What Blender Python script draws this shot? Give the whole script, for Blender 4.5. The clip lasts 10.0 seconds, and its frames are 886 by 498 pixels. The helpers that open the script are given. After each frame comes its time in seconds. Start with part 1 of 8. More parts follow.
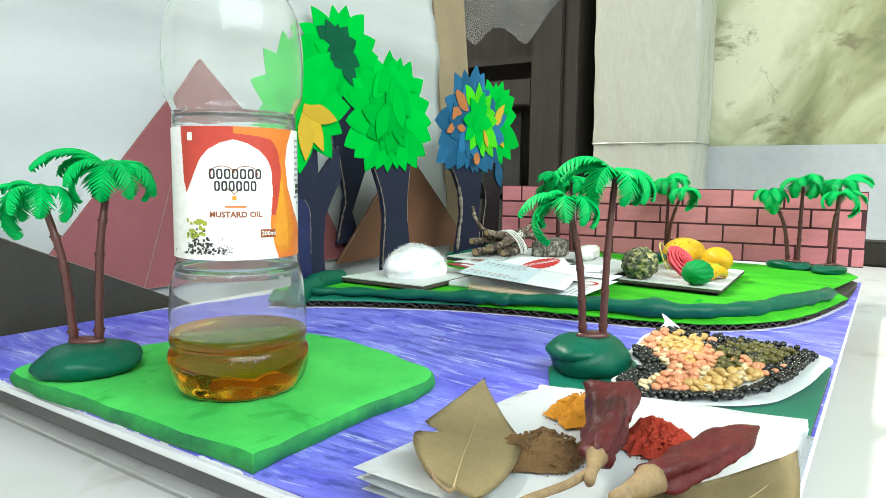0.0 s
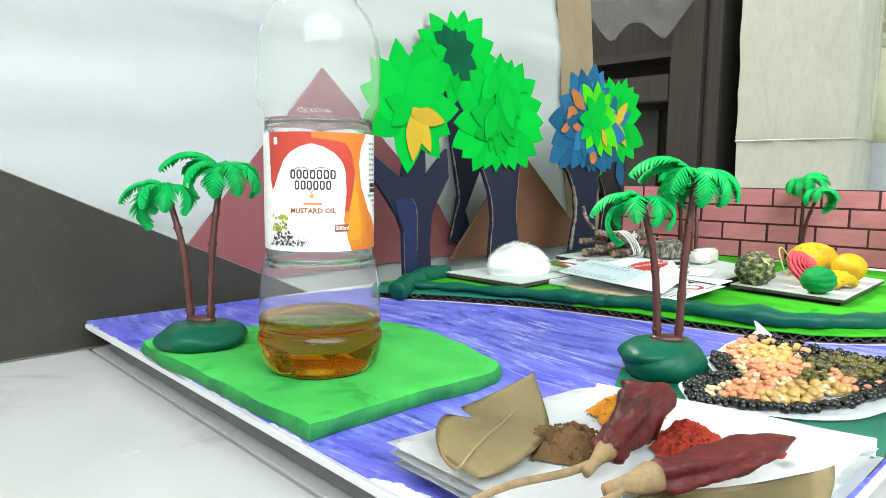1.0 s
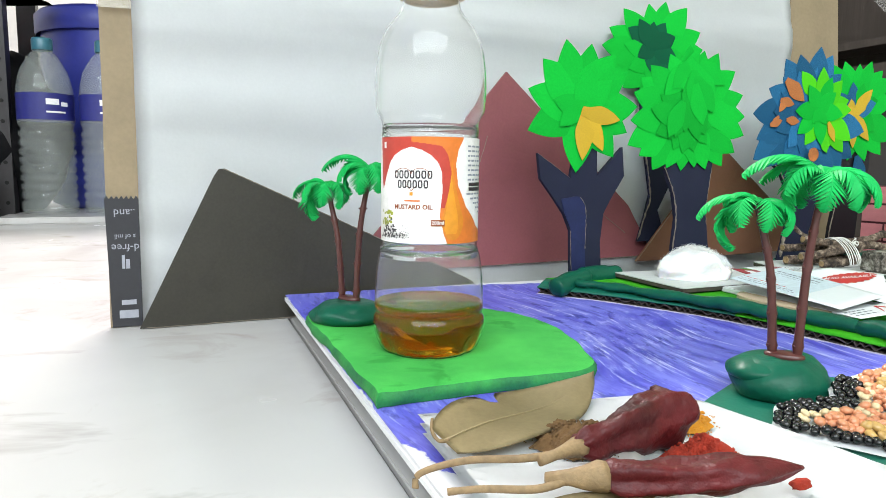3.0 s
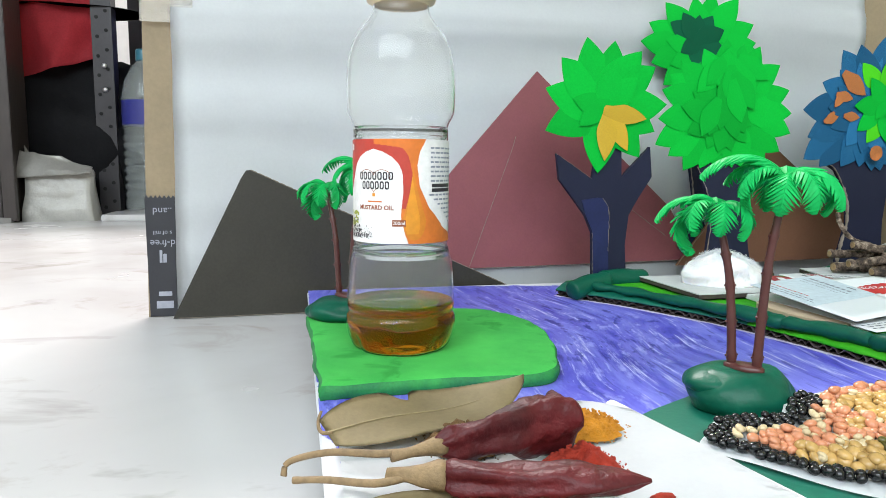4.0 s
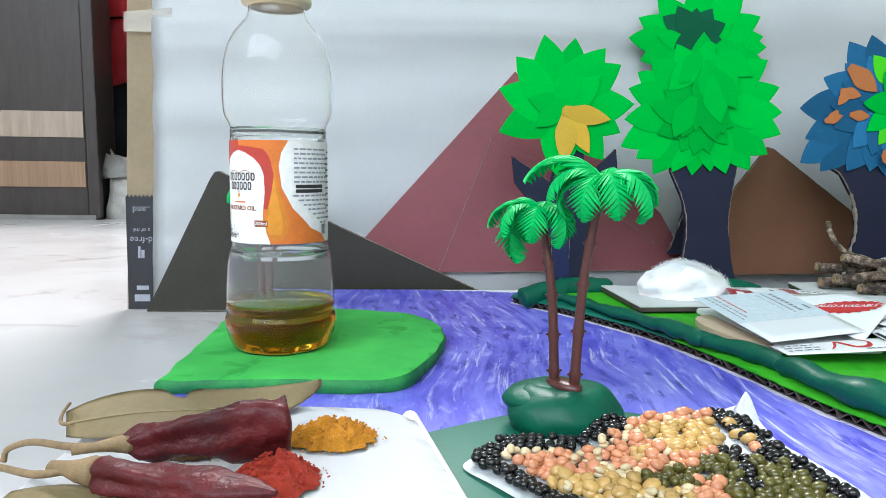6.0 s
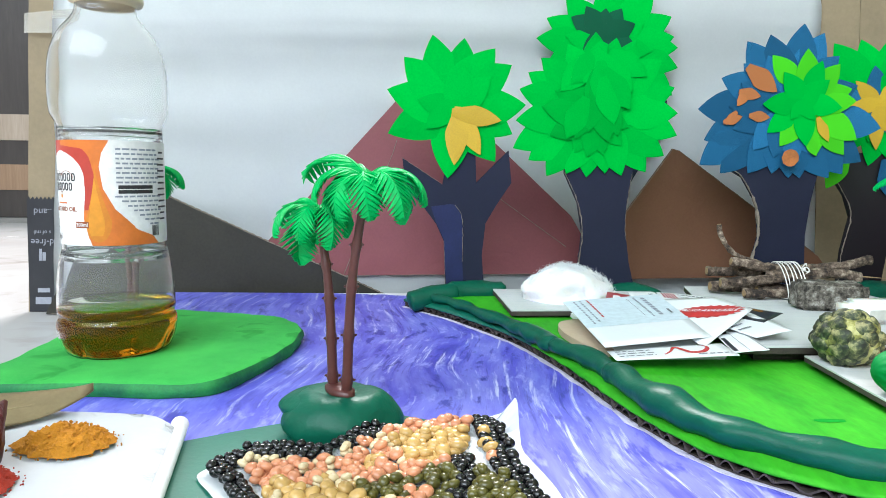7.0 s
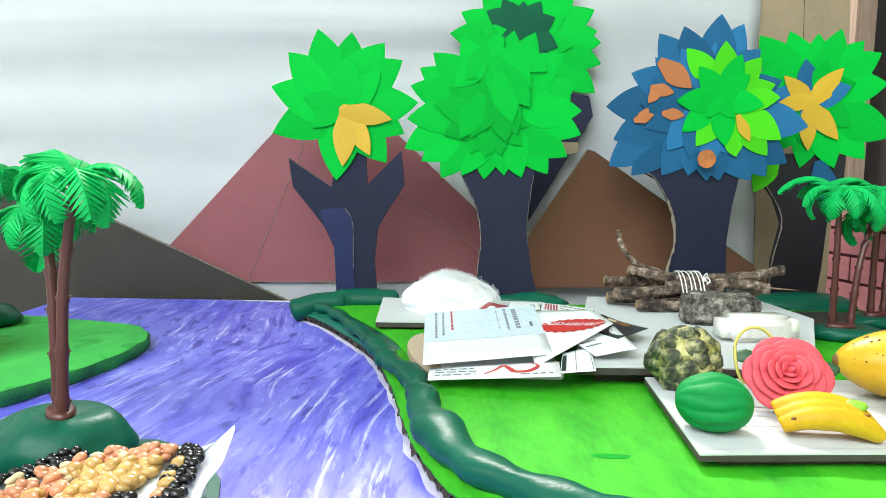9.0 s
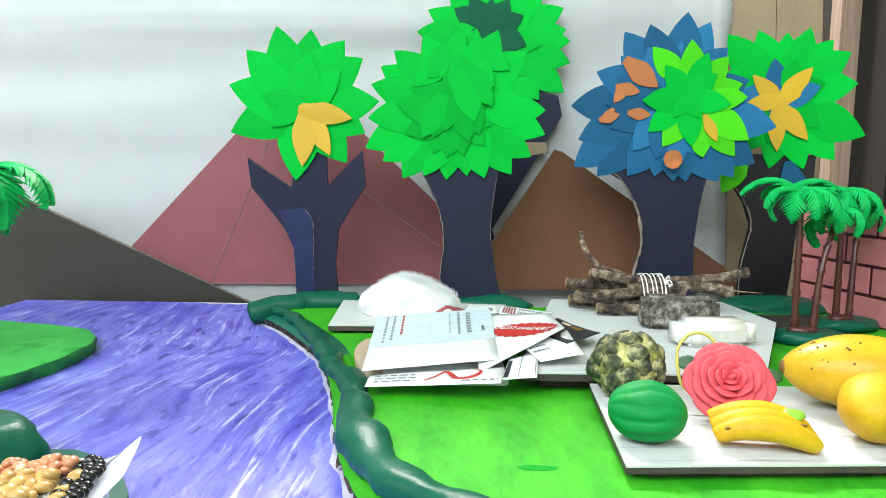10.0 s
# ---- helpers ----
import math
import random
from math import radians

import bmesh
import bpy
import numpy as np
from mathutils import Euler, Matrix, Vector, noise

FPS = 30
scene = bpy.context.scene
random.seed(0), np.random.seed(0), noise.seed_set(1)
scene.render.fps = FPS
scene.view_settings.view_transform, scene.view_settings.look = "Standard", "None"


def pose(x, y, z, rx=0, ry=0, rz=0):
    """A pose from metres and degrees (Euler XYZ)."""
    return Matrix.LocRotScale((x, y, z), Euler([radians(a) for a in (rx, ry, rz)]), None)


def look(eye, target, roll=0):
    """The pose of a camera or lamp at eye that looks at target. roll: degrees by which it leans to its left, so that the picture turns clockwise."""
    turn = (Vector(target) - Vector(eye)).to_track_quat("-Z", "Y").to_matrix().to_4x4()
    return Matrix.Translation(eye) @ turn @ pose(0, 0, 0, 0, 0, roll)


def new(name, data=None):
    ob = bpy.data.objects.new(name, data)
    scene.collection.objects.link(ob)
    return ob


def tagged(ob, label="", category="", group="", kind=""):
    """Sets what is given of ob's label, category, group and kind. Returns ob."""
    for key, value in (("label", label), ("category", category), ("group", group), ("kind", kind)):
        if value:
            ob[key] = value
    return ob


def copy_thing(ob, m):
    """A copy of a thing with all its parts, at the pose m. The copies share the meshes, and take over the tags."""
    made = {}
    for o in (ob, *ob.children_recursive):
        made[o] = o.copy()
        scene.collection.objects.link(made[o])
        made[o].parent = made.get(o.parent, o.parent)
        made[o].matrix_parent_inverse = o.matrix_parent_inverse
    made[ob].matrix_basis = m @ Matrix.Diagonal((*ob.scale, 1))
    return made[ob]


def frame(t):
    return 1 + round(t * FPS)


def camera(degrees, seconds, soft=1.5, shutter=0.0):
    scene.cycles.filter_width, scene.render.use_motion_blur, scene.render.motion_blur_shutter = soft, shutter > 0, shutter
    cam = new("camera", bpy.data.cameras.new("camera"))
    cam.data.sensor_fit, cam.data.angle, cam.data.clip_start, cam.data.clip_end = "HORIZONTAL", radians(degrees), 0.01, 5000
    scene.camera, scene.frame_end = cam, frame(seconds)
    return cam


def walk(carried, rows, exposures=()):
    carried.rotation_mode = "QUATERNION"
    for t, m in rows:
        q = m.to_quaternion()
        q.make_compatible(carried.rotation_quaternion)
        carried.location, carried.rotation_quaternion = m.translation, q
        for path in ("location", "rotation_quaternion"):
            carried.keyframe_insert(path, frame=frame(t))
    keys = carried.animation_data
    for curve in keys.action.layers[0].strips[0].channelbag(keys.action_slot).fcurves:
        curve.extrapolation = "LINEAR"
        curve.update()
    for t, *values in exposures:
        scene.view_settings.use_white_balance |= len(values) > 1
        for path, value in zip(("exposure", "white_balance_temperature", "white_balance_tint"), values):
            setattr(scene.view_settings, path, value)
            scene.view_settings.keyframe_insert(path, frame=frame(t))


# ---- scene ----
cam = camera(67.17, 10.0, soft=0.8)
PATH = [
    (0.0, -0.1572, -0.1938, 0.0835, 83.764, -0.721, -56.163),
    (0.5, -0.1526, -0.2109, 0.0838, 83.68, -0.663, -49.636),
    (1.0, -0.1469, -0.2247, 0.0844, 83.51, -0.764, -43.585),
    (1.5, -0.1407, -0.2387, 0.0849, 83.358, -0.779, -37.541),
    (2.0, -0.1331, -0.2519, 0.0856, 83.18, -0.719, -31.224),
    (2.5, -0.1208, -0.2627, 0.0859, 83.08, -0.731, -25.644),
    (4.0, -0.0454, -0.2957, 0.0875, 82.934, -0.482, -12.306),
    (4.5, -0.018, -0.3003, 0.0877, 82.887, -0.609, -7.172),
    (5.0, 0.008, -0.3045, 0.088, 82.873, -0.636, -4.586),
    (6.5, 0.0914, -0.3044, 0.0873, 83.358, -0.788, -2.885),
    (7.0, 0.1328, -0.3023, 0.087, 83.517, -0.772, -2.475),
    (7.5, 0.1581, -0.2976, 0.0859, 83.742, -0.773, -1.877),
    (8.0, 0.1826, -0.2913, 0.0857, 83.833, -0.805, -0.905),
    (8.5, 0.2005, -0.2858, 0.0858, 83.879, -0.829, -0.218),
    (9.0, 0.2195, -0.2799, 0.0861, 83.921, -0.864, 0.049),
    (9.5, 0.2336, -0.275, 0.0861, 83.995, -0.866, -0.2),
    (10.0, 0.2401, -0.2723, 0.0862, 83.992, -0.949, -0.261),
]
walk(cam, [(t, pose(x, y, z, rx, ry, rz)) for t, x, y, z, rx, ry, rz in PATH], [(0.0, -0.06, 6500, 5.0), (1.0, 0.02, 6500, 9.0), (2.5, -0.08, 6550, 13.0), (4.0, -0.33, 6350, 14.0), (5.0, -0.42, 6200, 15.0),
     (6.5, -0.29, 6000, 13.0), (7.5, -0.10, 6250, 11.5), (8.5, -0.02, 6400, 11.0), (10.0, -0.02, 6450, 10.5)])

# ---------------------------------------------------------------- light
FLOOR = -0.0175
world = bpy.data.worlds.new("world")
scene.world = world
world.use_nodes = True
world.node_tree.nodes["Background"].inputs[0].default_value = (0.80, 0.90, 1.0, 1)
world.node_tree.nodes["Background"].inputs[1].default_value = 0.125
scene.view_settings.exposure = 0.0


def area(name, at, aim, sx, sy, watts, colour):
    d = bpy.data.lights.new(name, "AREA")
    d.shape, d.size, d.size_y, d.energy, d.color = "RECTANGLE", sx, sy, watts, colour
    ob = new(name, d)
    ob.matrix_world = look(at, aim)
    return ob


# tube lights: one over the model, one high on the wall behind the backdrop
area("tube_light_front", (-0.60, -1.50, 1.50), (0.15, 0.15, 0.05), 2.6, 1.2, 92.0, (0.855, 0.965, 1.0))
area("tube_light_back", (0.03, 1.36, 1.72), (-0.20, 0.2, 0.0), 0.9, 0.15, 94.0, (1.0, 0.945, 0.895))


# ---------------------------------------------------------------- helpers
def C(r, g, b):
    def f(v):
        v /= 255.0
        return v / 12.92 if v <= 0.04045 else ((v + 0.055) / 1.055) ** 2.4
    return (f(r), f(g), f(b), 1)


def nodes_of(name):
    m = bpy.data.materials.new(name)
    m.use_nodes = True
    nt = m.node_tree
    return m, nt, nt.nodes["Principled BSDF"], nt.nodes, nt.links


def coords(nt, scale=(1, 1, 1), rot=(0, 0, 0)):
    tc = nt.nodes.new("ShaderNodeTexCoord")
    mp = nt.nodes.new("ShaderNodeMapping")
    mp.inputs["Scale"].default_value = scale
    mp.inputs["Rotation"].default_value = rot
    nt.links.new(tc.outputs["Object"], mp.inputs["Vector"])
    return mp.outputs["Vector"]


def noise_tex(nt, vec, scale, detail=4, rough=0.6, distort=0.0):
    n = nt.nodes.new("ShaderNodeTexNoise")
    n.inputs["Scale"].default_value = scale
    n.inputs["Detail"].default_value = detail
    n.inputs["Roughness"].default_value = rough
    n.inputs["Distortion"].default_value = distort
    if vec is not None:
        nt.links.new(vec, n.inputs["Vector"])
    return n.outputs["Fac"]


def ramp(nt, fac, stops):
    r = nt.nodes.new("ShaderNodeValToRGB")
    while len(r.color_ramp.elements) < len(stops):
        r.color_ramp.elements.new(0.5)
    for e, (p, c) in zip(r.color_ramp.elements, stops):
        e.position, e.color = p, c
    nt.links.new(fac, r.inputs["Fac"])
    return r.outputs["Color"]


def mix(nt, fac, a, b, mode="MIX"):
    m = nt.nodes.new("ShaderNodeMix")
    m.data_type, m.blend_type = "RGBA", mode
    for sock, v in ((m.inputs[0], fac), (m.inputs[6], a), (m.inputs[7], b)):
        if hasattr(v, "is_linked"):
            nt.links.new(v, sock)
        else:
            sock.default_value = v
    return m.outputs[2]


def bump(nt, bsdf, fac, strength, dist=0.001):
    b = nt.nodes.new("ShaderNodeBump")
    b.inputs["Strength"].default_value = strength
    b.inputs["Distance"].default_value = dist
    nt.links.new(fac, b.inputs["Height"])
    nt.links.new(b.outputs["Normal"], bsdf.inputs["Normal"])


def shade(c, k):
    return (min(1, c[0] * k), min(1, c[1] * k), min(1, c[2] * k), 1)


def surf(name, col, rough=0.6, var=0.18, scale=40, fine=600, bmp=0.25, dist=0.0004, stretch=(1, 1, 1), col2=None, rnd=0.0, spec=0.5, sss=0.0, metal=0.0, coat=0.0):
    """A plain surface with large stains and fine grain."""
    m, nt, b, N, L = nodes_of(name)
    v = coords(nt, stretch)
    big = noise_tex(nt, v, scale, 5)
    small = noise_tex(nt, v, fine, 3)
    c = ramp(nt, big, [(0.3, shade(col, 1 - var)), (0.7, col2 if col2 else shade(col, 1 + var))])
    c = mix(nt, 0.35, c, ramp(nt, small, [(0.35, shade(col, 1 - var)), (0.65, shade(col, 1 + var * 0.6))]))
    if rnd:
        oi = N.new("ShaderNodeObjectInfo")
        c = mix(nt, 1.0, c, ramp(nt, oi.outputs["Random"], [(0, (1 - rnd,) * 3 + (1,)), (1, (1 + rnd * 0.2,) * 3 + (1,))]), "MULTIPLY")
    L.new(c, b.inputs["Base Color"])
    b.inputs["Roughness"].default_value = rough
    b.inputs["Metallic"].default_value = metal
    b.inputs["Specular IOR Level"].default_value = spec
    b.inputs["Coat Weight"].default_value = coat
    if sss:
        b.inputs["Subsurface Weight"].default_value = sss
        b.inputs["Subsurface Radius"].default_value = (0.004, 0.002, 0.001)
        b.inputs["Subsurface Scale"].default_value = 0.3
    bump(nt, b, small, bmp, dist)
    return m


def plain(name, col, rough=0.5, spec=0.5):
    m, nt, b, N, L = nodes_of(name)
    v = coords(nt)
    L.new(ramp(nt, noise_tex(nt, v, 300, 3), [(0.3, shade(col, 0.9)), (0.7, shade(col, 1.08))]), b.inputs["Base Color"])
    b.inputs["Roughness"].default_value = rough
    b.inputs["Specular IOR Level"].default_value = spec
    return m


def glass(name, col, rough=0.03, ior=1.45):
    m, nt, b, N, L = nodes_of(name)
    b.inputs["Base Color"].default_value = col
    b.inputs["Transmission Weight"].default_value = 1.0
    b.inputs["IOR"].default_value = ior
    v = coords(nt)
    L.new(ramp(nt, noise_tex(nt, v, 90, 4), [(0.35, (rough,) * 3 + (1,)), (0.75, (rough + 0.08,) * 3 + (1,))]), b.inputs["Roughness"])
    return m


# ---------------------------------------------------------------- mesh helpers
def thing(name, at, label, category, group="", kind=""):
    ob = new(name)
    ob.empty_display_size = 0.01
    ob.location = at
    return tagged(ob, label, category, group, kind)


def to_mesh(name, bm, mats, smooth=False):
    bmesh.ops.recalc_face_normals(bm, faces=bm.faces)
    me = bpy.data.meshes.new(name)
    bm.to_mesh(me)
    bm.free()
    for m in (mats if isinstance(mats, (list, tuple)) else [mats]):
        me.materials.append(m)
    if smooth:
        me.shade_smooth()
    return me


def part(name, bm, mat, parent, label="", smooth=False):
    me = bm if isinstance(bm, bpy.types.Mesh) else to_mesh(name, bm, mat, smooth)
    ob = new(name, me)
    ob.parent = parent
    if label:
        tagged(ob, label)
    return ob


def structure(name, bm, mat, label, category, smooth=False):
    ob = new(name, to_mesh(name, bm, mat, smooth))
    return tagged(ob, label, category, kind="structure")


def box(bm, x0, x1, y0, y1, z0, z1, bev=0.0):
    vs = bmesh.ops.create_cube(bm, size=1)["verts"]
    bmesh.ops.scale(bm, vec=(x1 - x0, y1 - y0, z1 - z0), verts=vs)
    bmesh.ops.translate(bm, vec=((x0 + x1) / 2, (y0 + y1) / 2, (z0 + z1) / 2), verts=vs)
    if bev:
        es = list({e for v in vs for e in v.link_edges})
        bmesh.ops.bevel(bm, geom=es, offset=bev, segments=2, affect="EDGES")
    return bm


def boxm(*a, bev=0.0):
    return box(bmesh.new(), *a, bev=bev)


def prism(bm, pts, z0, z1):
    """A flat outline in x and y, given thickness from z0 to z1."""
    lo = [bm.verts.new((x, y, z0)) for x, y in pts]
    hi = [bm.verts.new((x, y, z1)) for x, y in pts]
    n = len(pts)
    bm.faces.new(hi)
    bm.faces.new(lo[::-1])
    for i in range(n):
        bm.faces.new((lo[i], lo[(i + 1) % n], hi[(i + 1) % n], hi[i]))
    return bm


def upright(bm, pts, y0, y1):
    """A flat outline in x and z, given thickness from y0 to y1."""
    prism(bm, pts, 0, 1)
    vs = [v for v in bm.verts if v.tag is False]
    for v in vs:
        x, z, k = v.co
        v.co = (x, y0 + (y1 - y0) * k, z)
        v.tag = True
    return bm


def spline(pts, n=8, closed=False):
    """A smooth line through some points."""
    P = [Vector(p) for p in pts]
    out = []
    m = len(P)
    for i in range(m if closed else m - 1):
        if closed:
            a, b, c, d = P[i - 1], P[i], P[(i + 1) % m], P[(i + 2) % m]
        else:
            a, b, c, d = P[max(i - 1, 0)], P[i], P[i + 1], P[min(i + 2, m - 1)]
        for k in range(n):
            t = k / n
            out.append(0.5 * ((2 * b) + (c - a) * t + (2 * a - 5 * b + 4 * c - d) * t * t + (3 * b - a - 3 * c + d) * t ** 3))
    if not closed:
        out.append(P[-1])
    return out


def tube(bm, path, radii, seg=8, flat=1.0, cap=True):
    """A swept tube with a radius at each point."""
    rings = []
    for i, p in enumerate(path):
        p = Vector(p)
        d = (Vector(path[min(i + 1, len(path) - 1)]) - Vector(path[max(i - 1, 0)])).normalized()
        a = Vector((0, 0, 1)) if abs(d.z) < 0.9 else Vector((1, 0, 0))
        u = d.cross(a).normalized()
        w = u.cross(d).normalized()
        r = radii[i] if hasattr(radii, "__len__") else radii
        rings.append([bm.verts.new(p + r * (math.cos(k * 2 * math.pi / seg) * u + flat * math.sin(k * 2 * math.pi / seg) * w)) for k in range(seg)])
    for a, b in zip(rings, rings[1:]):
        for k in range(seg):
            bm.faces.new((a[k], a[(k + 1) % seg], b[(k + 1) % seg], b[k]))
    if cap:
        bm.faces.new(rings[0][::-1])
        bm.faces.new(rings[-1])
    return bm


def lathe(bm, prof, seg=48, closed=False):
    """Turns a profile of (radius, height) round the z axis."""
    rings = [[bm.verts.new((r * math.cos(2 * math.pi * k / seg), r * math.sin(2 * math.pi * k / seg), z)) for k in range(seg)] for r, z in prof]
    for a, b in zip(rings, rings[1:]):
        for k in range(seg):
            bm.faces.new((a[k], a[(k + 1) % seg], b[(k + 1) % seg], b[k]))
    if closed:
        bm.faces.new(rings[0][::-1])
        bm.faces.new(rings[-1])
    return bm


def blob(bm, at, r, amp=0.12, freq=2.0, sub=4, seed=0.0, floor=None):
    """A lump: a ball pushed in and out by noise, flat at its foot."""
    vs = bmesh.ops.create_icosphere(bm, subdivisions=sub, radius=1)["verts"]
    for v in vs:
        n = v.co.normalized()
        k = 1 + amp * noise.noise(n * freq + Vector((seed, seed * 1.7, 3.1)))
        q = Vector((n.x * r[0] * k, n.y * r[1] * k, n.z * r[2] * k))
        q += Vector(at)
        if floor is not None and q.z < floor:
            q.z = floor
        v.co = q
    return bm


def text_shape(words, size, bold=0.0):
    """The outline of some words as a flat mesh, centred."""
    cu = bpy.data.curves.new("words", "FONT")
    cu.body, cu.size, cu.align_x, cu.align_y, cu.offset = words, size, "CENTER", "CENTER", bold
    cu.resolution_u = 2
    ob = new("words", cu)
    me = bpy.data.meshes.new_from_object(ob.evaluated_get(bpy.context.evaluated_depsgraph_get()))
    bpy.data.objects.remove(ob)
    bm = bmesh.new()
    bm.from_mesh(me)
    bpy.data.meshes.remove(me)
    return bm


# ---------------------------------------------------------------- materials
def marble_material():
    m, nt, b, N, L = nodes_of("marble")
    v = coords(nt)
    big = noise_tex(nt, v, 3.4, 5, 0.55, 0.8)
    vein = noise_tex(nt, v, 7.0, 7, 0.62, 2.0)
    c = ramp(nt, big, [(0.30, (0.47, 0.445, 0.43, 1)), (0.48, (0.54, 0.53, 0.525, 1)), (0.72, (0.575, 0.57, 0.565, 1))])
    d = ramp(nt, vein, [(0.30, (0.76, 0.69, 0.64, 1)), (0.42, (1, 1, 1, 1))])
    c = mix(nt, 0.8, c, d, "MULTIPLY")
    # grey smears and short scratches
    smear = noise_tex(nt, coords(nt, (9, 17, 1), (0, 0, 0.5)), 1.0, 5, 0.6, 0.6)
    c = mix(nt, 0.75, c, ramp(nt, smear, [(0.28, (0.62, 0.585, 0.56, 1)), (0.40, (1, 1, 1, 1))]), "MULTIPLY")
    mark = noise_tex(nt, coords(nt, (22, 90, 1), (0, 0, 0.35)), 1.0, 3, 0.6)
    c = mix(nt, 0.6, c, ramp(nt, mark, [(0.22, (0.34, 0.31, 0.29, 1)), (0.26, (1, 1, 1, 1))]), "MULTIPLY")
    spots = noise_tex(nt, v, 60, 4, 0.7)
    c = mix(nt, 0.3, c, ramp(nt, spots, [(0.20, (0.40, 0.38, 0.36, 1)), (0.24, (1, 1, 1, 1))]), "MULTIPLY")
    L.new(c, b.inputs["Base Color"])
    L.new(ramp(nt, noise_tex(nt, v, 9, 3), [(0.3, (0.22,) * 3 + (1,)), (0.7, (0.28,) * 3 + (1,))]), b.inputs["Roughness"])
    return m


def river_material():
    """Blue poster paint brushed along the river, thin and white in places, with a ragged bare corner."""
    m, nt, b, N, L = nodes_of("river_paint")
    tc = N.new("ShaderNodeTexCoord")
    warp = N.new("ShaderNodeTexNoise")
    warp.inputs["Scale"].default_value = 6.0
    L.new(tc.outputs["Object"], warp.inputs["Vector"])
    ad = N.new("ShaderNodeVectorMath")
    ad.operation = "MULTIPLY_ADD"
    L.new(warp.outputs["Color"], ad.inputs[0])
    ad.inputs[1].default_value = (0.075, 0.075, 0)
    L.new(tc.outputs["Object"], ad.inputs[2])

    def strokes(rot, sx, sy, detail):
        mp = N.new("ShaderNodeMapping")
        mp.inputs["Rotation"].default_value = (0, 0, rot)
        mp.inputs["Scale"].default_value = (sx, sy, 1)
        L.new(ad.outputs[0], mp.inputs["Vector"])
        return noise_tex(nt, mp.outputs["Vector"], 1.0, detail, 0.65)

    s1 = strokes(-1.22, 95, 13, 6)
    s2 = strokes(-1.14, 250, 20, 5)
    s3 = strokes(-1.28, 55, 17, 7)
    deep, mid, pale, white = (0.042, 0.042, 0.35, 1), (0.095, 0.090, 0.60, 1), (0.235, 0.245, 0.78, 1), (0.66, 0.69, 0.90, 1)
    c = ramp(nt, s3, [(0.25, deep), (0.42, mid), (0.56, (0.150, 0.155, 0.68, 1)), (0.70, pale)])
    c = mix(nt, ramp(nt, s1, [(0.45, (0, 0, 0, 1)), (0.57, (0.45, 0.45, 0.45, 1)), (0.72, (0.7, 0.7, 0.7, 1))]), c, pale)
    c = mix(nt, ramp(nt, s2, [(0.57, (0, 0, 0, 1)), (0.68, (0.72, 0.72, 0.72, 1))]), c, white)
    c = mix(nt, ramp(nt, s2, [(0.34, (0.7, 0.7, 0.7, 1)), (0.43, (0, 0, 0, 1))]), c, deep)
    dabs = strokes(-0.95, 110, 42, 4)
    c = mix(nt, ramp(nt, dabs, [(0.34, (0.85, 0.85, 0.85, 1)), (0.43, (0, 0, 0, 1))]), c, deep)
    c = mix(nt, ramp(nt, dabs, [(0.56, (0, 0, 0, 1)), (0.68, (0.65, 0.65, 0.65, 1))]), c, (0.40, 0.42, 0.86, 1))
    # bare paper along the back-left edge, in the front-left corner and behind the bank
    sep = N.new("ShaderNodeSeparateXYZ")
    L.new(tc.outputs["Object"], sep.inputs[0])
    rag = noise_tex(nt, coords(nt), 75, 5, 0.7)

    def lin(ax, bx, k0):
        """ax*x + bx*y + k0 + ragged noise"""
        a1 = N.new("ShaderNodeMath"); a1.operation = "MULTIPLY_ADD"
        L.new(sep.outputs[0], a1.inputs[0]); a1.inputs[1].default_value = ax; a1.inputs[2].default_value = k0
        a2 = N.new("ShaderNodeMath"); a2.operation = "MULTIPLY_ADD"
        L.new(sep.outputs[1], a2.inputs[0]); a2.inputs[1].default_value = bx; L.new(a1.outputs[0], a2.inputs[2])
        a3 = N.new("ShaderNodeMath"); a3.operation = "MULTIPLY_ADD"
        L.new(rag, a3.inputs[0]); a3.inputs[1].default_value = 1.6; L.new(a2.outputs[0], a3.inputs[2])
        return a3.outputs[0]

    corner = lin(-110.0, -28.0, -6.75)
    left = lin(-220.0, 0.0, -8.9)
    back = lin(15.0, 110.0, -20.6)
    hi = None
    for f in (corner, left, back):
        if hi is None:
            hi = f
        else:
            mx = N.new("ShaderNodeMath"); mx.operation = "MAXIMUM"
            L.new(hi, mx.inputs[0]); L.new(f, mx.inputs[1])
            hi = mx.outputs[0]
    c = mix(nt, ramp(nt, hi, [(0.48, (0, 0, 0, 1)), (0.56, (1, 1, 1, 1))]), c, (0.78, 0.78, 0.80, 1))
    L.new(c, b.inputs["Base Color"])
    b.inputs["Roughness"].default_value = 0.42
    bump(nt, b, s2, 0.25, 0.0003)
    return m


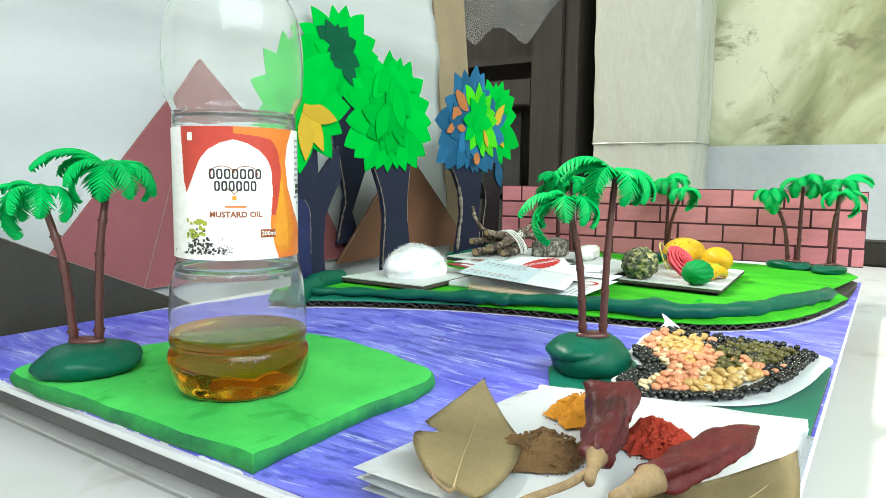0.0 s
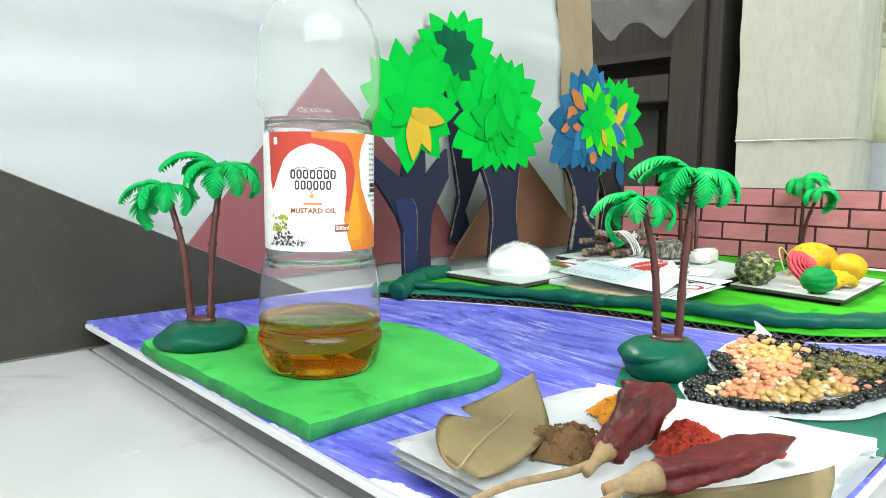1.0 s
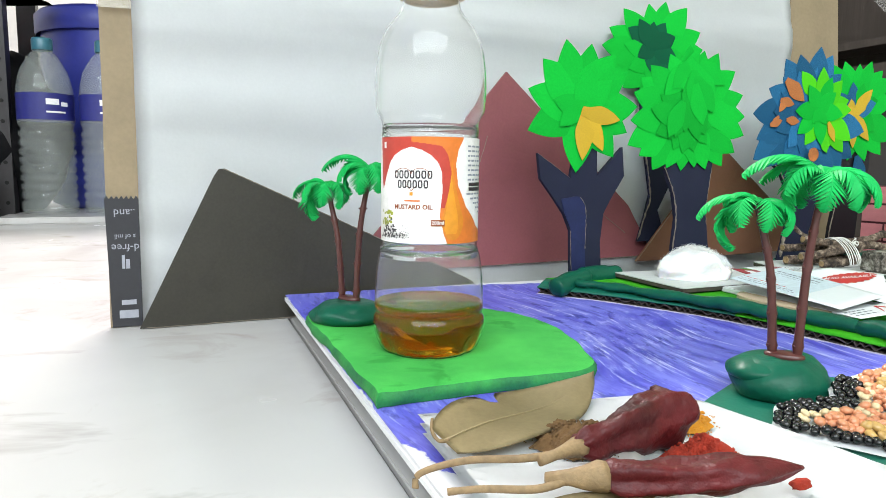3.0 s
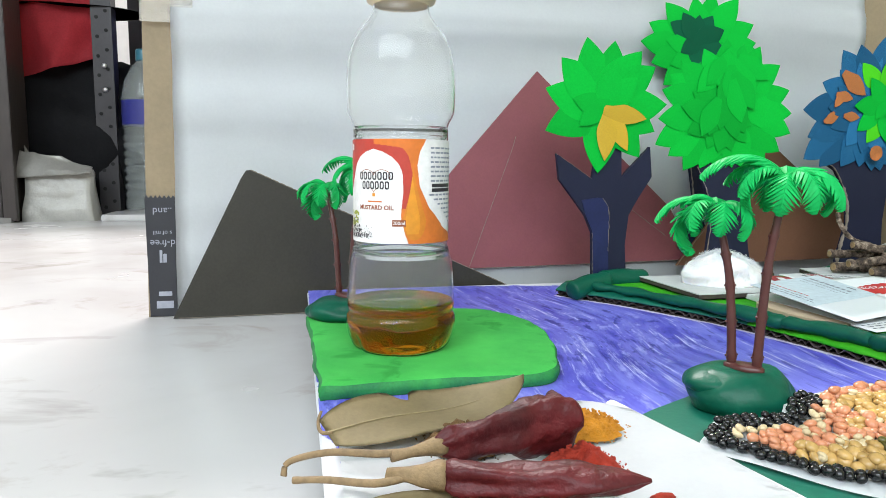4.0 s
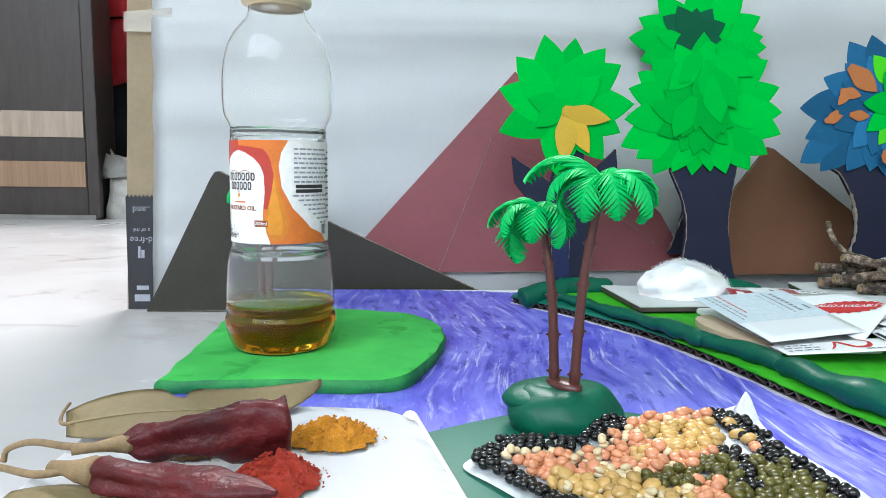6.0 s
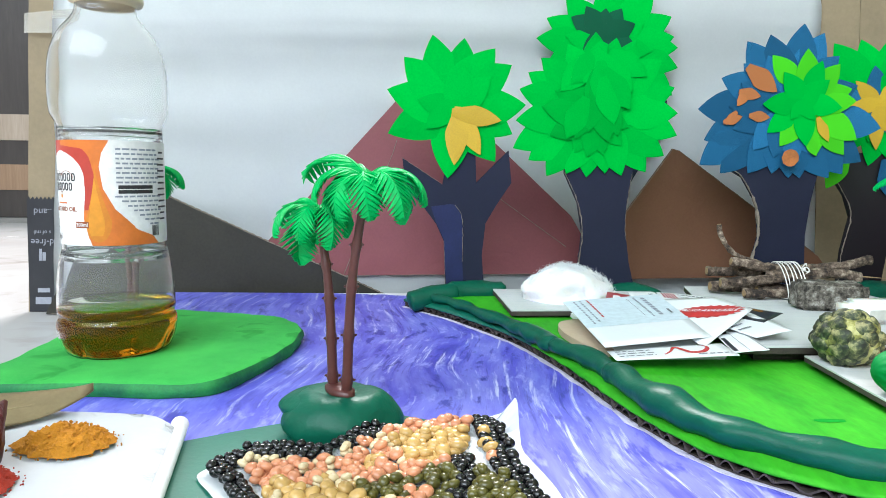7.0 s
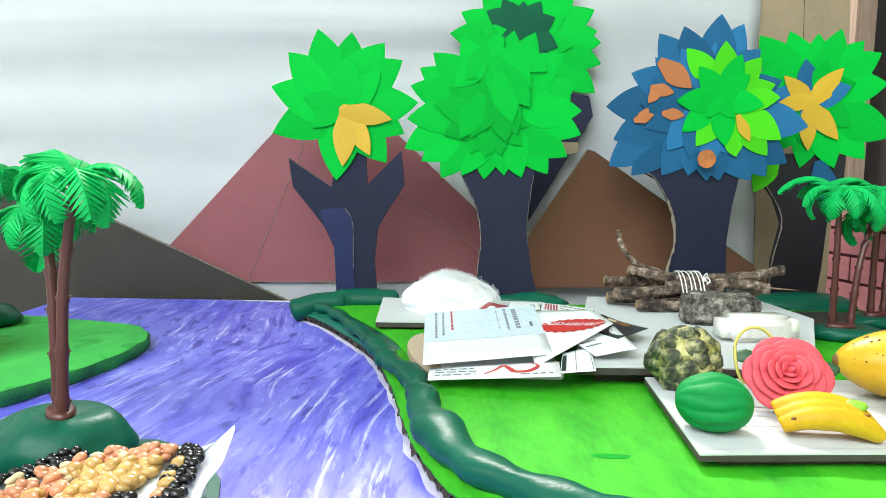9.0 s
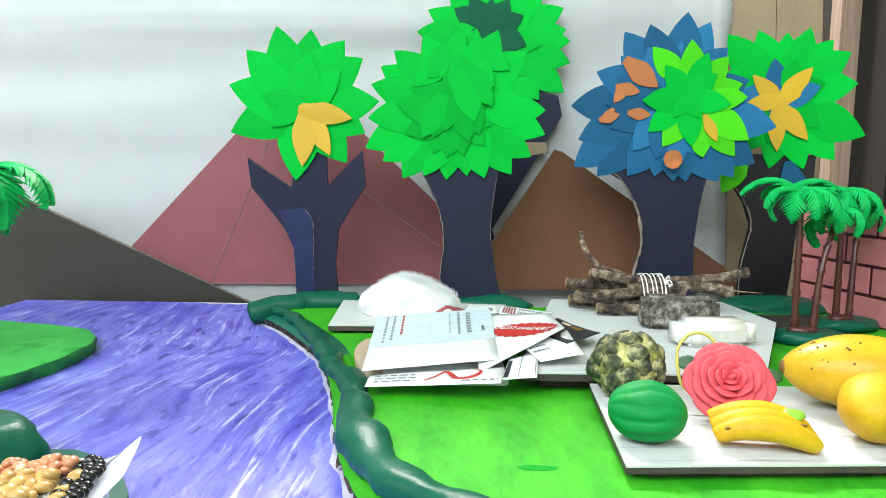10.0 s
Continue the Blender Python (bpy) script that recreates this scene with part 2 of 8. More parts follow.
def wall_material():
    """Old distemper: cream and pale green with damp patches."""
    m, nt, b, N, L = nodes_of("damp_plaster")
    v = coords(nt)
    big = noise_tex(nt, v, 4.4, 4, 0.55, 0.9)
    mid = noise_tex(nt, v, 11.0, 7, 0.68, 0.8)
    c = ramp(nt, big, [(0.36, (0.13, 0.14, 0.062, 1)), (0.45, (0.26, 0.27, 0.14, 1)), (0.55, (0.40, 0.41, 0.26, 1)), (0.66, (0.58, 0.57, 0.41, 1))])
    c = mix(nt, ramp(nt, mid, [(0.34, (0.85, 0.85, 0.85, 1)), (0.43, (0, 0, 0, 1))]), c, (0.15, 0.135, 0.072, 1))
    fine = noise_tex(nt, v, 55.0, 6, 0.75)
    c = mix(nt, ramp(nt, fine, [(0.30, (0.6, 0.6, 0.6, 1)), (0.38, (0, 0, 0, 1))]), c, (0.17, 0.16, 0.085, 1))
    L.new(c, b.inputs["Base Color"])
    b.inputs["Roughness"].default_value = 0.75
    bump(nt, b, mid, 0.4, 0.004)
    return m


def wood_material(name, dark, light, stretch, rough=0.5):
    m, nt, b, N, L = nodes_of(name)
    v = coords(nt, stretch)
    g = noise_tex(nt, v, 1.0, 7, 0.65, 0.6)
    f = noise_tex(nt, v, 4.0, 4, 0.6)
    c = mix(nt, 0.4, ramp(nt, g, [(0.3, dark), (0.7, light)]), ramp(nt, f, [(0.3, dark), (0.7, light)]))
    L.new(c, b.inputs["Base Color"])
    b.inputs["Roughness"].default_value = rough
    bump(nt, b, f, 0.3, 0.001)
    return m


def film_material(name, col, alpha, rough):
    """Thin milky plastic: partly clear, partly scattering."""
    m, nt, b, N, L = nodes_of(name)
    b.inputs["Base Color"].default_value = col
    b.inputs["Roughness"].default_value = rough
    b.inputs["Alpha"].default_value = alpha
    n = noise_tex(nt, coords(nt), 14, 6, 0.7, 1.5)
    bump(nt, b, n, 0.8, 0.02)
    return m


def creased(name, col, rough=0.34, scales=(3.5, 8.0), strength=0.45, dist=0.05, spec=0.5, var=0.18, big=5, stretch=(1, 1, 0.6)):
    """A sheet with sharp, long creases and soft stains."""
    m, nt, b, N, L = nodes_of(name)
    v = coords(nt, stretch)
    c = ramp(nt, noise_tex(nt, v, big, 4), [(0.3, shade(col, 1 - var)), (0.7, shade(col, 1 + var * 0.7))])
    fine = noise_tex(nt, v, big * 40, 3)
    c = mix(nt, 0.3, c, ramp(nt, fine, [(0.35, shade(col, 1 - var)), (0.65, shade(col, 1 + var))]))
    L.new(c, b.inputs["Base Color"])
    b.inputs["Roughness"].default_value = rough
    b.inputs["Specular IOR Level"].default_value = spec
    total = None
    for sc in scales:
        f = noise_tex(nt, v, sc, 2, 0.45, 1.6)
        s1 = N.new("ShaderNodeMath")
        s1.operation = "SUBTRACT"
        L.new(f, s1.inputs[0])
        s1.inputs[1].default_value = 0.5
        s2 = N.new("ShaderNodeMath")
        s2.operation = "ABSOLUTE"
        L.new(s1.outputs[0], s2.inputs[0])
        if total is None:
            total = s2.outputs[0]
        else:
            s3 = N.new("ShaderNodeMath")
            s3.operation = "MULTIPLY_ADD"
            L.new(s2.outputs[0], s3.inputs[0])
            s3.inputs[1].default_value = 0.4
            L.new(total, s3.inputs[2])
            total = s3.outputs[0]
    bump(nt, b, total, strength, dist)
    return m


def speckle(name, stops, scale, big, rough, bmp, dist):
    """Hard speckles of several colours, thicker in some places than others."""
    m, nt, b, N, L = nodes_of(name)
    v = coords(nt)
    f = noise_tex(nt, v, scale, 7, 0.72)
    g = noise_tex(nt, v, big, 3, 0.5)
    ma = N.new("ShaderNodeMath")
    ma.operation = "MULTIPLY_ADD"
    L.new(g, ma.inputs[0])
    ma.inputs[1].default_value = 0.7
    L.new(f, ma.inputs[2])
    sb = N.new("ShaderNodeMath")
    sb.operation = "SUBTRACT"
    L.new(ma.outputs[0], sb.inputs[0])
    sb.inputs[1].default_value = 0.35
    L.new(ramp(nt, sb.outputs[0], stops), b.inputs["Base Color"])
    b.inputs["Roughness"].default_value = rough
    bump(nt, b, f, bmp, dist)
    return m


M_MARBLE = marble_material()
M_RIVER = river_material()
M_WALL = wall_material()
M_PAINT = surf("white_wall_paint", (0.72, 0.72, 0.71, 1), 0.7, 0.06, 3, 60, 0.1, 0.002)
M_BOARD = surf("white_board", (0.74, 0.74, 0.75, 1), 0.55, 0.05, 30, 400, 0.1)
M_UNDER = surf("underlay_board", (0.20, 0.19, 0.18, 1), 0.8, 0.1)
M_PAPER = surf("white_paper", (0.785, 0.81, 0.825, 1), 0.5, 0.04, 12, 500, 0.12, 0.0003)
M_CARD = surf("corrugated_cardboard", (0.235, 0.180, 0.110, 1), 0.75, 0.14, 30, 300, 0.25, 0.0004)
M_CARD_DK = surf("dark_cardboard", (0.055, 0.042, 0.034, 1), 0.8, 0.3, 90, 900, 0.5)
M_TAPE = surf("printed_dark_tape", (0.020, 0.021, 0.027, 1), 0.28, 0.15, 60, 500, 0.1)
M_TAPE_INK = plain("tape_white_ink", (0.30, 0.31, 0.36, 1), 0.4)
M_BLACKP = creased("black_chart_paper", (0.040, 0.037, 0.030, 1), 0.62, (12.0, 34.0), 0.12, 0.012, 0.25, 0.25, 14, (1, 1, 1))
M_RED = creased("maroon_chart_paper", (0.225, 0.072, 0.080, 1), 0.55, (9.0, 30.0), 0.14, 0.012, 0.22, 0.12, 16, (1, 1, 1))
M_BROWN = creased("brown_chart_paper", (0.175, 0.085, 0.048, 1), 0.6, (18.0, 50.0), 0.10, 0.010, 0.16, 0.12, 16, (1, 1, 1))
M_EDGE = surf("torn_paper_edge", (0.23, 0.19, 0.15, 1), 0.85, 0.25, 300, 1500, 0.6, 0.0008)
def pad_material():
    """Lime felt paper with soft darker dabs of paint."""
    m = surf("lime_felt_paper", (0.034, 0.400, 0.062, 1), 0.9, 0.16, 40, 1500, 0.5, 0.0003, col2=(0.075, 0.56, 0.090, 1))
    nt = m.node_tree
    b = nt.nodes["Principled BSDF"]
    was = b.inputs["Base Color"].links[0].from_socket
    dab = noise_tex(nt, coords(nt), 55, 3, 0.5, 0.6)
    nt.links.new(mix(nt, ramp(nt, dab, [(0.33, (0.75, 0.75, 0.75, 1)), (0.42, (0, 0, 0, 1))]), was, (0.012, 0.27, 0.030, 1)), b.inputs["Base Color"])
    return m


M_PAD = pad_material()
# pad paper's green, darkened for the shade on its side and creases
M_PADSIDE = surf("shaded_pad_edge", (0.006, 0.150, 0.055, 1), 0.7, 0.35, 70, 900, 0.4, col2=(0.030, 0.36, 0.05, 1))
M_BANK = surf("bank_green_paint", (0.020, 0.330, 0.009, 1), 0.65, 0.30, 60, 520, 0.25, 0.0003, stretch=(1, 0.35, 1), col2=(0.080, 0.50, 0.018, 1), spec=0.2)
M_CLAY = surf("dark_green_clay", (0.003, 0.086, 0.050, 1), 0.37, 0.16, 60, 320, 0.35, 0.0006, spec=0.2)
M_GLAZE = surf("dark_green_paint", (0.003, 0.120, 0.075, 1), 0.45, 0.10, 40, 500, 0.2)
M_PALM = surf("palm_plastic_green", (0.002, 0.360, 0.075, 1), 0.50, 0.2, 120, 900, 0.2, col2=(0.006, 0.50, 0.115, 1), spec=0.15)
M_TRUNK = surf("palm_plastic_brown", (0.075, 0.020, 0.017, 1), 0.35, 0.15, 200, 900, 0.2)
M_LEAF = surf("green_paper_leaf", (0.001, 0.410, 0.036, 1), 0.6, 0.10, 40, 900, 0.08, 0.0002, rnd=0.16, spec=0.06)
M_LEAF_MID = surf("mid_green_paper_leaf", (0.001, 0.320, 0.028, 1), 0.6, 0.10, 40, 900, 0.08, 0.0002, rnd=0.16, spec=0.06)
M_LEAF_LT = surf("bright_green_paper_leaf", (0.065, 0.520, 0.014, 1), 0.6, 0.12, 90, 900, 0.08, 0.0002, rnd=0.16, spec=0.06)
M_LEAF_DK = surf("dark_green_paper_leaf", (0.002, 0.090, 0.042, 1), 0.5, 0.10, 40, 900, 0.08, 0.0002, rnd=0.2, spec=0.1)
M_LEAF_BL = surf("blue_paper_leaf", (0.010, 0.110, 0.270, 1), 0.5, 0.45, 90, 900, 0.12, 0.0002, rnd=0.45, col2=(0.045, 0.235, 0.44, 1), spec=0.10)
M_LEAF_YE = surf("yellow_paper_leaf", (0.52, 0.325, 0.012, 1), 0.5, 0.12, 40, 900, 0.08, 0.0002, rnd=0.12)
M_LEAF_OR = surf("orange_paper_piece", (0.42, 0.135, 0.034, 1), 0.5, 0.45, 90, 900, 0.1, 0.0002, rnd=0.2)
M_NAVY = surf("navy_paper", (0.0140, 0.0165, 0.036, 1), 0.6, 0.14, 30, 700, 0.15, spec=0.18)
M_NAVY_LT = surf("navy_paper_patch", (0.014, 0.020, 0.072, 1), 0.5, 0.25, 60, 700, 0.15, spec=0.25)
M_BRICK = surf("pink_crayon_brick", (0.60, 0.205, 0.22, 1), 0.65, 0.16, 14, 260, 0.2, 0.0002, stretch=(4, 1, 12), rnd=0.16)
M_MORTAR = surf("maroon_marker_line", (0.060, 0.008, 0.012, 1), 0.55, 0.2)
M_COTTON = surf("cotton_wool", (0.84, 0.84, 0.84, 1), 0.95, 0.03, 120, 900, 0.6, 0.001, sss=0.35)
M_BARK = speckle("twig_bark", [(0.34, (0.018, 0.012, 0.009, 1)), (0.46, (0.085, 0.058, 0.040, 1)), (0.57, (0.19, 0.140, 0.102, 1)), (0.70, (0.42, 0.34, 0.26, 1))], 300, 120, 0.85, 1.0, 0.0012)
M_CUT = surf("cut_wood", (0.30, 0.20, 0.10, 1), 0.8, 0.4, 300, 1200, 0.6)
M_STRING = surf("white_cotton_string", (0.78, 0.77, 0.73, 1), 0.8, 0.08, 400, 2500, 0.6, 0.0003)
M_STONE = speckle("speckled_stone", [(0.34, (0.028, 0.025, 0.020, 1)), (0.45, (0.095, 0.083, 0.066, 1)), (0.56, (0.20, 0.180, 0.148, 1)), (0.68, (0.42, 0.40, 0.35, 1))], 420, 160, 0.9, 1.0, 0.0015)
M_SOAP = surf("white_eraser", (0.78, 0.77, 0.72, 1), 0.5, 0.04, 60, 500, 0.1, sss=0.2)
M_PLATE = surf("ruled_card_paper", (0.56, 0.58, 0.575, 1), 0.65, 0.07, 26, 500, 0.15, 0.0003)
M_CARDWHITE = surf("glossy_card", (0.76, 0.79, 0.82, 1), 0.35, 0.03, 20, 400, 0.05)
M_INK_PALE = plain("pale_blue_panel", (0.60, 0.70, 0.77, 1), 0.35)
M_INK_GREY = plain("slate_print", (0.25, 0.27, 0.32, 1), 0.45)
M_INK_DKRED = plain("dull_red_print", (0.34, 0.040, 0.050, 1), 0.45)
M_INK = plain("grey_print", (0.15, 0.16, 0.19, 1), 0.5)
M_INK_RED = plain("red_print", (0.52, 0.030, 0.030, 1), 0.45)
M_INK_BLUE = plain("pale_blue_print", (0.60, 0.69, 0.74, 1), 0.45)
M_RULE = plain("ruled_line_ink", (0.36, 0.44, 0.47, 1), 0.5)
M_PHOTO = surf("dark_photo_print", (0.022, 0.024, 0.032, 1), 0.35, 0.5, 120, 500, 0.1)
M_KRAFT = surf("kraft_paper", (0.50, 0.39, 0.27, 1), 0.75, 0.1)
M_CUSTARD = speckle("custard_apple_skin", [(0.36, (0.012, 0.016, 0.008, 1)), (0.46, (0.036, 0.050, 0.021, 1)), (0.54, (0.105, 0.115, 0.045, 1)), (0.66, (0.36, 0.33, 0.15, 1))], 330, 130, 0.5, 0.8, 0.0008)
M_SEAM = speckle("custard_apple_seam", [(0.34, (0.045, 0.055, 0.020, 1)), (0.50, (0.26, 0.25, 0.060, 1)), (0.64, (0.50, 0.47, 0.20, 1))], 260, 110, 0.7, 0.5, 0.0006)
M_MELON = surf("green_rubber", (0.002, 0.215, 0.045, 1), 0.6, 0.12, 90, 600, 0.15, sss=0.1, spec=0.2)
M_ROSE = surf("pink_rubber", (0.60, 0.066, 0.088, 1), 0.65, 0.10, 90, 700, 0.15, sss=0.2)
M_SEPAL = surf("dark_leaf_green", (0.020, 0.075, 0.025, 1), 0.5, 0.2)
M_YELLOW = surf("yellow_fruit_skin", (0.58, 0.320, 0.008, 1), 0.5, 0.16, 60, 500, 0.15, col2=(0.66, 0.43, 0.014, 1), sss=0.1, spec=0.25)
M_PAPAYA = surf("papaya_skin", (0.58, 0.330, 0.010, 1), 0.36, 0.2, 70, 380, 0.2, col2=(0.68, 0.46, 0.03, 1), sss=0.1, spec=0.3)
M_BAND = surf("yellow_elastic", (0.50, 0.45, 0.10, 1), 0.4, 0.08)
M_SPOT = surf("brown_bruise", (0.18, 0.085, 0.012, 1), 0.6, 0.3)
M_CHILLI = surf("dried_red_chilli", (0.040, 0.006, 0.008, 1), 0.48, 0.5, 60, 300, 0.5, 0.0014, col2=(0.150, 0.014, 0.016, 1), spec=0.28)
M_STEM = surf("dried_stem", (0.225, 0.150, 0.072, 1), 0.7, 0.35, 200, 700, 0.5, 0.0006)
M_BAY = surf("dried_bay_leaf", (0.36, 0.285, 0.150, 1), 0.55, 0.16, 45, 700, 0.25, 0.0004)
M_TURM = surf("turmeric_powder", (0.62, 0.25, 0.008, 1), 0.95, 0.2, 300, 2200, 1.0, 0.0012)
M_CUMIN = surf("brown_spice_powder", (0.165, 0.088, 0.030, 1), 0.95, 0.3, 300, 2200, 1.0, 0.0012)
M_CHPOW = surf("red_chilli_powder", (0.40, 0.030, 0.010, 1), 0.95, 0.25, 300, 2200, 1.0, 0.0012)
M_BLACKBEAN = surf("black_bean", (0.008, 0.008, 0.009, 1), 0.18, 0.4, 400, 1500, 0.2, 0.0002, rnd=0.5)
M_LENTIL = surf("orange_lentil", (0.61, 0.255, 0.130, 1), 0.28, 0.12, 300, 1500, 0.2, 0.0002, rnd=0.22)
M_DAL = surf("yellow_split_pea", (0.52, 0.325, 0.105, 1), 0.26, 0.12, 300, 1500, 0.2, 0.0002, rnd=0.22)
M_WHITEDAL = surf("cream_lentil", (0.64, 0.52, 0.31, 1), 0.26, 0.12, 300, 1500, 0.2, 0.0002, rnd=0.18)
M_MOONG = surf("olive_green_bean", (0.095, 0.085, 0.016, 1), 0.28, 0.25, 300, 1500, 0.2, 0.0002, rnd=0.35)
M_OAKDARK = wood_material("dark_laminate", (0.022, 0.0165, 0.0145, 1), (0.045, 0.035, 0.031, 1), (40, 40, 6), 0.45)
M_OAKMID = wood_material("brown_laminate_stripe", (0.20, 0.115, 0.065, 1), (0.33, 0.215, 0.13, 1), (60, 60, 4), 0.45)
M_OAKPALE = wood_material("pale_laminate_stripe", (0.25, 0.19, 0.14, 1), (0.42, 0.34, 0.27, 1), (60, 60, 4), 0.45)
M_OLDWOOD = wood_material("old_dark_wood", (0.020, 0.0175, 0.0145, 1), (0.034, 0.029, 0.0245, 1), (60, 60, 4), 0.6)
M_POST = wood_material("weathered_post", (0.16, 0.105, 0.070, 1), (0.36, 0.26, 0.19, 1), (50, 50, 4), 0.7)
M_OLDWOOD.node_tree.nodes["Principled BSDF"].inputs["Specular IOR Level"].default_value = 0.12
M_STEEL = surf("dark_steel", (0.030, 0.028, 0.030, 1), 0.45, 0.2, 20, 200, 0.1, metal=0.4)
M_CLOTH = surf("red_cloth", (0.46, 0.030, 0.042, 1), 0.8, 0.25, 12, 300, 0.3, 0.002)
# near-black stand-in for the shade under the rack shelf
M_VOID = surf("black_bag", (0.007, 0.007, 0.008, 1), 0.7, 0.3, 12, 200, 0.3, 0.003, spec=0.08)
M_SHEET = creased("plastic_sheet", (0.32, 0.325, 0.270, 1), rough=0.26, scales=(6.0, 17.0), strength=0.34, dist=0.03, var=0.12, stretch=(1, 1.1, 0.38))
M_FILM = film_material("clear_film", (0.30, 0.31, 0.30, 1), 0.25, 0.16)
M_DRUM = surf("blue_plastic_drum", (0.028, 0.038, 0.25, 1), 0.38, 0.15, 10, 100, 0.1, 0.001)
M_WLABEL = plain("navy_bottle_label", (0.020, 0.024, 0.17, 1), 0.35)
M_WHITEINK = plain("white_print", (0.75, 0.75, 0.78, 1), 0.5)
M_PET = glass("clear_bottle_plastic", (0.985, 0.99, 0.985, 1), 0.015, 1.10)
M_PET.node_tree.nodes["Principled BSDF"].inputs["Transmission Weight"].default_value = 0.965
M_PET.node_tree.nodes["Principled BSDF"].inputs["Coat Weight"].default_value = 0.28
M_PETCLEAR = glass("wet_bottle_plastic", (0.99, 0.99, 0.985, 1), 0.0, 1.10)
M_CAPW = surf("cream_plastic_collar", (0.72, 0.60, 0.40, 1), 0.4, 0.08, 60, 500, 0.1)
M_OIL = glass("mustard_oil", (0.68, 0.215, 0.004, 1), 0.0, 1.36)
M_OIL.node_tree.nodes["Principled BSDF"].inputs["Transmission Weight"].default_value = 0.93
# green tint imitates the lime pad mirrored and seen through the oil's top
M_OILTOP = glass("oil_top_pad_reflection", (0.80, 0.90, 0.10, 1), 0.0, 1.36)
M_LABEL = plain("label_white", (0.76, 0.75, 0.73, 1), 0.42)
M_LAB_RED = plain("label_red", (0.44, 0.042, 0.026, 1), 0.40)
M_LAB_ORANGE = plain("label_orange", (0.62, 0.16, 0.020, 1), 0.40)
M_LAB_DROP = plain("label_amber_drop", (0.66, 0.26, 0.015, 1), 0.40)
M_LAB_AMBER = plain("label_deep_amber", (0.60, 0.20, 0.012, 1), 0.40)
M_LAB_BLACK = plain("label_black", (0.025, 0.023, 0.026, 1), 0.4)
M_LAB_GREEN = plain("label_green_print", (0.30, 0.34, 0.03, 1), 0.4)
M_LAB_BROWN = plain("label_brown_print", (0.25, 0.060, 0.012, 1), 0.4)


# ---------------------------------------------------------------- the room
def slab(name, x0, x1, y0, y1, z0, z1, mat, label, cat):
    return structure(name, boxm(x0, x1, y0, y1, z0, z1), mat, label, cat)


JOINT = -0.0355
floor = structure("floor", boxm(-2.4, 1.3, -2.2, 1.9, FLOOR - 0.06, FLOOR - 0.003), M_UNDER, "grey mortar bed under the marble floor", "floor")
for x0, x1, y0, y1 in ((-0.64, JOINT - 0.0011, -0.62, 0.72), (-0.64, JOINT - 0.0011, 0.7212, 1.9), (JOINT + 0.0006, 1.3, -2.2, 0.40), (JOINT + 0.0006, 1.3, 0.4012, 1.9),
                       (-0.64, JOINT - 0.0011, -2.2, -0.6212), (-2.4, -0.6412, -2.2, 0.72), (-2.4, -0.6412, 0.7212, 1.9)):
    part("marble_slab", boxm(x0, x1, y0, y1, FLOOR - 0.015, FLOOR, bev=0.0007), M_MARBLE, floor, "white marble slab with grey veins")
slab("wall_back", -2.4, 1.3, 1.9, 2.0, FLOOR, 2.6, M_PAINT, "plain painted wall behind the cupboards", "wall")
slab("wall_left", -2.5, -2.4, -2.2, 1.9, FLOOR, 2.6, M_PAINT, "plain painted wall", "wall")
slab("wall_front", -2.4, 1.3, -2.3, -2.2, FLOOR, 2.6, M_PAINT, "plain painted wall", "wall")
slab("wall_right", 1.0, 1.12, -2.2, 1.9, 0.1375, 2.6, M_WALL, "cream plaster wall with damp green and brown stains", "wall")
# dado marble is greyed to stand for the shade it lies in
slab("dado_right", 0.992, 1.12, -2.2, 0.236, FLOOR, 0.137, surf("shaded_marble_dado", (0.37, 0.39, 0.40, 1), 0.35, 0.12, 9, 90, 0.1, 0.001), "marble dado, greyed for shade, along the foot of the damp wall", "dado")
slab("ceiling", -2.5, 1.3, -2.3, 2.0, 2.6, 2.7, M_PAINT, "plain white ceiling", "ceiling")

# ---------------------------------------------------------------- base board and river
X0, X1, Y0, Y1 = -0.0395, 0.492, -0.179, 0.176
base = thing("base_board", (0, 0, FLOOR), "white board base of a craft model painted with blue river", "model base")
# added slab, coloured dark for the shade in the gap under the board
part("underlay", boxm(X0 + 0.010, X1 - 0.009, Y0 + 0.010, Y1 - 0.009, 0.0, 0.0125, bev=0.001), surf("gap_shade_grey", (0.17, 0.17, 0.17, 1), 0.7, 0.12), base, "added underlay slab, dark as the shade under the board")
part("board", boxm(X0, X1, Y0, Y1, 0.0125, 0.0170, bev=0.0012), M_BOARD, base, "white foam board")
part("painted_sheet", boxm(X0 + 0.0006, X1 - 0.0006, Y0 + 0.0006, Y1 - 0.0006, 0.0170, 0.0175), M_RIVER, base, "paper sheet painted as a blue river")

pts = [(0.060, -0.098), (0.0783, -0.0877), (0.1015, -0.0762), (0.130, -0.0757), (0.147, -0.084), (0.159, -0.103), (0.172, -0.150), (0.1745, -0.1775), (0.066, -0.1775)]
patch = thing("painted_island", (0, 0, 0), "flat dark green card patch on the painted river", "craft island")
part("card", prism(bmesh.new(), pts, 0.0001, 0.0016), M_CARD_DK, patch, "thin dark card")
part("painted_top", prism(bmesh.new(), pts, 0.00162, 0.0022), M_GLAZE, patch, "dark green painted paper")


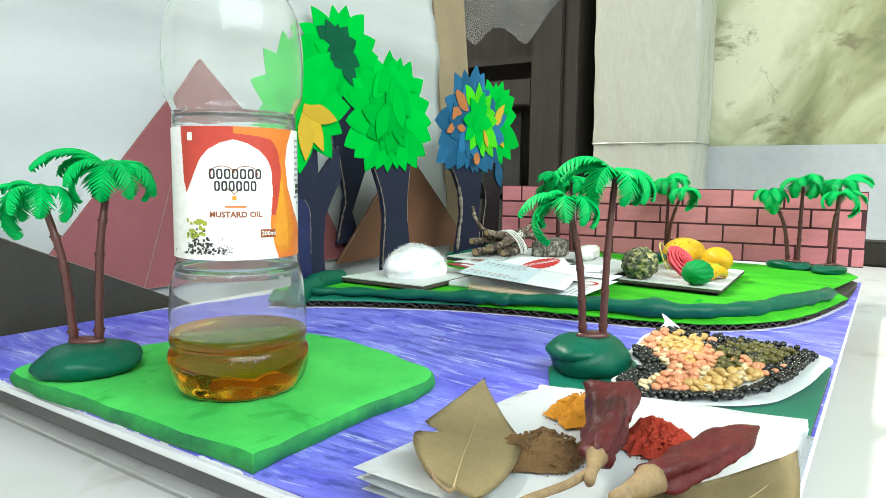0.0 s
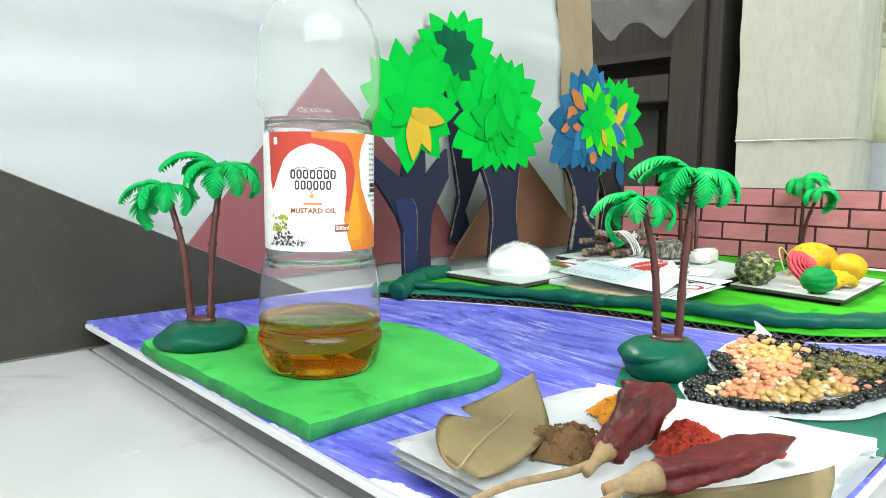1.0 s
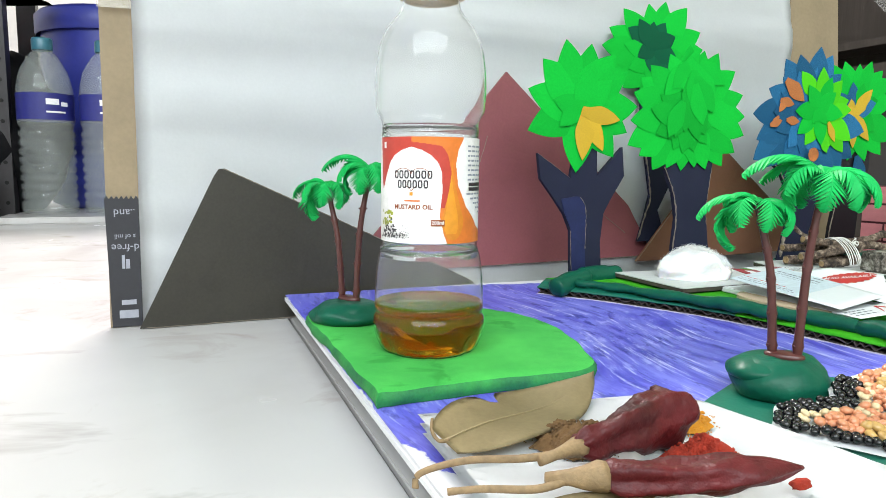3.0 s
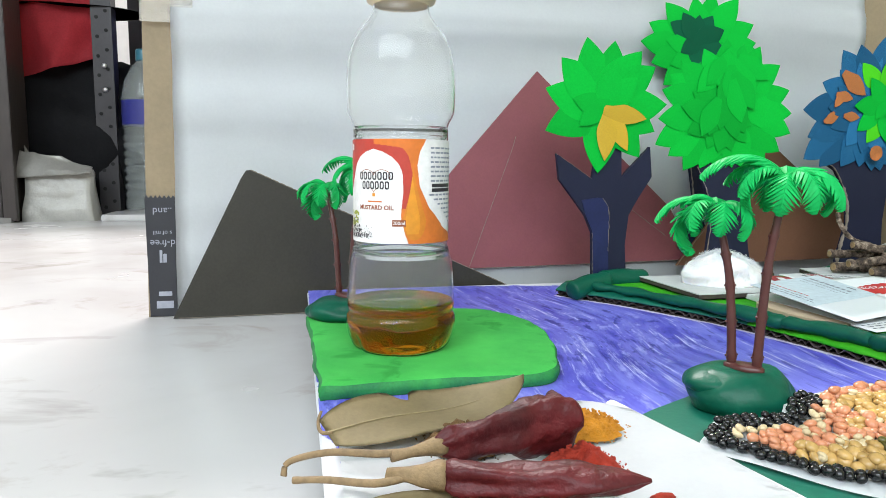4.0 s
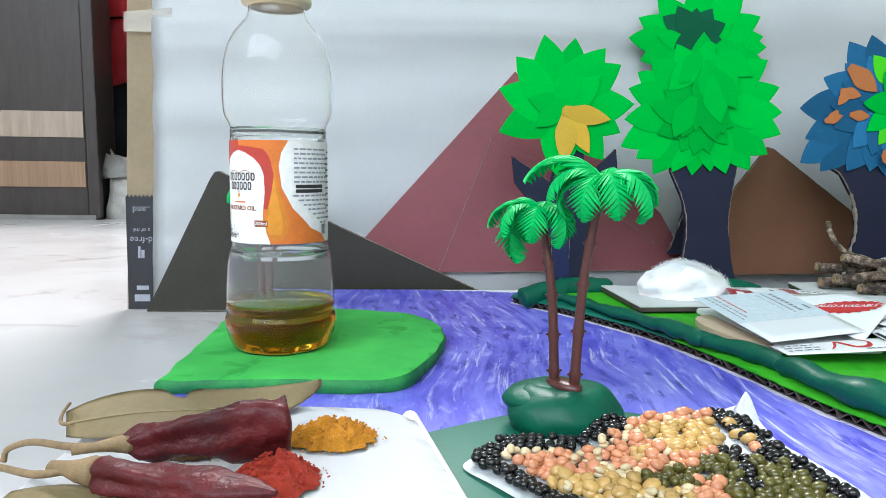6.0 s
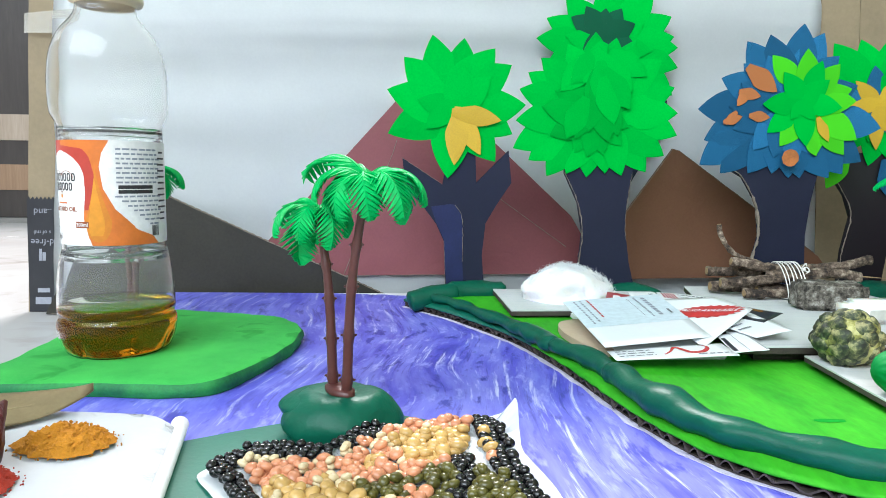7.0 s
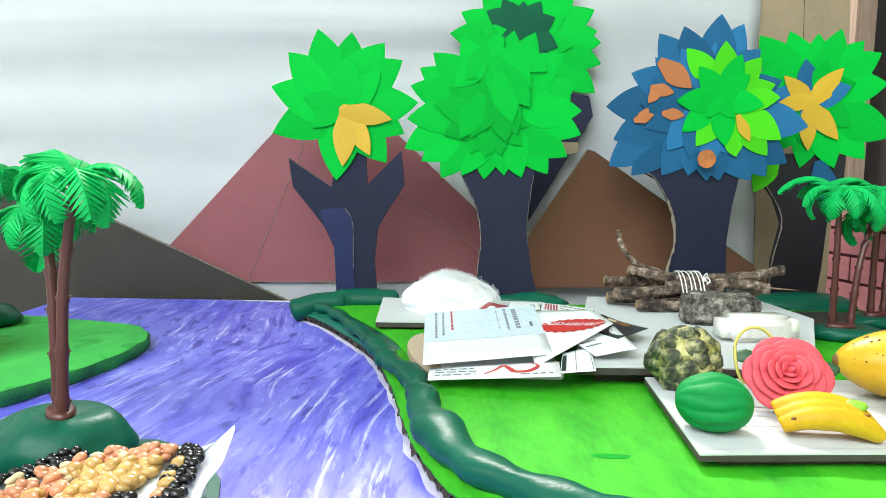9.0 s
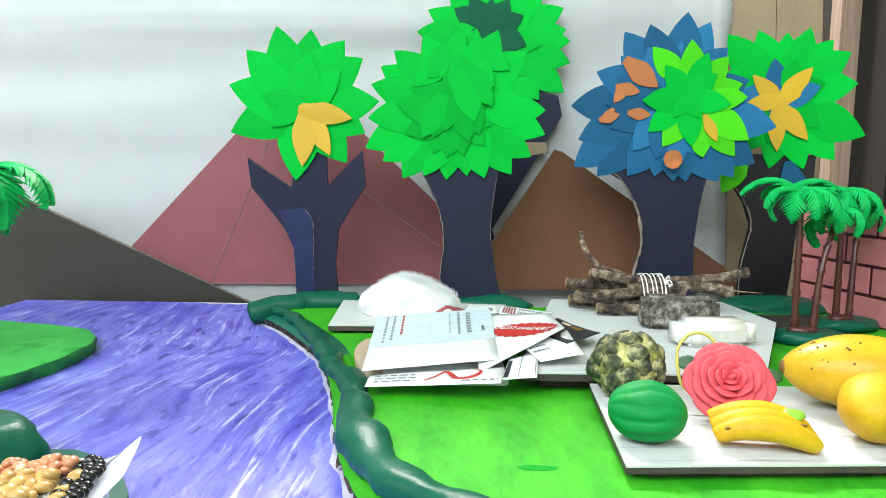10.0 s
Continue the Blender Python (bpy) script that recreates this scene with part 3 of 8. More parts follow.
def pad_island():
    """The lime green pad with its wrapped, rounded edge."""
    ring = spline([(-0.0385, 0.088, 0), (-0.0392, 0.02, 0), (-0.0378, -0.044, 0), (-0.032, -0.0505, 0), (0.012, -0.0505, 0), (0.052, -0.0498, 0), (0.0655, -0.026, 0), (0.0755, 0.012, 0), (0.074, 0.043, 0), (0.060, 0.066, 0), (0.032, 0.078, 0), (-0.004, 0.088, 0)], 9, True)
    t = thing("green_island", (0, 0, 0), "lime green paper-covered island pad with a creased edge", "craft island")
    bm = bmesh.new()
    levels = [(0.0002, 1.0), (0.0022, 1.012), (0.0042, 1.008), (0.0055, 0.992), (0.0061, 0.965)]
    rings = []
    for z, k in levels:
        row = []
        for i, p in enumerate(ring):
            w = 0.0013 * noise.noise(Vector((p.x * 90, p.y * 90, z * 200))) + 0.0004 * noise.noise(Vector((p.x * 260, p.y * 260, z * 300)))
            zz = z + 0.0008 * noise.noise(Vector((p.x * 60, p.y * 60, 7.0))) * (z > 0.001)
            row.append(bm.verts.new(((p.x - 0.018) * k + 0.018 + w, (p.y - 0.018) * k + 0.018 + w, zz)))
        rings.append(row)
    n = len(ring)
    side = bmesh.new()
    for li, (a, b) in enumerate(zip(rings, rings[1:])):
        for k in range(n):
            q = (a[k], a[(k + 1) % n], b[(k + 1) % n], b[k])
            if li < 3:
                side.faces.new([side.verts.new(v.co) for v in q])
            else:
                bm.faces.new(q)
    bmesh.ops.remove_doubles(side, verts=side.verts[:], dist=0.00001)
    # the top, in rings towards the middle
    last = rings[-1]
    for s in (0.85, 0.65, 0.4, 0.15):
        row = []
        for v in rings[-1]:
            x, y = (v.co.x - 0.018) * s + 0.018, (v.co.y - 0.018) * s + 0.018
            row.append(bm.verts.new((x, y, 0.0060 + 0.0004 * noise.noise(Vector((x * 40, y * 40, 1.0))))))
        for k in range(n):
            bm.faces.new((last[k], last[(k + 1) % n], row[(k + 1) % n], row[k]))
        last = row
    bm.faces.new(last)
    part("top_sheet", bm, M_PAD, t, "lime green felt paper top", True)
    part("wrapped_edge", side, M_PADSIDE, t, "creased edge, its green darkened for shade", True)


pad_island()

# ---------------------------------------------------------------- the green bank
BANK = 0.0092
LOW = 0.0047
edge = spline([(0.1270, 0.128, 0), (0.1360, 0.113, 0), (0.1530, 0.090, 0), (0.1700, 0.060, 0), (0.1850, 0.030, 0), (0.1945, 0.000, 0), (0.2015, -0.030, 0), (0.2070, -0.060, 0), (0.2140, -0.090, 0), (0.2275, -0.120, 0), (0.2580, -0.1455, 0), (0.300, -0.161, 0), (0.367, -0.1740, 0)], 7)
bank = thing("green_bank", (0, 0, 0), "bright green painted river bank of corrugated cardboard", "craft bank")


def inward(k):
    """The way from the cut edge into the bank."""
    q = edge[min(k + 1, len(edge) - 1)] - edge[max(k - 1, 0)]
    return Vector((-q.y, q.x, 0)).normalized()


REST = [(0.455, -0.1765), (0.478, -0.168), (0.487, -0.12), (0.487, 0.128), (0.30, 0.128), (0.20, 0.142)]
outline = [(p.x, p.y) for p in edge] + REST
inner = [(p.x + 0.011 * inward(k).x, p.y + 0.011 * inward(k).y) for k, p in enumerate(edge)] + REST
part("sheet", prism(bmesh.new(), inner, BANK - 0.0012, BANK), M_BANK, bank, "green painted paper top")
# towards the river the sheet sags and is crushed
bm = bmesh.new()
rows = []
for k, p in enumerate(edge):
    n = inward(k)
    w = 0.0006 * noise.noise(Vector((k * 0.8, 3, 0)))
    rows.append([bm.verts.new((p.x + n.x * (d + w), p.y + n.y * (d + w), z + 0.0004 * noise.noise(Vector((k * 0.5, d * 200, 1))) * (d < 0.009))) for d, z in ((-0.0004, LOW - 0.0007), (-0.0004, LOW), (0.0025, LOW + 0.0009), (0.006, LOW + 0.0026), (0.0112, BANK - 0.0001), (0.0112, BANK - 0.0010), (0.006, LOW + 0.0016), (0.0025, LOW - 0.0002))])
for k, (a, b) in enumerate(zip(rows, rows[1:])):
    for c in range(8):
        f = bm.faces.new((a[c], a[(c + 1) % 8], b[(c + 1) % 8], b[c]))
        f.material_index = 1 if k < 32 else 0
part("sagging_border", bm, M_BANK, bank, "green paper sagging towards the cut edge, partly dark green", True).data.materials.append(M_GLAZE)
mid = [(p.x + 0.0010 * inward(k).x, p.y + 0.0010 * inward(k).y) for k, p in enumerate(edge)] + REST
part("liner", prism(bmesh.new(), mid, 0.0003, 0.0009), M_CARD_DK, bank, "brown card liner")
core = [(p.x + 0.0050 * inward(k).x, p.y + 0.0050 * inward(k).y) for k, p in enumerate(edge)] + REST
part("core", prism(bmesh.new(), core, 0.00125, LOW - 0.0004), M_CARD_DK, bank, "dark core of the cardboard")


def fluting(path, z0, z1, pitch=0.0058):
    """The wavy paper that shows along a cut edge."""
    bm = bmesh.new()
    run, rows = 0.0, []
    fine = []
    for a, b in zip(path, path[1:]):
        for k in range(10):
            fine.append(a.lerp(b, k / 10))
    prev = fine[0]
    for p in fine:
        run += (p - prev).length
        d = (p - prev).normalized() if (p - prev).length > 1e-7 else Vector((0.6, -0.8, 0))
        prev = p
        n = Vector((-d.y, d.x, 0))
        w = math.sin(run * 2 * math.pi / pitch + 5.0 * noise.noise(Vector((run * 80, 7, 0)))) * (0.36 + 0.22 * noise.noise(Vector((run * 90, 3, 0)))) + 0.16 * noise.noise(Vector((run * 420, 0, 0)))
        z = (z0 + z1) / 2 + (z1 - z0) * w
        e = 0.0016 * noise.noise(Vector((run * 210, 2, 0))) - 0.0002
        rows.append([bm.verts.new((p.x + n.x * q, p.y + n.y * q, z + dz)) for q, dz in ((e, -0.00032), (e, 0.00032), (e + 0.0052, 0.00032))])
    for a, b in zip(rows, rows[1:]):
        for k in range(2):
            bm.faces.new((a[k], a[k + 1], b[k + 1], b[k]))
    return bm


margin = bmesh.new()
rows = []
for k, p in enumerate(edge):
    q = edge[min(k + 1, len(edge) - 1)] - edge[max(k - 1, 0)]
    nrm = Vector((q.y, -q.x, 0)).normalized()
    w = 0.0014 + 0.0020 * noise.noise(Vector((k * 0.35, 1, 0))) + 0.0010 * noise.noise(Vector((k * 1.7, 4, 0)))
    rows.append([margin.verts.new((p.x + nrm.x * d, p.y + nrm.y * d, z)) for d, z in ((w, 0.00012), (w, 0.00030), (-0.003, 0.00030), (-0.003, 0.00012))])
for a, b in zip(rows, rows[1:]):
    for c in range(4):
        margin.faces.new((a[c], a[(c + 1) % 4], b[(c + 1) % 4], b[c]))
part("bare_margin", margin, surf("lilac_stained_paper", (0.58, 0.54, 0.74, 1), 0.6, 0.25, 60, 500, 0.2, col2=(0.80, 0.79, 0.84, 1)), bank, "unpainted white paper margin")
part("fluting", fluting(edge, 0.0011, LOW - 0.0006), surf("flute_paper", (0.060, 0.045, 0.040, 1), 0.85, 0.4, 300, 1500, 0.6), bank, "wavy cut edge of the cardboard")

roll_path = spline([(0.1440, 0.1100, 0), (0.1535, 0.1000, 0), (0.1620, 0.0850, 0), (0.1738, 0.060, 0), (0.1862, 0.030, 0), (0.1935, 0.008, 0), (0.1978, -0.006, 0), (0.2075, -0.026, 0), (0.2125, -0.050, 0), (0.2155, -0.075, 0), (0.2225, -0.0960, 0), (0.2345, -0.1150, 0), (0.2540, -0.1310, 0), (0.2800, -0.1430, 0), (0.320, -0.1570, 0), (0.352, -0.1650, 0)], 7)
radii = []
for i, p in enumerate(roll_path):
    k = i / (len(roll_path) - 1)
    radii.append((0.0030 + 0.0030 * min(1, k * 1.7)) * (1 + 0.42 * noise.noise(Vector((k * 15, 5, 0)))))
roll = thing("clay_roll", (0, 0, 0), "long hand-rolled dark green clay strip along the bank edge", "clay strip")
# rolled out in three lengths, pressed end over end
for a, b in ((0, 44), (41, 57), (54, len(roll_path))):
    bm = bmesh.new()
    m = b - a
    rr = [r * (0.35 if i in (0, m - 1) else 0.8 if i in (1, m - 2) else 1.0) for i, r in enumerate(radii[a:b])]
    tube(bm, [(p.x, p.y, 0.0077 + r * 0.42) for p, r in zip(roll_path[a:b], rr)], rr, 14, 0.74)
    for v in bm.verts:
        v.co += Vector((1, 1, 0.6)) * (0.0014 * noise.noise(v.co * 95) + 0.0004 * noise.noise(v.co * 380))
        v.co.z = max(v.co.z, 0.0058)
    part("rolled_length", bm, M_CLAY, roll, "", True)


def clay_lump(at, r, seed, floor, amp=0.16):
    bm = blob(bmesh.new(), (0, 0, 0), r, amp, 1.6, 4, seed, -0.0)
    ob = new("clay_mound", to_mesh("clay_mound", bm, M_CLAY, True))
    ob.location = (at[0], at[1], floor + 0.0001)
    return tagged(ob, "dark green modelling clay mound holding a cut-out tree", "clay mound", "clay mounds")


# ---------------------------------------------------------------- backdrop
def lean(x, z, off=0.0):
    return 0.192 + 0.095 * (z - FLOOR) + 0.0226 * (x + 0.128) - off


def leaning(bm, pts, off, thick, nx=0.0):
    """A flat outline in x and z laid on the leaning backdrop."""
    upright(bm, pts, 0, 1)
    for v in bm.verts:
        x, k, z = v.co
        v.co = (x, lean(x, z, off) - thick * (1 - k), z)
    return bm


TOP = 0.37
bd = thing("backdrop", (0, 0, 0), "leaning cardboard backdrop faced with white chart paper", "backdrop board")
rag = [(-0.1465 + 0.0016 * noise.noise(Vector((0, z * 0.01, 3.3))) + 0.0012 * noise.noise(Vector((9, z * 0.13, 1))), FLOOR + 0.0003 + (TOP - FLOOR) * z / 40) for z in range(41)]
part("cardboard", leaning(bmesh.new(), rag[::-1] + [(0.5140, FLOOR + 0.0003), (0.5160, TOP)], 0.0, 0.004), M_CARD, bd, "brown corrugated cardboard sheet")


def curved_sheet(x0, x1, z0, z1, off, amp, mat, name, label):
    bm = bmesh.new()
    nx, nz = 60, 130
    g = [[bm.verts.new((x0 + (x1 - x0) * i / nx, lean(x0 + (x1 - x0) * i / nx, z0 + (z1 - z0) * j / nz, off) - amp * min(1.0, max(0.0, 0.5 + 1.2 * noise.noise(Vector((i / nx * 1.5 + j / nz * 0.6, j / nz * 14, 0.4))))) * (1 + 0.9 * min(1.0, max(0.0, (z0 + (z1 - z0) * j / nz - 0.15) / 0.06))), z0 + (z1 - z0) * j / nz)) for i in range(nx + 1)] for j in range(nz + 1)]
    for a, b in zip(g, g[1:]):
        for i in range(nx):
            bm.faces.new((a[i], a[i + 1], b[i + 1], b[i]))
    bmesh.ops.solidify(bm, geom=bm.faces[:], thickness=0.0003)
    return part(name, bm, mat, bd, label, True)


curved_sheet(-0.1275, 0.4465, FLOOR + 0.0006, TOP - 0.002, 0.0042, 0.0027, M_PAPER, "chart_paper", "white chart paper with gentle waves")
# dark printed tape at the foot of the bare strip, with a serrated upper edge
zig = []
for k in range(15):
    zig.append((-0.1475 + 0.0199 * k / 14, 0.0640 + (0.0022 if k % 2 else 0.0)))
part("printed_tape", leaning(bmesh.new(), [(-0.1452, FLOOR + 0.0005), (-0.1274, FLOOR + 0.0005)] + zig[::-1], 0.0042, 0.0005), M_TAPE, bd, "dark printed packing tape")


def tape_words(words, size, x, z):
    bm = text_shape(words, size)
    for v in bm.verts:
        px_, pz = x - v.co.x, z - v.co.y
        v.co = (px_, lean(px_, pz, 0.0051), pz)
    part("print", bm, M_TAPE_INK, bd, "pale printed words upside down")


tape_words("..and", 0.0068, -0.1362, 0.0555)
tape_words("d-free", 0.0068, -0.1362, 0.0335)
tape_words("s of mil", 0.0042, -0.1362, 0.0405)
for z, h, x0, x1 in ((0.020, 0.0085, -0.1385, -0.1368), (0.020, 0.006, -0.1362, -0.1340), (-0.003, 0.003, -0.1395, -0.131), (-0.0115, 0.005, -0.141, -0.130)):
    part("print", leaning(bmesh.new(), [(x0, z), (x1, z), (x1, z + h), (x0, z + h)], 0.0048, 0.0003), M_TAPE_INK, bd, "pale printed marks")
# brown card strips and clear tape
part("card_strip", leaning(bmesh.new(), [(0.4468, FLOOR + 0.0005), (0.4790, FLOOR + 0.0005), (0.4800, TOP), (0.4470, TOP)], 0.0042, 0.0022), M_CARD, bd, "brown card strip")
part("card_strip", leaning(bmesh.new(), [(0.4800, FLOOR + 0.0005), (0.5120, FLOOR + 0.0005), (0.5130, TOP), (0.4810, TOP)], 0.0042, 0.0012), M_CARD, bd, "brown card strip")
M_CLEARTAPE = film_material("clear_tape", (0.72, 0.68, 0.60, 1), 0.32, 0.2)
part("sticky_tape", leaning(bmesh.new(), [(-0.147, 0.183), (-0.113, 0.1835), (-0.113, 0.201), (-0.147, 0.197)], 0.0078, 0.0002), M_CLEARTAPE, bd, "piece of clear sticky tape")
part("sticky_tape", leaning(bmesh.new(), [(0.432, 0.205), (0.4405, 0.205), (0.4405, 0.214), (0.432, 0.214)], 0.0078, 0.0002), M_CLEARTAPE, bd, "piece of clear sticky tape")


def mountain(name, pts, y_of, mat, label, edge_pts, thick=0.0025):
    t = thing(name, (pts[0][0], y_of(*pts[0]), pts[0][1]), label, "paper mountain", "mountains on the backdrop")
    ox, oy, oz = t.location
    bm = upright(bmesh.new(), pts, 0, 1)
    for v in bm.verts:
        x, k, z = v.co
        v.co = (x - ox, y_of(x, z) - thick * (1 - k) - oy, z - oz)
    part("panel", bm, mat, t)
    for (a, b) in edge_pts:
        bm = bmesh.new()
        path, rr = [], []
        for k in range(26):
            x, z = a[0] + (b[0] - a[0]) * k / 25, a[1] + (b[1] - a[1]) * k / 25
            path.append((x - ox, y_of(x, z) - thick - 0.0002 - oy, z - oz + 0.0003 * noise.noise(Vector((x * 400, z * 400, 0)))))
            rr.append(0.00024 * (1 + 0.8 * noise.noise(Vector((x * 300, z * 300, 5)))))
        part("torn_edge", tube(bm, path, rr, 5), M_EDGE, t, "pale torn paper edge")
    return t


mountain("red_mountain", [(0.045, 0.0098), (0.277, 0.0132), (0.252, 0.0560), (0.1380, 0.1610), (0.0250, 0.0347)], lambda x, z: lean(x, z, 0.0070), M_RED, "dark red paper mountain glued to the white backdrop",
         [((0.1175, 0.1027), (0.0815, 0.0115)), ((0.1840, 0.0780), (0.2480, 0.0330)), ((0.081, 0.0105), (0.27, 0.0128)), ((0.1175, 0.1027), (0.120, 0.111))])
mountain("brown_mountain", [(0.2550, 0.0090), (0.4520, 0.0130), (0.4370, 0.0290), (0.3185, 0.1050), (0.3140, 0.1062)], lambda x, z: 0.1905 - 0.26 * (z - 0.0080) + 0.006 * (x - 0.25), M_BROWN, "brown paper mountain on the white backdrop",
         [((0.3140, 0.1062), (0.2550, 0.0090)), ((0.437, 0.0290), (0.3185, 0.1050))])
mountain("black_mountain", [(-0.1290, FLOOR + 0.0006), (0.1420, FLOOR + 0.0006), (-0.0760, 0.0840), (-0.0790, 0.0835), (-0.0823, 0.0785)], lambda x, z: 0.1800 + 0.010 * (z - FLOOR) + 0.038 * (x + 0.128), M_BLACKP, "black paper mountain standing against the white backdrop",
         [((-0.0760, 0.0840), (0.1420, FLOOR + 0.0006)), ((-0.125, FLOOR + 0.0008), (0.02, FLOOR + 0.0008))])


black_m = bpy.data.objects["black_mountain"]
for k in range(46):
    u = (k + 0.5) / 46
    x, z = -0.0760 + (0.1420 + 0.0760) * u, 0.0840 + (FLOOR + 0.0006 - 0.0840) * u
    bm = bmesh.new()
    lp = [(0.0019 * math.cos(a), 0.0012 * math.sin(a) * (1 + 0.3 * noise.noise(Vector((k, 0, 1)))), 0.0) for a in [2 * math.pi * q / 12 for q in range(13)]]
    tube(bm, lp, 0.00022, 5, cap=False)
    ob = part("open_flute", bm, M_EDGE, black_m, "pale open flute of the card edge")
    w = Vector((x, 0.1800 + 0.010 * (z - FLOOR) + 0.038 * (x + 0.128) - 0.0012, z + 0.0002)) - black_m.location
    ob.matrix_local = Matrix.Translation(w) @ Matrix.Rotation(math.atan2(0.1011, 0.218), 4, "Y")


# ---------------------------------------------------------------- paper trees
def leaf_mesh(name, mat, width=0.56, fold=0.02):
    """One pointed paper leaf of unit length along x, in the x-z plane, faintly folded and curled."""
    bm = bmesh.new()
    n = 14
    rows = []
    for i in range(n + 1):
        u = i / n
        w = width * 0.5 * min(1.0, 0.35 + 1.5 * u)
        if u > 0.44:
            w *= max(0.0, 1 - ((u - 0.44) / 0.56) ** 1.9)
        curl = -0.012 * u * u
        rows.append([bm.verts.new((u, curl + fold * 0.25 * abs(s) ** 1.5, s * w)) for s in (-1, -0.5, 0, 0.5, 1)])
    for a, b in zip(rows, rows[1:]):
        for k in range(4):
            bm.faces.new((a[k], a[k + 1], b[k + 1], b[k]))
    bmesh.ops.remove_doubles(bm, verts=bm.verts[:], dist=0.0005)
    bmesh.ops.solidify(bm, geom=bm.faces[:], thickness=0.007)
    return to_mesh(name, bm, mat, False)


LEAF = {k: leaf_mesh("leaf", m, w) for k, m, w in (("g", M_LEAF, 0.53), ("m", M_LEAF_MID, 0.55), ("l", M_LEAF_LT, 0.54), ("d", M_LEAF_DK, 0.62), ("b", M_LEAF_BL, 0.56), ("y", M_LEAF_YE, 0.40), ("o", M_LEAF_OR, 0.52))}


def put_leaf(tree, kind, x, y, z, angle, length, tilt=0.0, label=""):
    """A leaf whose tip lies at x, z and which points along the angle, in degrees from the right."""
    ob = new("leaf", LEAF[kind])
    ob.parent = tree
    a = radians(angle)
    base_ = Vector((x - length * math.cos(a), y * 0.28, z - length * math.sin(a)))
    ob.matrix_local = Matrix.Translation(base_) @ Matrix.Rotation(-a, 4, "Y") @ Matrix.Rotation(radians(tilt), 4, "X") @ Matrix.Diagonal((length, length, length, 1))
    if label:
        tagged(ob, label)
    return ob


def trunk_part(tree, pts, y, mat, thick=0.0035, name="trunk", label=""):
    return part(name, upright(bmesh.new(), pts, y, y + thick), mat, tree, label)


def torn(tree, pts, y, thick=0.00045):
    """The grey, torn corrugated edge down one side of a trunk."""
    path = spline([(x, y, z) for x, z in pts], 24)
    rr = [thick * max(0.45, 0.9 + 0.9 * noise.noise(p * 260)) for p in path]
    path = [p + Vector((0.0005 * noise.noise(p * 330), 0, 0)) for p in path]
    part("torn_edge", tube(bmesh.new(), path, rr, 7, 0.5), M_EDGE, tree, "grey torn cardboard edge")


rng = random.Random(11)


def fan(tree, kind, hub, tips, y, length, label="", step=0.00022, spread=0.9):
    """Leaves laid one over the other with their tips at the given points, pointing away from about the hub."""
    O = tree.location
    for i, (x, z) in enumerate(tips):
        a = math.degrees(math.atan2(z - hub[1], x - hub[0])) + rng.uniform(-5, 5) * spread
        reach = math.hypot(x - hub[0], z - hub[1])
        put_leaf(tree, kind, x - O.x, y - step * (i * 5 % 7), z - O.z, a, min(length * rng.uniform(0.94, 1.08), reach * 1.25), rng.uniform(-2.0, 2.0), label)


# tree with a forked trunk and a few broad leaves
Y = 0.1290
t1 = thing("paper_tree", (0.168, Y, BANK), "cut-out tree with forked navy trunk, green and yellow leaves", "paper tree", "paper trees")
O = t1.location
loc = lambda pts: [(x - O.x, z - O.z) for x, z in pts]
trunk_part(t1, loc([(0.1541, BANK), (0.1797, BANK), (0.1775, 0.034), (0.1795, 0.0549), (0.1858, 0.066), (0.1958, 0.0814), (0.1935, 0.1020), (0.1730, 0.0811), (0.1705, 0.1350), (0.1600, 0.1350), (0.1512, 0.0796), (0.1252, 0.0967), (0.1275, 0.0793), (0.1400, 0.064), (0.1473, 0.0544), (0.1526, 0.0429)]), 0, M_NAVY)
trunk_part(t1, loc([(0.1546, BANK), (0.1660, BANK), (0.1648, 0.030), (0.1646, 0.052), (0.1636, 0.060), (0.1600, 0.0668), (0.1560, 0.0672), (0.1440, 0.0655), (0.1470, 0.0560), (0.1527, 0.0440)]), -0.0006, M_NAVY_LT, 0.0005, "paper_patch", "lighter navy paper patch")
torn(t1, loc([(0.1252, 0.0965), (0.1385, 0.0880), (0.1508, 0.0800)]), -0.0002, 0.0003)
torn(t1, loc([(0.1648, 0.030), (0.1646, 0.052), (0.1634, 0.0610), (0.1595, 0.0668)]), -0.0006, 0.00038)
torn(t1, loc([(0.1541, 0.012), (0.1526, 0.0429)]), -0.0002, 0.0003)
HUB = (0.1570, 0.1275)
fan(t1, "g", HUB, [(0.1155, 0.1391), (0.1260, 0.1591), (0.1437, 0.1730), (0.1638, 0.1715), (0.1833, 0.1655), (0.1940, 0.1555), (0.2037, 0.1309), (0.1955, 0.1123), (0.1847, 0.0947), (0.1544, 0.0837), (0.1160, 0.1116)], -0.0022, 0.049)
fan(t1, "g", (0.1575, 0.1285), [(0.1810, 0.1480), (0.1400, 0.1150), (0.1640, 0.1560), (0.1345, 0.1330)], -0.0058, 0.036)
put_leaf(t1, "y", 0.1584 - O.x, -0.0088, 0.0920 - O.z, -94, 0.037, 2, "yellow paper leaf")
put_leaf(t1, "y", 0.1750 - O.x, -0.0094, 0.0988 - O.z, -62, 0.031, 2, "yellow paper leaf")
put_leaf(t1, "y", 0.1880 - O.x, -0.0110, 0.1206 - O.z, -9, 0.032, 3, "yellow paper leaf")

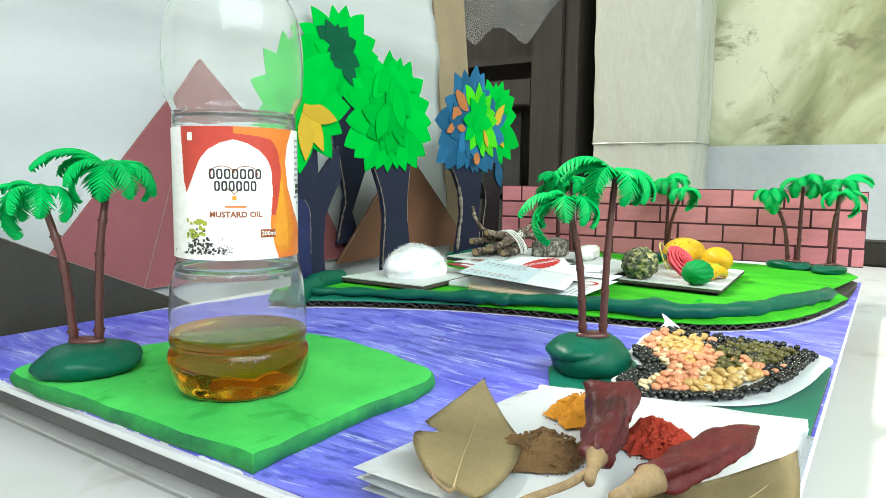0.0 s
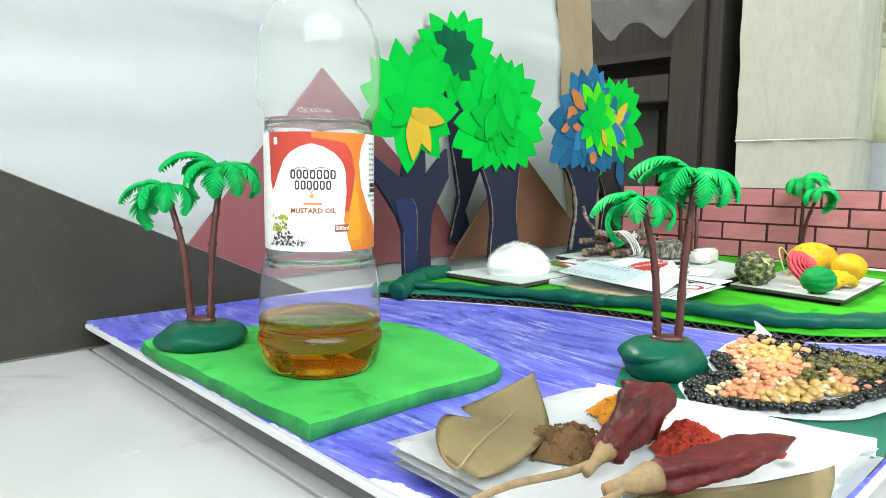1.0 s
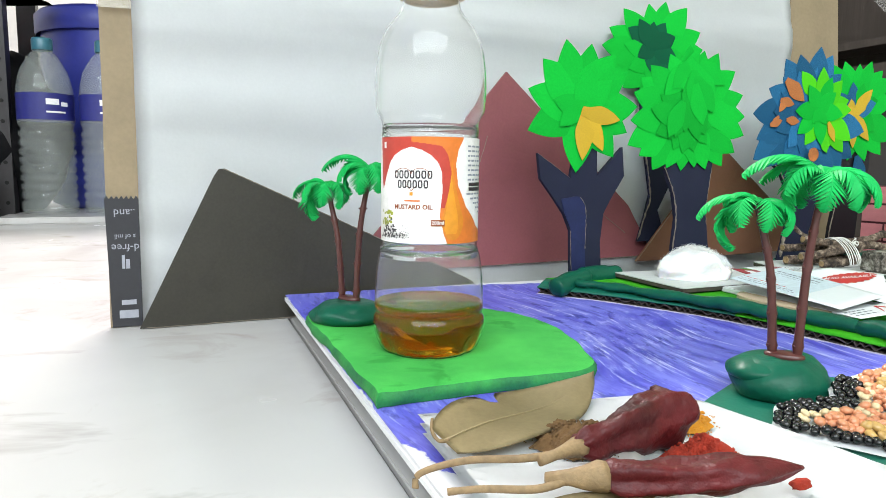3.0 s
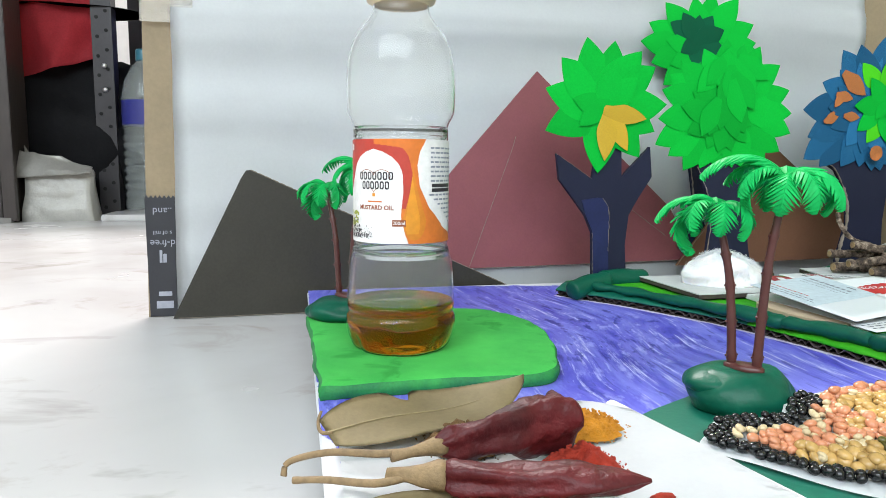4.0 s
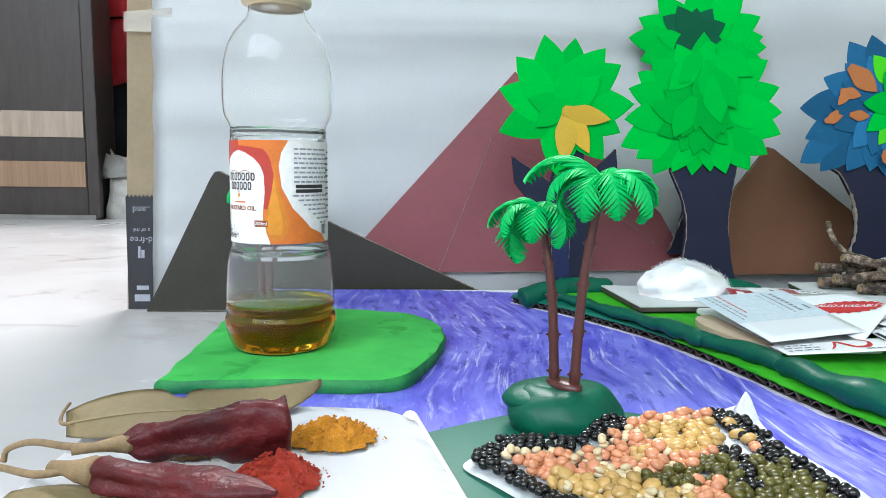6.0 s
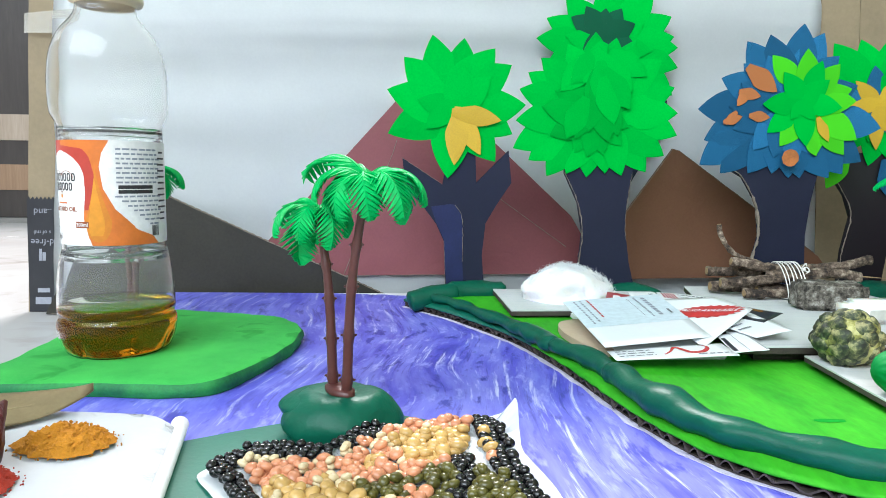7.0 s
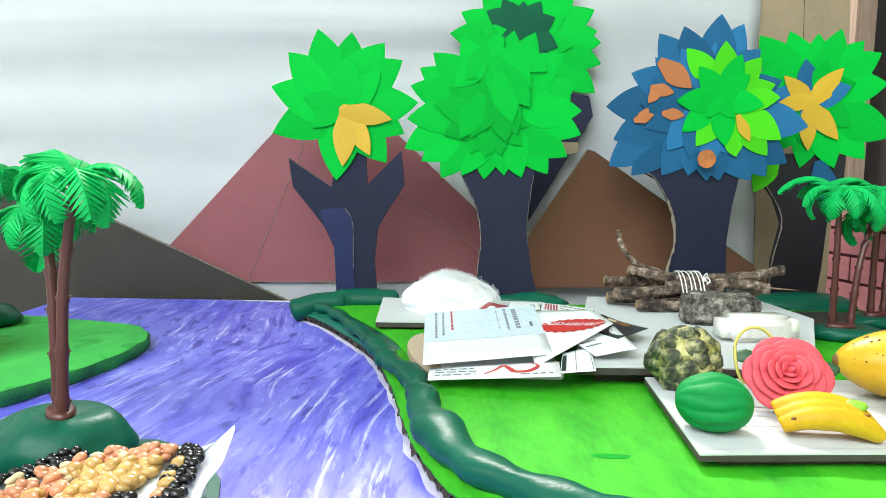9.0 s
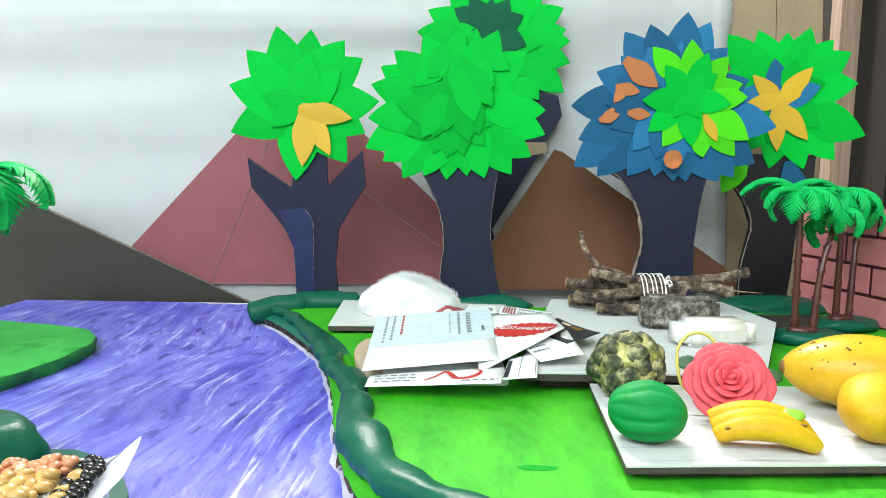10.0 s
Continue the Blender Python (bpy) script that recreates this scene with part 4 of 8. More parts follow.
# round full tree
Y = 0.1275
t2 = thing("paper_tree", (0.260, Y, BANK), "cut-out tree with round overlapping green leaves on navy trunk", "paper tree", "paper trees")
O = t2.location
trunk_part(t2, loc([(0.2400, BANK), (0.2800, BANK), (0.2745, 0.030), (0.2709, 0.0541), (0.2714, 0.066), (0.2742, 0.0890), (0.2760, 0.110), (0.2290, 0.110), (0.2300, 0.0880), (0.2392, 0.0690), (0.2429, 0.0500), (0.2412, 0.0300)]), 0, M_NAVY)
torn(t2, loc([(0.2300, 0.0885), (0.2392, 0.0692), (0.2429, 0.0500), (0.2412, 0.0300), (0.2402, 0.012)]), -0.0002, 0.0006)
torn(t2, loc([(0.2742, 0.0890), (0.2714, 0.0660), (0.2709, 0.0541), (0.2720, 0.0450)]), -0.0002, 0.0003)
HUB = (0.2490, 0.1290)
fan(t2, "g", HUB, [(0.2466, 0.1768), (0.2727, 0.1725), (0.2897, 0.1604), (0.2988, 0.1433), (0.3016, 0.1272), (0.3018, 0.1131), (0.2940, 0.1000), (0.2825, 0.0894), (0.2666, 0.0869), (0.2560, 0.0881), (0.2439, 0.0855), (0.2305, 0.0876), (0.2179, 0.0860), (0.2060, 0.0960), (0.1958, 0.1035), (0.1971, 0.1210), (0.1990, 0.1406), (0.2045, 0.1510), (0.2123, 0.1600), (0.2290, 0.1690), (0.2600, 0.1735)], -0.0022, 0.040)
fan(t2, "m", (0.2490, 0.1260), [(0.2217, 0.1401), (0.2136, 0.1300), (0.2190, 0.1120), (0.2353, 0.1010), (0.2436, 0.0985), (0.2540, 0.1000), (0.2660, 0.1060), (0.2700, 0.1180), (0.2690, 0.1330)], -0.0054, 0.034)
fan(t2, "g", (0.2480, 0.1660), [(0.2250, 0.1395), (0.2315, 0.1441), (0.2396, 0.1442), (0.2523, 0.1400), (0.2620, 0.1380), (0.2710, 0.1400), (0.2800, 0.1500)], -0.0074, 0.030)
fan(t2, "m", (0.2480, 0.1480), [(0.2475, 0.1261), (0.2436, 0.1142), (0.2353, 0.1100), (0.2632, 0.1124), (0.2570, 0.1080)], -0.0092, 0.028)
fan(t2, "g", (0.2520, 0.1560), [(0.2523, 0.1303), (0.2600, 0.1194), (0.2700, 0.1290), (0.2296, 0.1098)], -0.0106, 0.029)

# taller tree glued to the backdrop behind, with a dark star of leaves
t3 = thing("paper_tree", (0.272, 0.2020, 0.0), "tall cut-out tree with green leaves and a dark green leaf star", "paper tree", "paper trees")
O = t3.location
t3.rotation_euler = (math.atan(-0.095), 0, 0)
t3.location.y = 0.1860
trunk_part(t3, loc([(0.2560, 0.0260), (0.2850, 0.0260), (0.2770, 0.0519), (0.3049, 0.0986), (0.3243, 0.1318), (0.3213, 0.1456), (0.2900, 0.1500), (0.2600, 0.160), (0.2640, 0.1080), (0.2695, 0.0660), (0.2640, 0.0487)]), 0, M_NAVY, 0.0030)
torn(t3, loc([(0.2560, 0.028), (0.2640, 0.0487), (0.2695, 0.0660), (0.2640, 0.1080)]), -0.0002, 0.0009)
part("card_patch", upright(bmesh.new(), loc([(0.2990, 0.1030), (0.3150, 0.1060), (0.3140, 0.1130), (0.2990, 0.1130)]), -0.0002, 0.0022), M_CARD, t3, "kraft card tab")
fan(t3, "g", (0.2765, 0.1830), [(0.2876, 0.2293), (0.2697, 0.2257), (0.3099, 0.2260), (0.3240, 0.2061), (0.3261, 0.1912), (0.3290, 0.1832), (0.3292, 0.1682), (0.3252, 0.1476), (0.3080, 0.1420), (0.2900, 0.1400), (0.2650, 0.1420), (0.2420, 0.1540), (0.2314, 0.1712), (0.2225, 0.1880), (0.2300, 0.2030), (0.2442, 0.2194)], -0.0020, 0.042)
fan(t3, "g", (0.2765, 0.1830), [(0.3030, 0.2010), (0.3090, 0.1800), (0.2980, 0.1580), (0.2700, 0.1540), (0.2480, 0.1700), (0.2440, 0.1900)], -0.0042, 0.032)
fan(t3, "d", (0.2730, 0.1900), [(0.2480, 0.2040), (0.2590, 0.2120), (0.2740, 0.2110), (0.2860, 0.2110), (0.2960, 0.2000), (0.2985, 0.1790), (0.2907, 0.1600), (0.2698, 0.1690), (0.2570, 0.1800)], -0.0060, 0.030, "dark green paper leaf")

# blue tree with a green star and orange pieces
Y = 0.1350
t4 = thing("paper_tree", (0.380, Y, BANK), "cut-out tree with blue leaves, green star and orange pieces", "paper tree", "paper trees")
O = t4.location
trunk_part(t4, loc([(0.3560, BANK), (0.3985, BANK), (0.3966, 0.0487), (0.3986, 0.0704), (0.4026, 0.0918), (0.4100, 0.110), (0.3350, 0.110), (0.3404, 0.0930), (0.3514, 0.0868), (0.3620, 0.0698), (0.3652, 0.0482), (0.3610, 0.030)]), 0, M_NAVY)
torn(t4, loc([(0.3390, 0.0945), (0.3504, 0.0872), (0.3600, 0.0720)]), -0.0004, 0.0007)
torn(t4, loc([(0.3590, 0.0740), (0.3622, 0.0640), (0.3642, 0.0482), (0.3606, 0.0320), (0.3580, 0.016)]), -0.0004, 0.0015)
fan(t4, "b", (0.3780, 0.1330), [(0.3482, 0.1746), (0.3631, 0.1791), (0.3852, 0.1866), (0.3989, 0.1810), (0.4099, 0.1665), (0.4240, 0.1480), (0.4421, 0.1206), (0.4305, 0.0984), (0.4180, 0.0900), (0.4089, 0.0872), (0.3893, 0.0868), (0.3814, 0.0867), (0.3699, 0.0896), (0.3537, 0.0897), (0.3352, 0.0894), (0.3209, 0.0949), (0.3230, 0.1110), (0.3179, 0.1309), (0.3323, 0.1510), (0.3464, 0.1605)], -0.0022, 0.040)
fan(t4, "b", (0.3780, 0.1330), [(0.3620, 0.1660), (0.3450, 0.1480), (0.3380, 0.1330), (0.3420, 0.1180), (0.3560, 0.1050), (0.3700, 0.1000), (0.3860, 0.0980), (0.4000, 0.1020)], -0.0050, 0.034)
fan(t4, "l", (0.3920, 0.1360), [(0.3648, 0.1660), (0.3880, 0.1707), (0.4103, 0.1613), (0.4197, 0.1456), (0.4230, 0.1378), (0.4253, 0.1125), (0.4174, 0.1026), (0.3986, 0.1019), (0.3734, 0.1076)], -0.0070, 0.030)
fan(t4, "g", (0.3870, 0.1350), [(0.3981, 0.1631), (0.4133, 0.1332), (0.3911, 0.1078), (0.3642, 0.1164), (0.3599, 0.1346), (0.3727, 0.1555), (0.4038, 0.1511)], -0.0092, 0.028)
fan(t4, "g", (0.3870, 0.1350), [(0.3980, 0.1440), (0.3790, 0.1250), (0.3960, 0.1250)], -0.0108, 0.018)
put_leaf(t4, "y", 0.4060 - O.x, -0.0112, 0.1110 - O.z, -62, 0.018, 0, "yellow paper scrap")
put_leaf(t4, "l", 0.3985 - O.x, -0.0104, 0.1015 - O.z, -62, 0.014, 0)
for x, z, a, l in ((0.3690, 0.1425, -38, 0.026), (0.3430, 0.1330, 235, 0.013), (0.3585, 0.1395, -12, 0.015), (0.3470, 0.1265, 18, 0.013), (0.3365, 0.1210, 232, 0.011), (0.3655, 0.1262, -4, 0.014)):
    put_leaf(t4, "o", x - O.x, -0.0098, z - O.z, a, l, 0, "orange paper piece")
bm = bmesh.new()
prism(bm, [(0.0056 * math.cos(2 * math.pi * k / 18) * (1 + 0.06 * math.sin(k * 3)), 0.0056 * math.sin(2 * math.pi * k / 18)) for k in range(18)], 0, 0.0003)
ob = part("round_piece", bm, M_LEAF_OR, t4, "round orange paper piece")
ob.matrix_local = Matrix.Translation((0.3788 - O.x, -0.0068, 0.1000 - O.z)) @ Matrix.Rotation(radians(90), 4, "X")

# far tree with yellow and blue star
Y = 0.1530
t5 = thing("paper_tree", (0.448, Y, BANK), "cut-out tree with green leaves round a yellow and blue star", "paper tree", "paper trees")
O = t5.location
trunk_part(t5, loc([(0.4335, BANK), (0.4650, BANK), (0.4674, 0.0308), (0.4690, 0.0600), (0.4777, 0.0889), (0.4780, 0.105), (0.4180, 0.105), (0.4230, 0.0900), (0.4340, 0.0750), (0.4395, 0.0600), (0.4350, 0.0360)]), 0, surf("black_paper", (0.006, 0.006, 0.009, 1), 0.55, 0.1, 30, 700, 0.15, spec=0.35))
torn(t5, loc([(0.4230, 0.0900), (0.4340, 0.0750), (0.4395, 0.0600), (0.4350, 0.0360), (0.4338, 0.014)]), -0.0002, 0.0006)
fan(t5, "g", (0.4540, 0.1400), [(0.4359, 0.1811), (0.4683, 0.1831), (0.4946, 0.1686), (0.5004, 0.1498), (0.5073, 0.1176), (0.4891, 0.1020), (0.4700, 0.0960), (0.4480, 0.0960), (0.4260, 0.1050), (0.4110, 0.1250), (0.4080, 0.1500), (0.4169, 0.1781), (0.4540, 0.1800), (0.4830, 0.1760)], -0.0022, 0.044)
fan(t5, "m", (0.4540, 0.1400), [(0.4800, 0.1500), (0.4780, 0.1220), (0.4460, 0.1120), (0.4300, 0.1300), (0.4600, 0.1640)], -0.0046, 0.032)
fan(t5, "b", (0.4510, 0.1390), [(0.4466, 0.1640), (0.4765, 0.1474), (0.4250, 0.1430), (0.4580, 0.1190)], -0.0064, 0.028, "blue paper leaf")
fan(t5, "y", (0.4505, 0.1380), [(0.4707, 0.1589), (0.4705, 0.1141), (0.4516, 0.1068), (0.4333, 0.1535), (0.4290, 0.1350)], -0.0082, 0.031, "yellow paper leaf")
put_leaf(t5, "b", 0.4680 - O.x, -0.0040, 0.0720 - O.z, -75, 0.030, 0, "blue paper leaf")
put_leaf(t5, "l", 0.4190 - O.x, -0.0040, 0.0800 - O.z, -118, 0.030, 0)

bm = bmesh.new()
for pts_, r0 in (([(0.1300, 0.1100, 0.0060), (0.1380, 0.1125, 0.0078), (0.1490, 0.1160, 0.0096), (0.1620, 0.1200, 0.0108)], 0.0068), ([(0.1560, 0.1190, 0.0112), (0.1650, 0.1220, 0.0114), (0.1780, 0.1240, 0.0110), (0.1930, 0.1255, 0.0100)], 0.0068)):
    path = spline(pts_, 7)
    m_ = len(path) - 1
    tube(bm, path, [r0 * (0.35 if i_ in (0, m_) else 0.78 if i_ in (1, m_ - 1) else 1.0) for i_ in range(m_ + 1)], 18)
for v in bm.verts:
    v.co += Vector((1, 1, 0.7)) * (0.0016 * noise.noise(v.co * 75) + 0.0004 * noise.noise(v.co * 360))
    v.co.z = max(v.co.z, 0.0004)
mound_1 = new("clay_mound", to_mesh("clay_mound", bm, M_CLAY, True))
tagged(mound_1, "dark green clay sausage pressed round a forked paper trunk", "clay mound", "clay mounds")

for at, r, s in (((0.272, 0.1300), (0.027, 0.011, 0.0075), 2.0), ((0.380, 0.1390), (0.030, 0.010, 0.006), 3.0), ((0.450, 0.1350), (0.034, 0.017, 0.009), 4.0)):
    clay_lump(at, r, s, BANK)


# ---------------------------------------------------------------- toy palms
def frond_mesh(seed, bend):
    """A moulded plastic frond: an arching spine with two close combs of pointed leaflets, bent down like a roof."""
    bm = bmesh.new()
    fr = random.Random(seed)
    n = 44
    spine = []
    for i in range(n + 1):
        u = i / n
        ang = 0.92 - bend * u ** 0.9
        p = Vector((0, 0, 0)) if i == 0 else spine[-1][0] + Vector((math.cos(ang), 0, math.sin(ang))) * (0.034 / n)
        spine.append((p, ang, u))
    tube(bm, [s[0] for s in spine], [0.00062 * (1 - 0.7 * s[2]) for s in spine], 5)
    for p, ang, u in spine[3::3]:
        ln = 0.0100 * min(1.0, 0.50 + 2.2 * u) * (1 - max(0.0, u - 0.45) ** 1.5 * 1.9) * fr.uniform(0.92, 1.08)
        ln = max(ln, 0.0018)
        d = Vector((math.cos(ang), 0, math.sin(ang)))
        nrm = Vector((-math.sin(ang), 0, math.cos(ang)))
        for s in (-1, 1):
            out = (fr.uniform(0.52, 0.66) * d + s * 0.76 * Vector((0, 1, 0)) - fr.uniform(0.20, 0.36) * nrm).normalized()
            w = 0.00112
            up = nrm * 0.00022
            droop = nrm * -0.0016
            a = p - d * w
            b = p + d * w
            c = p + out * ln * 0.58 + d * w * 0.86 + droop * 0.3
            e = p + out * ln + droop
            f = p + out * ln * 0.58 - d * w * 0.62 + droop * 0.3
            hi = [bm.verts.new(v + up) for v in (a, b, c, e, f)]
            lo = [bm.verts.new(v - up) for v in (a, b, c, e, f)]
            bm.faces.new(hi)
            bm.faces.new(lo[::-1])
            for k in range(5):
                bm.faces.new((lo[k], lo[(k + 1) % 5], hi[(k + 1) % 5], hi[k]))
    return to_mesh("frond", bm, M_PALM, False)


FRONDS = {"wide": frond_mesh(1, 2.15), "mid": frond_mesh(2, 2.75), "hook": frond_mesh(3, 3.35)}


def palm_trunk(palm, foot, bend, top, r=0.00150):
    path = spline([foot, bend, top], 16)
    rr = []
    for i in range(len(path)):
        k = i / (len(path) - 1)
        rr.append(r * (1.15 - 0.30 * k) * (1.24 if i % 6 == 3 else 1.0))
    ob = part("trunk", tube(bmesh.new(), path, rr, 10), M_TRUNK, palm, "", True)
    for i in range(3, len(path) - 2, 6):
        for sd in (-1, 1):
            part("knot", blob(bmesh.new(), path[i] + Vector((rr[i] * sd, 0, 0.0003)), (0.0007, 0.0005, 0.0005), 0.1, 1, 1), M_TRUNK, palm)
    return ob


def crown(palm, hub, dirs):
    part("hub", blob(bmesh.new(), hub, (0.0020, 0.0020, 0.0016), 0.2, 2, 2, 1.0), M_TRUNK, palm, "", True)
    for i, (a, kind, lift, k) in enumerate(dirs):
        ob = new("frond", FRONDS[kind])
        ob.parent = palm
        ob.matrix_local = Matrix.Translation(hub) @ Matrix.Rotation(radians(a), 4, "Z") @ Matrix.Rotation(radians(-lift), 4, "Y") @ Matrix.Rotation(radians(12 * math.sin(i * 1.7)), 4, "X") @ Matrix.Diagonal((k * 1.02, k * 1.02, k * 1.02, 1))


def palm_tree(at, mound, seed, label, dirs1, dirs2, mound_z, feet, hubs, layered=False):
    p = thing("palm_tree", at, label, "toy palm", "toy palms")
    bm = blob(bmesh.new(), (mound[3], mound[4], mound[2] * 0.50), mound[:3], 0.13, 1.5, 4, seed, 0.0)
    for v in bm.verts:
        v.co += v.co.normalized() * 0.0005 * noise.noise(v.co * 170 + Vector((seed, 0, 0)))
        v.co.z = max(0.0, min(v.co.z, mound_z + 0.0004 * noise.noise(v.co * 200)))
    part("mound", bm, M_CLAY, p, "dark green clay mound", True)
    if layered:
        lobe = bmesh.new()
        blob(lobe, (mound[3] - mound[0] * 0.14, mound[4] + mound[1] * 0.18, mound_z * 0.64), (mound[0] * 0.90, mound[1] * 0.86, mound_z * 0.40), 0.10, 1.5, 4, seed + 2.5)
        for v in lobe.verts:
            v.co.z = min(v.co.z, mound_z + 0.0003 + 0.0004 * noise.noise(v.co * 180))
        part("upper_lobe", lobe, M_CLAY, p, "second layer of pressed clay", True)
    h = mound_z
    f1, f2 = Vector((*feet[0], h)), Vector((*feet[1], h))
    c, d = (f1 + f2) / 2, f2 - f1
    bmb = bmesh.new()
    tube(bmb, [(0, 0, h - 0.001), (0, 0, h + 0.0012), (0, 0, h + 0.0019)], [0.0072, 0.0070, 0.0054], 20)
    turn = math.atan2(d.y, d.x)
    for v in bmb.verts:
        x, y = v.co.x, v.co.y * 0.55
        v.co.x = c.x + x * math.cos(turn) - y * math.sin(turn)
        v.co.y = c.y + x * math.sin(turn) + y * math.cos(turn)
    part("foot_plate", bmb, M_TRUNK, p, "brown oval foot plate", True)
    for f, hb, dirs in ((f1, hubs[0], dirs1), (f2, hubs[1], dirs2)):
        top = Vector((hb[0], hb[1], h + hb[2]))
        mid_ = f.lerp(top, 0.55)
        mid_.x -= (top.x - f.x) * 0.26
        mid_.y -= (top.y - f.y) * 0.26
        palm_trunk(p, f, mid_, top)
        crown(p, top, dirs)
    return p


# each frond: its bearing, how far it arches, its lift and its length
D1 = ((137, "wide", 0, 0.78), (122, "hook", -14, 0.94), (-62, "hook", 6, 0.72), (-12, "hook", 14, 0.60), (62, "mid", 12, 0.66), (196, "mid", 6, 0.66), (150, "mid", 34, 0.50), (250, "hook", 10, 0.66), (95, "hook", 4, 0.72))
D2 = ((140, "wide", 16, 0.98), (112, "wide", 10, 0.80), (52, "mid", 14, 0.80), (8, "mid", 12, 0.78), (-34, "hook", 8, 0.84), (-56, "mid", 4, 0.80), (-128, "hook", 2, 0.74), (178, "mid", 14, 0.72), (-92, "hook", 10, 0.78), (82, "hook", 4, 0.74), (160, "hook", 2, 0.80))
palm_a = palm_tree((0.1090, -0.0930, 0.0023), (0.0196, 0.0166, 0.0105, 0.001, 0.001), 3.0, "toy plastic palm with two trunks in a dark green clay mound", D1, D2, 0.0143, ((-0.0020, 0.0038), (0.0030, -0.0030)), ((-0.0070, 0.0105, 0.0565), (0.0095, -0.0035, 0.0670)), True)
palm_b = palm_tree((-0.0225, 0.0640, 0.0061), (0.0205, 0.0165, 0.0078, 0.001, -0.002), 6.0, "toy plastic palm with two trunks on the lime green island", D1, D2, 0.0105, ((-0.0010, 0.0060), (0.0045, -0.0020)), ((-0.0065, 0.0160, 0.0580), (0.0130, 0.0010, 0.0670)))
palm_c = palm_tree((0.4180, 0.0470, BANK), (0.0190, 0.0120, 0.0055, 0.004, 0.0), 9.0, "toy plastic palm with two trunks near the brick wall", D2, D1, 0.0060, ((-0.0036, 0.0005), (0.0050, -0.0003)), ((-0.0042, 0.0010, 0.0655), (0.0190, 0.0090, 0.0570)))
for m in (pose(0.4560, 0.0780, BANK, 0, 0, 20), pose(0.4680, -0.0240, BANK, 0, 0, 205), pose(0.4740, -0.1290, BANK, 0, 0, 70), pose(0.4700, -0.1570, BANK, 0, 0, 165)):
    copy_thing(palm_c, m)


# ---------------------------------------------------------------- brick wall
def brick_wall():
    a, b = Vector((0.4700, 0.150, 0)), Vector((0.5180, -0.178, 0))
    d = (b - a)
    length = d.length
    w = thing("brick_wall", (a.x, a.y, BANK), "low craft wall of pink crayon-coloured bricks with dark lines", "brick wall")
    w.rotation_euler = (0, 0, math.atan2(d.y, d.x))
    h = 0.0655
    part("panel", boxm(0, length, 0.0, 0.0035, 0, h), M_MORTAR, w, "dark maroon marker lines")
    pitch, bl = h / 4, 0.0410
    r = random.Random(4)
    meshes = {}
    for row in range(4):
        x = -bl * (0.5 if row % 2 else 0.05)
        while x < length:
            l = bl * (1 + r.uniform(-0.06, 0.06))
            x0, x1 = max(0.0005, x + 0.0010), min(length - 0.0005, x + l - 0.0010)
            if x1 - x0 > 0.003:
                key = round(x1 - x0, 3)
                if key not in meshes:
                    meshes[key] = to_mesh("brick", boxm(0, key, 0, 0.0008, 0, pitch - 0.0018, bev=0.0002), M_BRICK)
                ob = new("brick", meshes[key])
                ob.parent = w
                ob.location = (x0, -0.0007, row * pitch + 0.0009)
            x += l


brick_wall()


# ---------------------------------------------------------------- the oil bottle
def dimpled(bm):
    """Seven small dimples pressed in round the foot of the bottle."""
    for v in bm.verts:
        if v.co.z < 0.0105:
            a = math.atan2(v.co.y, v.co.x)
            f = v.co.z / 0.0105
            k = max(0, math.cos(a * 7 + 0.6)) ** 5 * math.sin(math.pi * min(1, f * 0.85 + 0.15))
            v.co.x *= 1 - 0.085 * k
            v.co.y *= 1 - 0.085 * k


